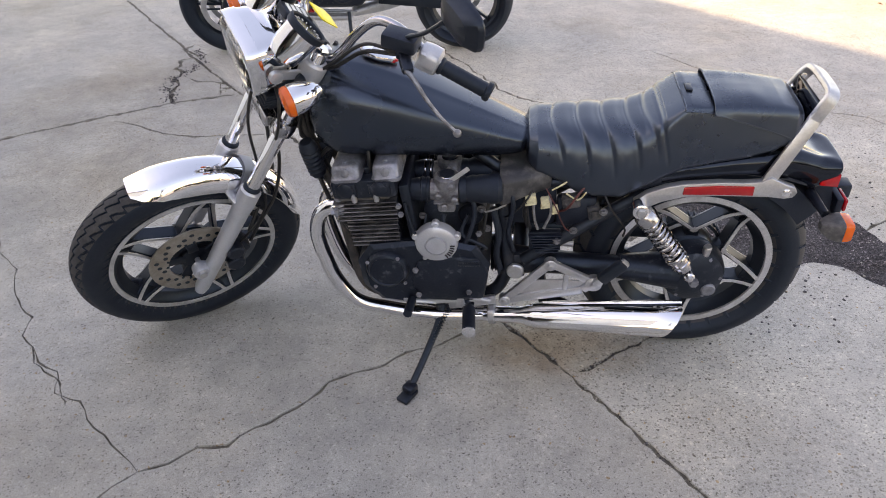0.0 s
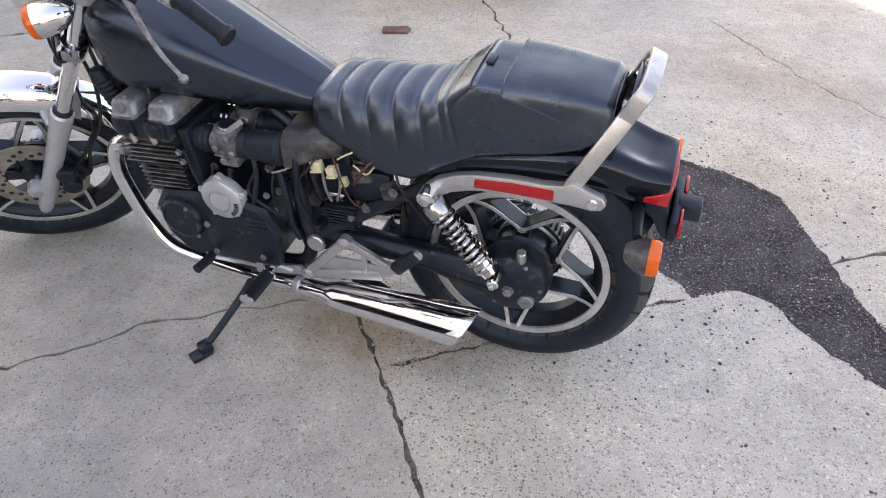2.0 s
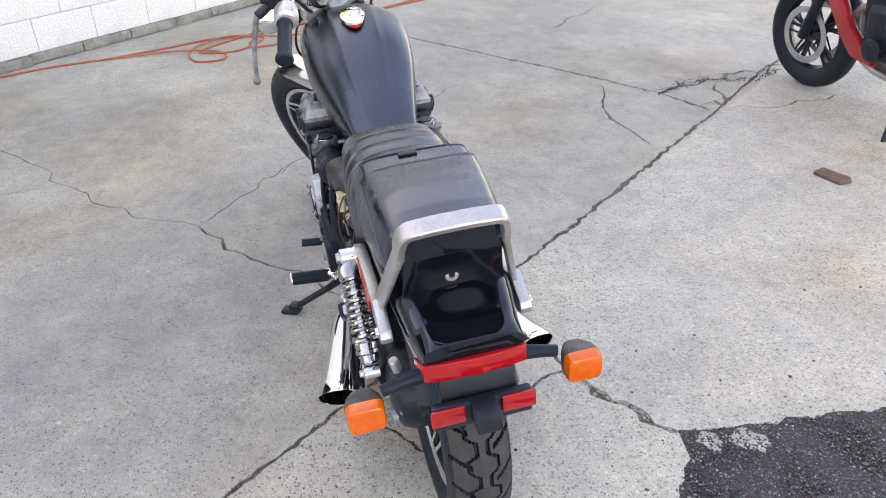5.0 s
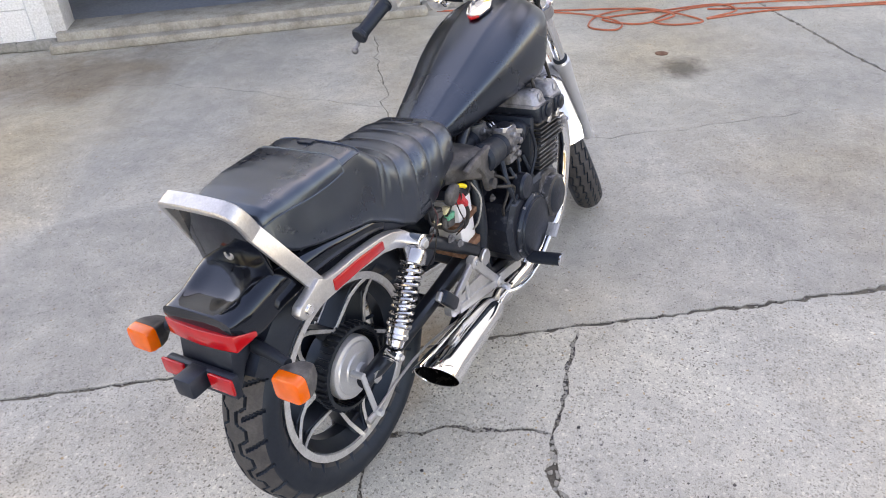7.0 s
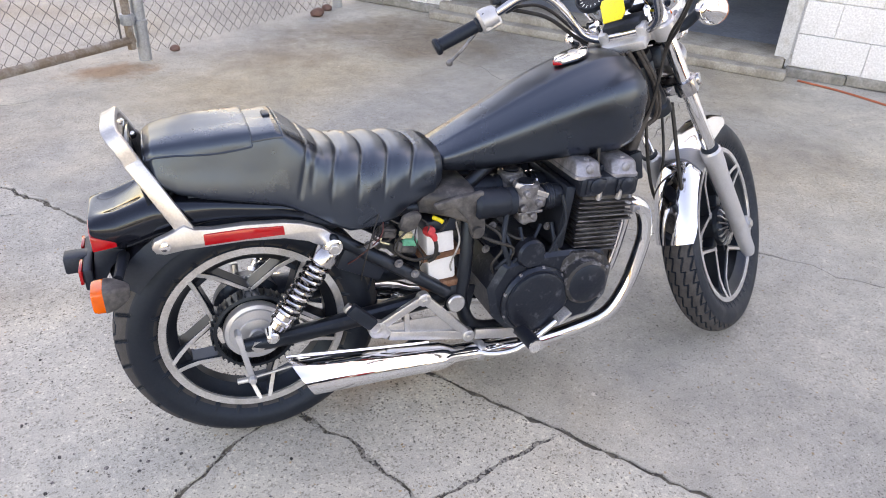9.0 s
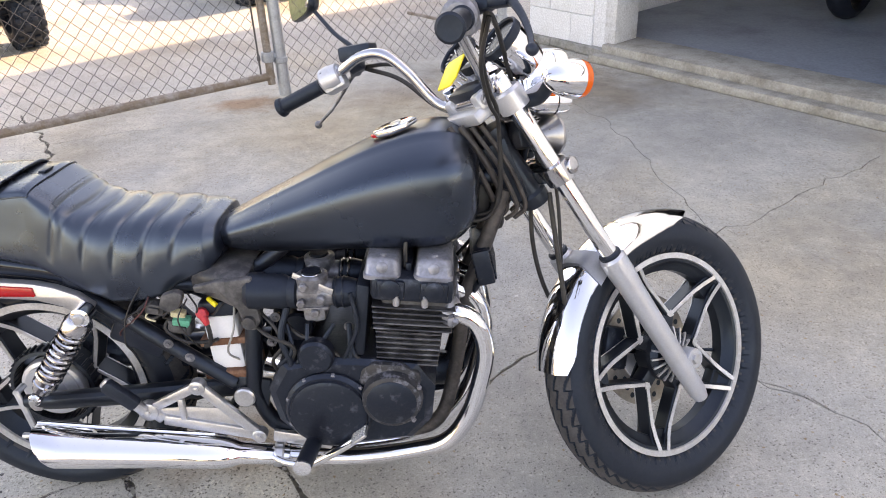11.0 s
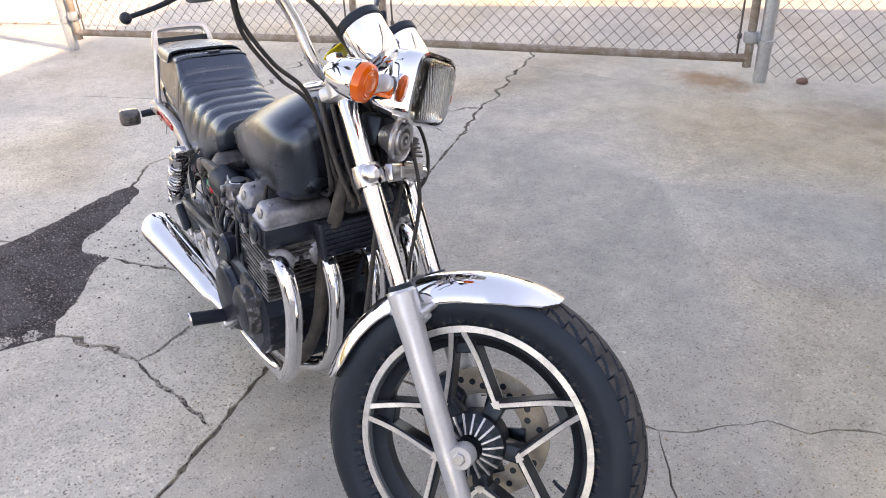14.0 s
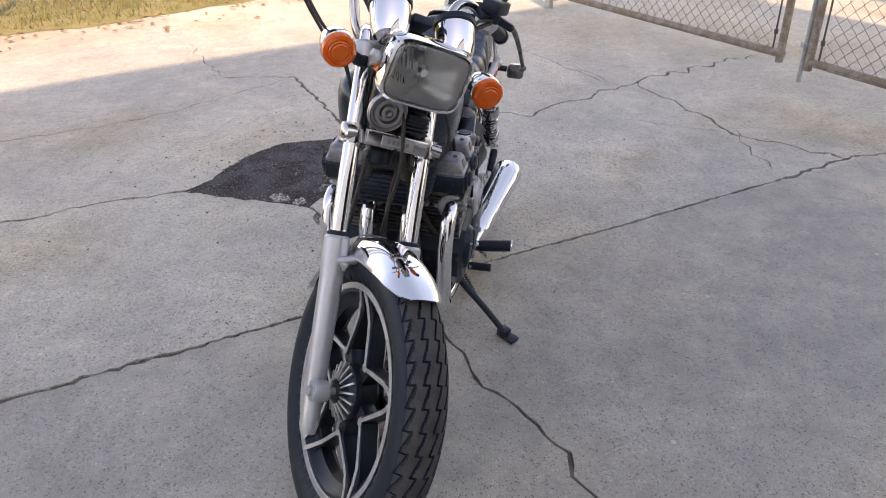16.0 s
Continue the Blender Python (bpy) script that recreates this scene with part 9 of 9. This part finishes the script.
    tube(bm, [(0.70, 0.14, 0.30), (0.69, 0.20, 0.16), (0.66, 0.27, 0.012)], 0.011, 10, 3)
    box(bm, (0.665, 0.285, 0.010), (0.04, 0.05, 0.014), bevel=0.004)
    part("side_stand", bm, M_frame, o, "black side stand, folded down")
    return o


sport_bike("black and red sport motorcycle parked on its side stand", M_redpaint, M_gloss, Matrix.Translation((0.25, 4.50, 0)) @ Matrix.Rotation(radians(176.8), 4, "Z") @ Matrix.Scale(0.966, 4) @ Matrix.Rotation(radians(-7), 4, "X") @ Matrix.Translation((0, 0.02, 0.002)))
M_whitepaint = worn("white_motorcycle_paint", (0.7, 0.7, 0.7), 0.2, 0, (0.6, 0.6, 0.6), 0.6, 6, 0.0, 200, coat=0.4)
gp = facade @ Vector((-1.75, 1.75, 0.09))
sport_bike("white and black motorcycle standing on the garage floor", M_whitepaint, M_gloss, Matrix.Translation(gp) @ Matrix.Rotation(radians(215), 4, "Z") @ Matrix.Rotation(radians(-6), 4, "X"))


# ---- quad bikes beyond the gate ----
def knobby(R, half, rim_r, parent, c):
    bm = bmesh.new()
    lathe(bm, [(rim_r, -half * 0.75), (rim_r + 0.03, -half), (R - 0.05, -half), (R - 0.015, -half * 0.8), (R - 0.012, 0), (R - 0.015, half * 0.8), (R - 0.05, half), (rim_r + 0.03, half), (rim_r, half * 0.75)], c, (0, 1, 0), 40, True)
    for i in range(22):
        a = 2 * math.pi * i / 22
        for j, y in enumerate((-0.75, -0.25, 0.25, 0.75)):
            b = a + (0.14 if j % 2 else 0)
            d = Vector((math.cos(b), 0, math.sin(b)))
            bar(bm, Vector(c) + d * (R - 0.03) + Vector((0, y * half, 0)), Vector(c) + d * (R + 0.002) + Vector((0, y * half, 0)), 0.042, half * 0.36, (0, 1, 0), 0.004)
    w = part("wheel", bm, M_rubber, parent, "knobby black off-road tyre", sharp=40)
    bm = bmesh.new()
    lathe(bm, [(rim_r, -half * 0.7), (rim_r, half * 0.7), (rim_r - 0.02, half * 0.5), (0.04, half * 0.2), (0.035, half * 0.5), (0, half * 0.5)], c, (0, 1, 0), 28)
    part("wheel_rim", bm, M_plastic, w)
    return w


def quad(label, mat, m):
    o = thing("quad_bike", label, "quad bike", "quad bikes", m)
    for x in (0.0, 1.22):
        for s in (-1, 1):
            knobby(0.30, 0.12, 0.15, o, (x, s * 0.40, 0.30))
        bm = bmesh.new()
        tube(bm, [(x, -0.38, 0.30), (x, 0.38, 0.30)], 0.03, 10, 1)
        box(bm, (x, 0.02, 0.30), (0.16, 0.14, 0.16), bevel=0.03)
        part("axle", bm, M_frame, o, "black axle and gear case")
        for s in (-1, 1):
            bm = bmesh.new()
            tube(bm, [(x, s * 0.26, 0.34), (x + 0.06, s * 0.18, 0.66)], 0.03, 12, 1)
            part("shock", bm, M_alu, o)
            bm = bmesh.new()
            rings = []
            for q in range(9):
                a = radians(-75 + q * 18.75)
                cx, cz = x + math.sin(a) * 0.40, 0.34 + math.cos(a) * 0.36
                rings.append([(cx, s * 0.20, cz + 0.02), (cx, s * 0.40, cz + 0.02), (cx, s * 0.56, cz - 0.02), (cx, s * 0.56, cz - 0.035), (cx, s * 0.40, cz), (cx, s * 0.20, cz)])
            loft(bm, rings)
            part("fender", bm, mat, o, "plastic wheel fender", sharp=50)
        bm = bmesh.new()
        z = 0.86 if x < 0.5 else 0.90
        for j in range(7):
            tube(bm, [(x - 0.26, -0.36 + j * 0.12, z), (x + 0.26, -0.36 + j * 0.12, z)], 0.008, 8, 1)
        for e in (-0.26, 0.26):
            tube(bm, [(x + e, -0.38, z), (x + e, 0.38, z)], 0.012, 8, 1)
        for e in (-1, 1):
            tube(bm, [(x, e * 0.2, z), (x, e * 0.2, 0.66)], 0.012, 8, 1)
        part("cargo_rack", bm, M_frame, o, "black tube cargo rack")
    bm = bmesh.new()
    box(bm, (0.62, 0, 0.42), (0.70, 0.30, 0.28), bevel=0.05)
    box(bm, (0.62, 0, 0.26), (1.0, 0.26, 0.05), bevel=0.01)
    part("engine", bm, M_engine, o)
    bm = bmesh.new()
    rings = [seat_ring(x, w, t, l, 3.0, 28, 0.5) for x, w, t, l in [(-0.20, 0.14, 0.86, 0.70), (0.05, 0.19, 0.86, 0.66), (0.40, 0.17, 0.80, 0.62), (0.62, 0.13, 0.82, 0.62)]]
    loft(bm, rings)
    part("seat", bm, M_leather, o, "black padded seat", sharp=50)
    bm = bmesh.new()
    rings = [seat_ring(x, w, t, l, 3.0, 28, 0.5) for x, w, t, l in [(0.60, 0.14, 0.84, 0.55), (0.85, 0.2, 0.92, 0.55), (1.1, 0.25, 0.86, 0.60), (1.45, 0.2, 0.74, 0.55)]]
    loft(bm, rings)
    part("body", bm, mat, o, "plastic front body", sharp=50)
    bm = bmesh.new()
    tube(bm, [(0.78, -0.38, 1.05), (0.84, -0.2, 1.06), (0.86, 0, 1.0), (0.84, 0.2, 1.06), (0.78, 0.38, 1.05)], 0.014, 10, 4)
    tube(bm, [(0.86, 0, 1.0), (0.92, 0, 0.85)], 0.03, 10, 1)
    part("handlebar", bm, M_rubber, o)
    bm = bmesh.new()
    box(bm, (-0.31, 0.0, 0.74), (0.05, 0.20, 0.07), bevel=0.015)
    part("tail_light", bm, M_redlens, o, "red tail light")
    bm = bmesh.new()
    tube(bm, [(0.35, -0.2, 0.5), (0.1, -0.24, 0.56), (-0.30, -0.24, 0.60)], [0.03, 0.05, 0.055], 14, 3)
    part("exhaust", bm, M_enginegrey, o, "dull steel exhaust")
    return o


QD = math.atan2(-0.86, 0.51)
first = None
for i, (x, y) in enumerate(((3.95, -2.40), (2.84, -3.02), (0.55, -4.75), (-0.65, -5.45), (-1.8, -6.1))):
    m = Matrix.Translation((x, y, 0)) @ Matrix.Rotation(QD + (-0.06, 0.05, 0.08, -0.04, 0.02)[i], 4, "Z") @ Matrix.Translation((0.05, 0, 0))
    if i == 0:
        first = quad("olive green quad bike with black racks parked in a row", M_atv_green, m)
    elif i in (1, 2, 4):
        copy_thing(first, m)
    else:
        quad("dark red quad bike with black racks parked in a row", M_atv_red, m)


# ---- blocks of the wall, one by one ----
bm = bmesh.new()
box(bm, (0, 0, 0), (0.397, 0.024, 0.197), bevel=0.003, seg=1)
full = bpy.data.meshes.new("block")
bm.to_mesh(full)
bm.free()
bm = bmesh.new()
box(bm, (0, 0, 0), (0.197, 0.024, 0.197), bevel=0.003, seg=1)
half = bpy.data.meshes.new("half_block")
bm.to_mesh(half)
bm.free()
for me in (full, half):
    me.materials.append(M_blockpaint)
rng = random.Random(77)
for a, b in ((U0, DOOR0 - 0.03), (DOOR1 + 0.03, 5.2)):
    for row in range(9):
        z = 0.06 + 0.1 + row * 0.2
        u = a
        first = row % 2
        while u < b - 0.12:
            w = 0.2 if first or u + 0.4 > b + 0.02 else 0.4
            first = 0
            ob = new("block", half if w < 0.3 else full)
            ob.parent = wall
            ob.matrix_basis = facade @ Matrix.Translation((u + w / 2, 0.008 + rng.uniform(-0.001, 0.001), z))
            u += w
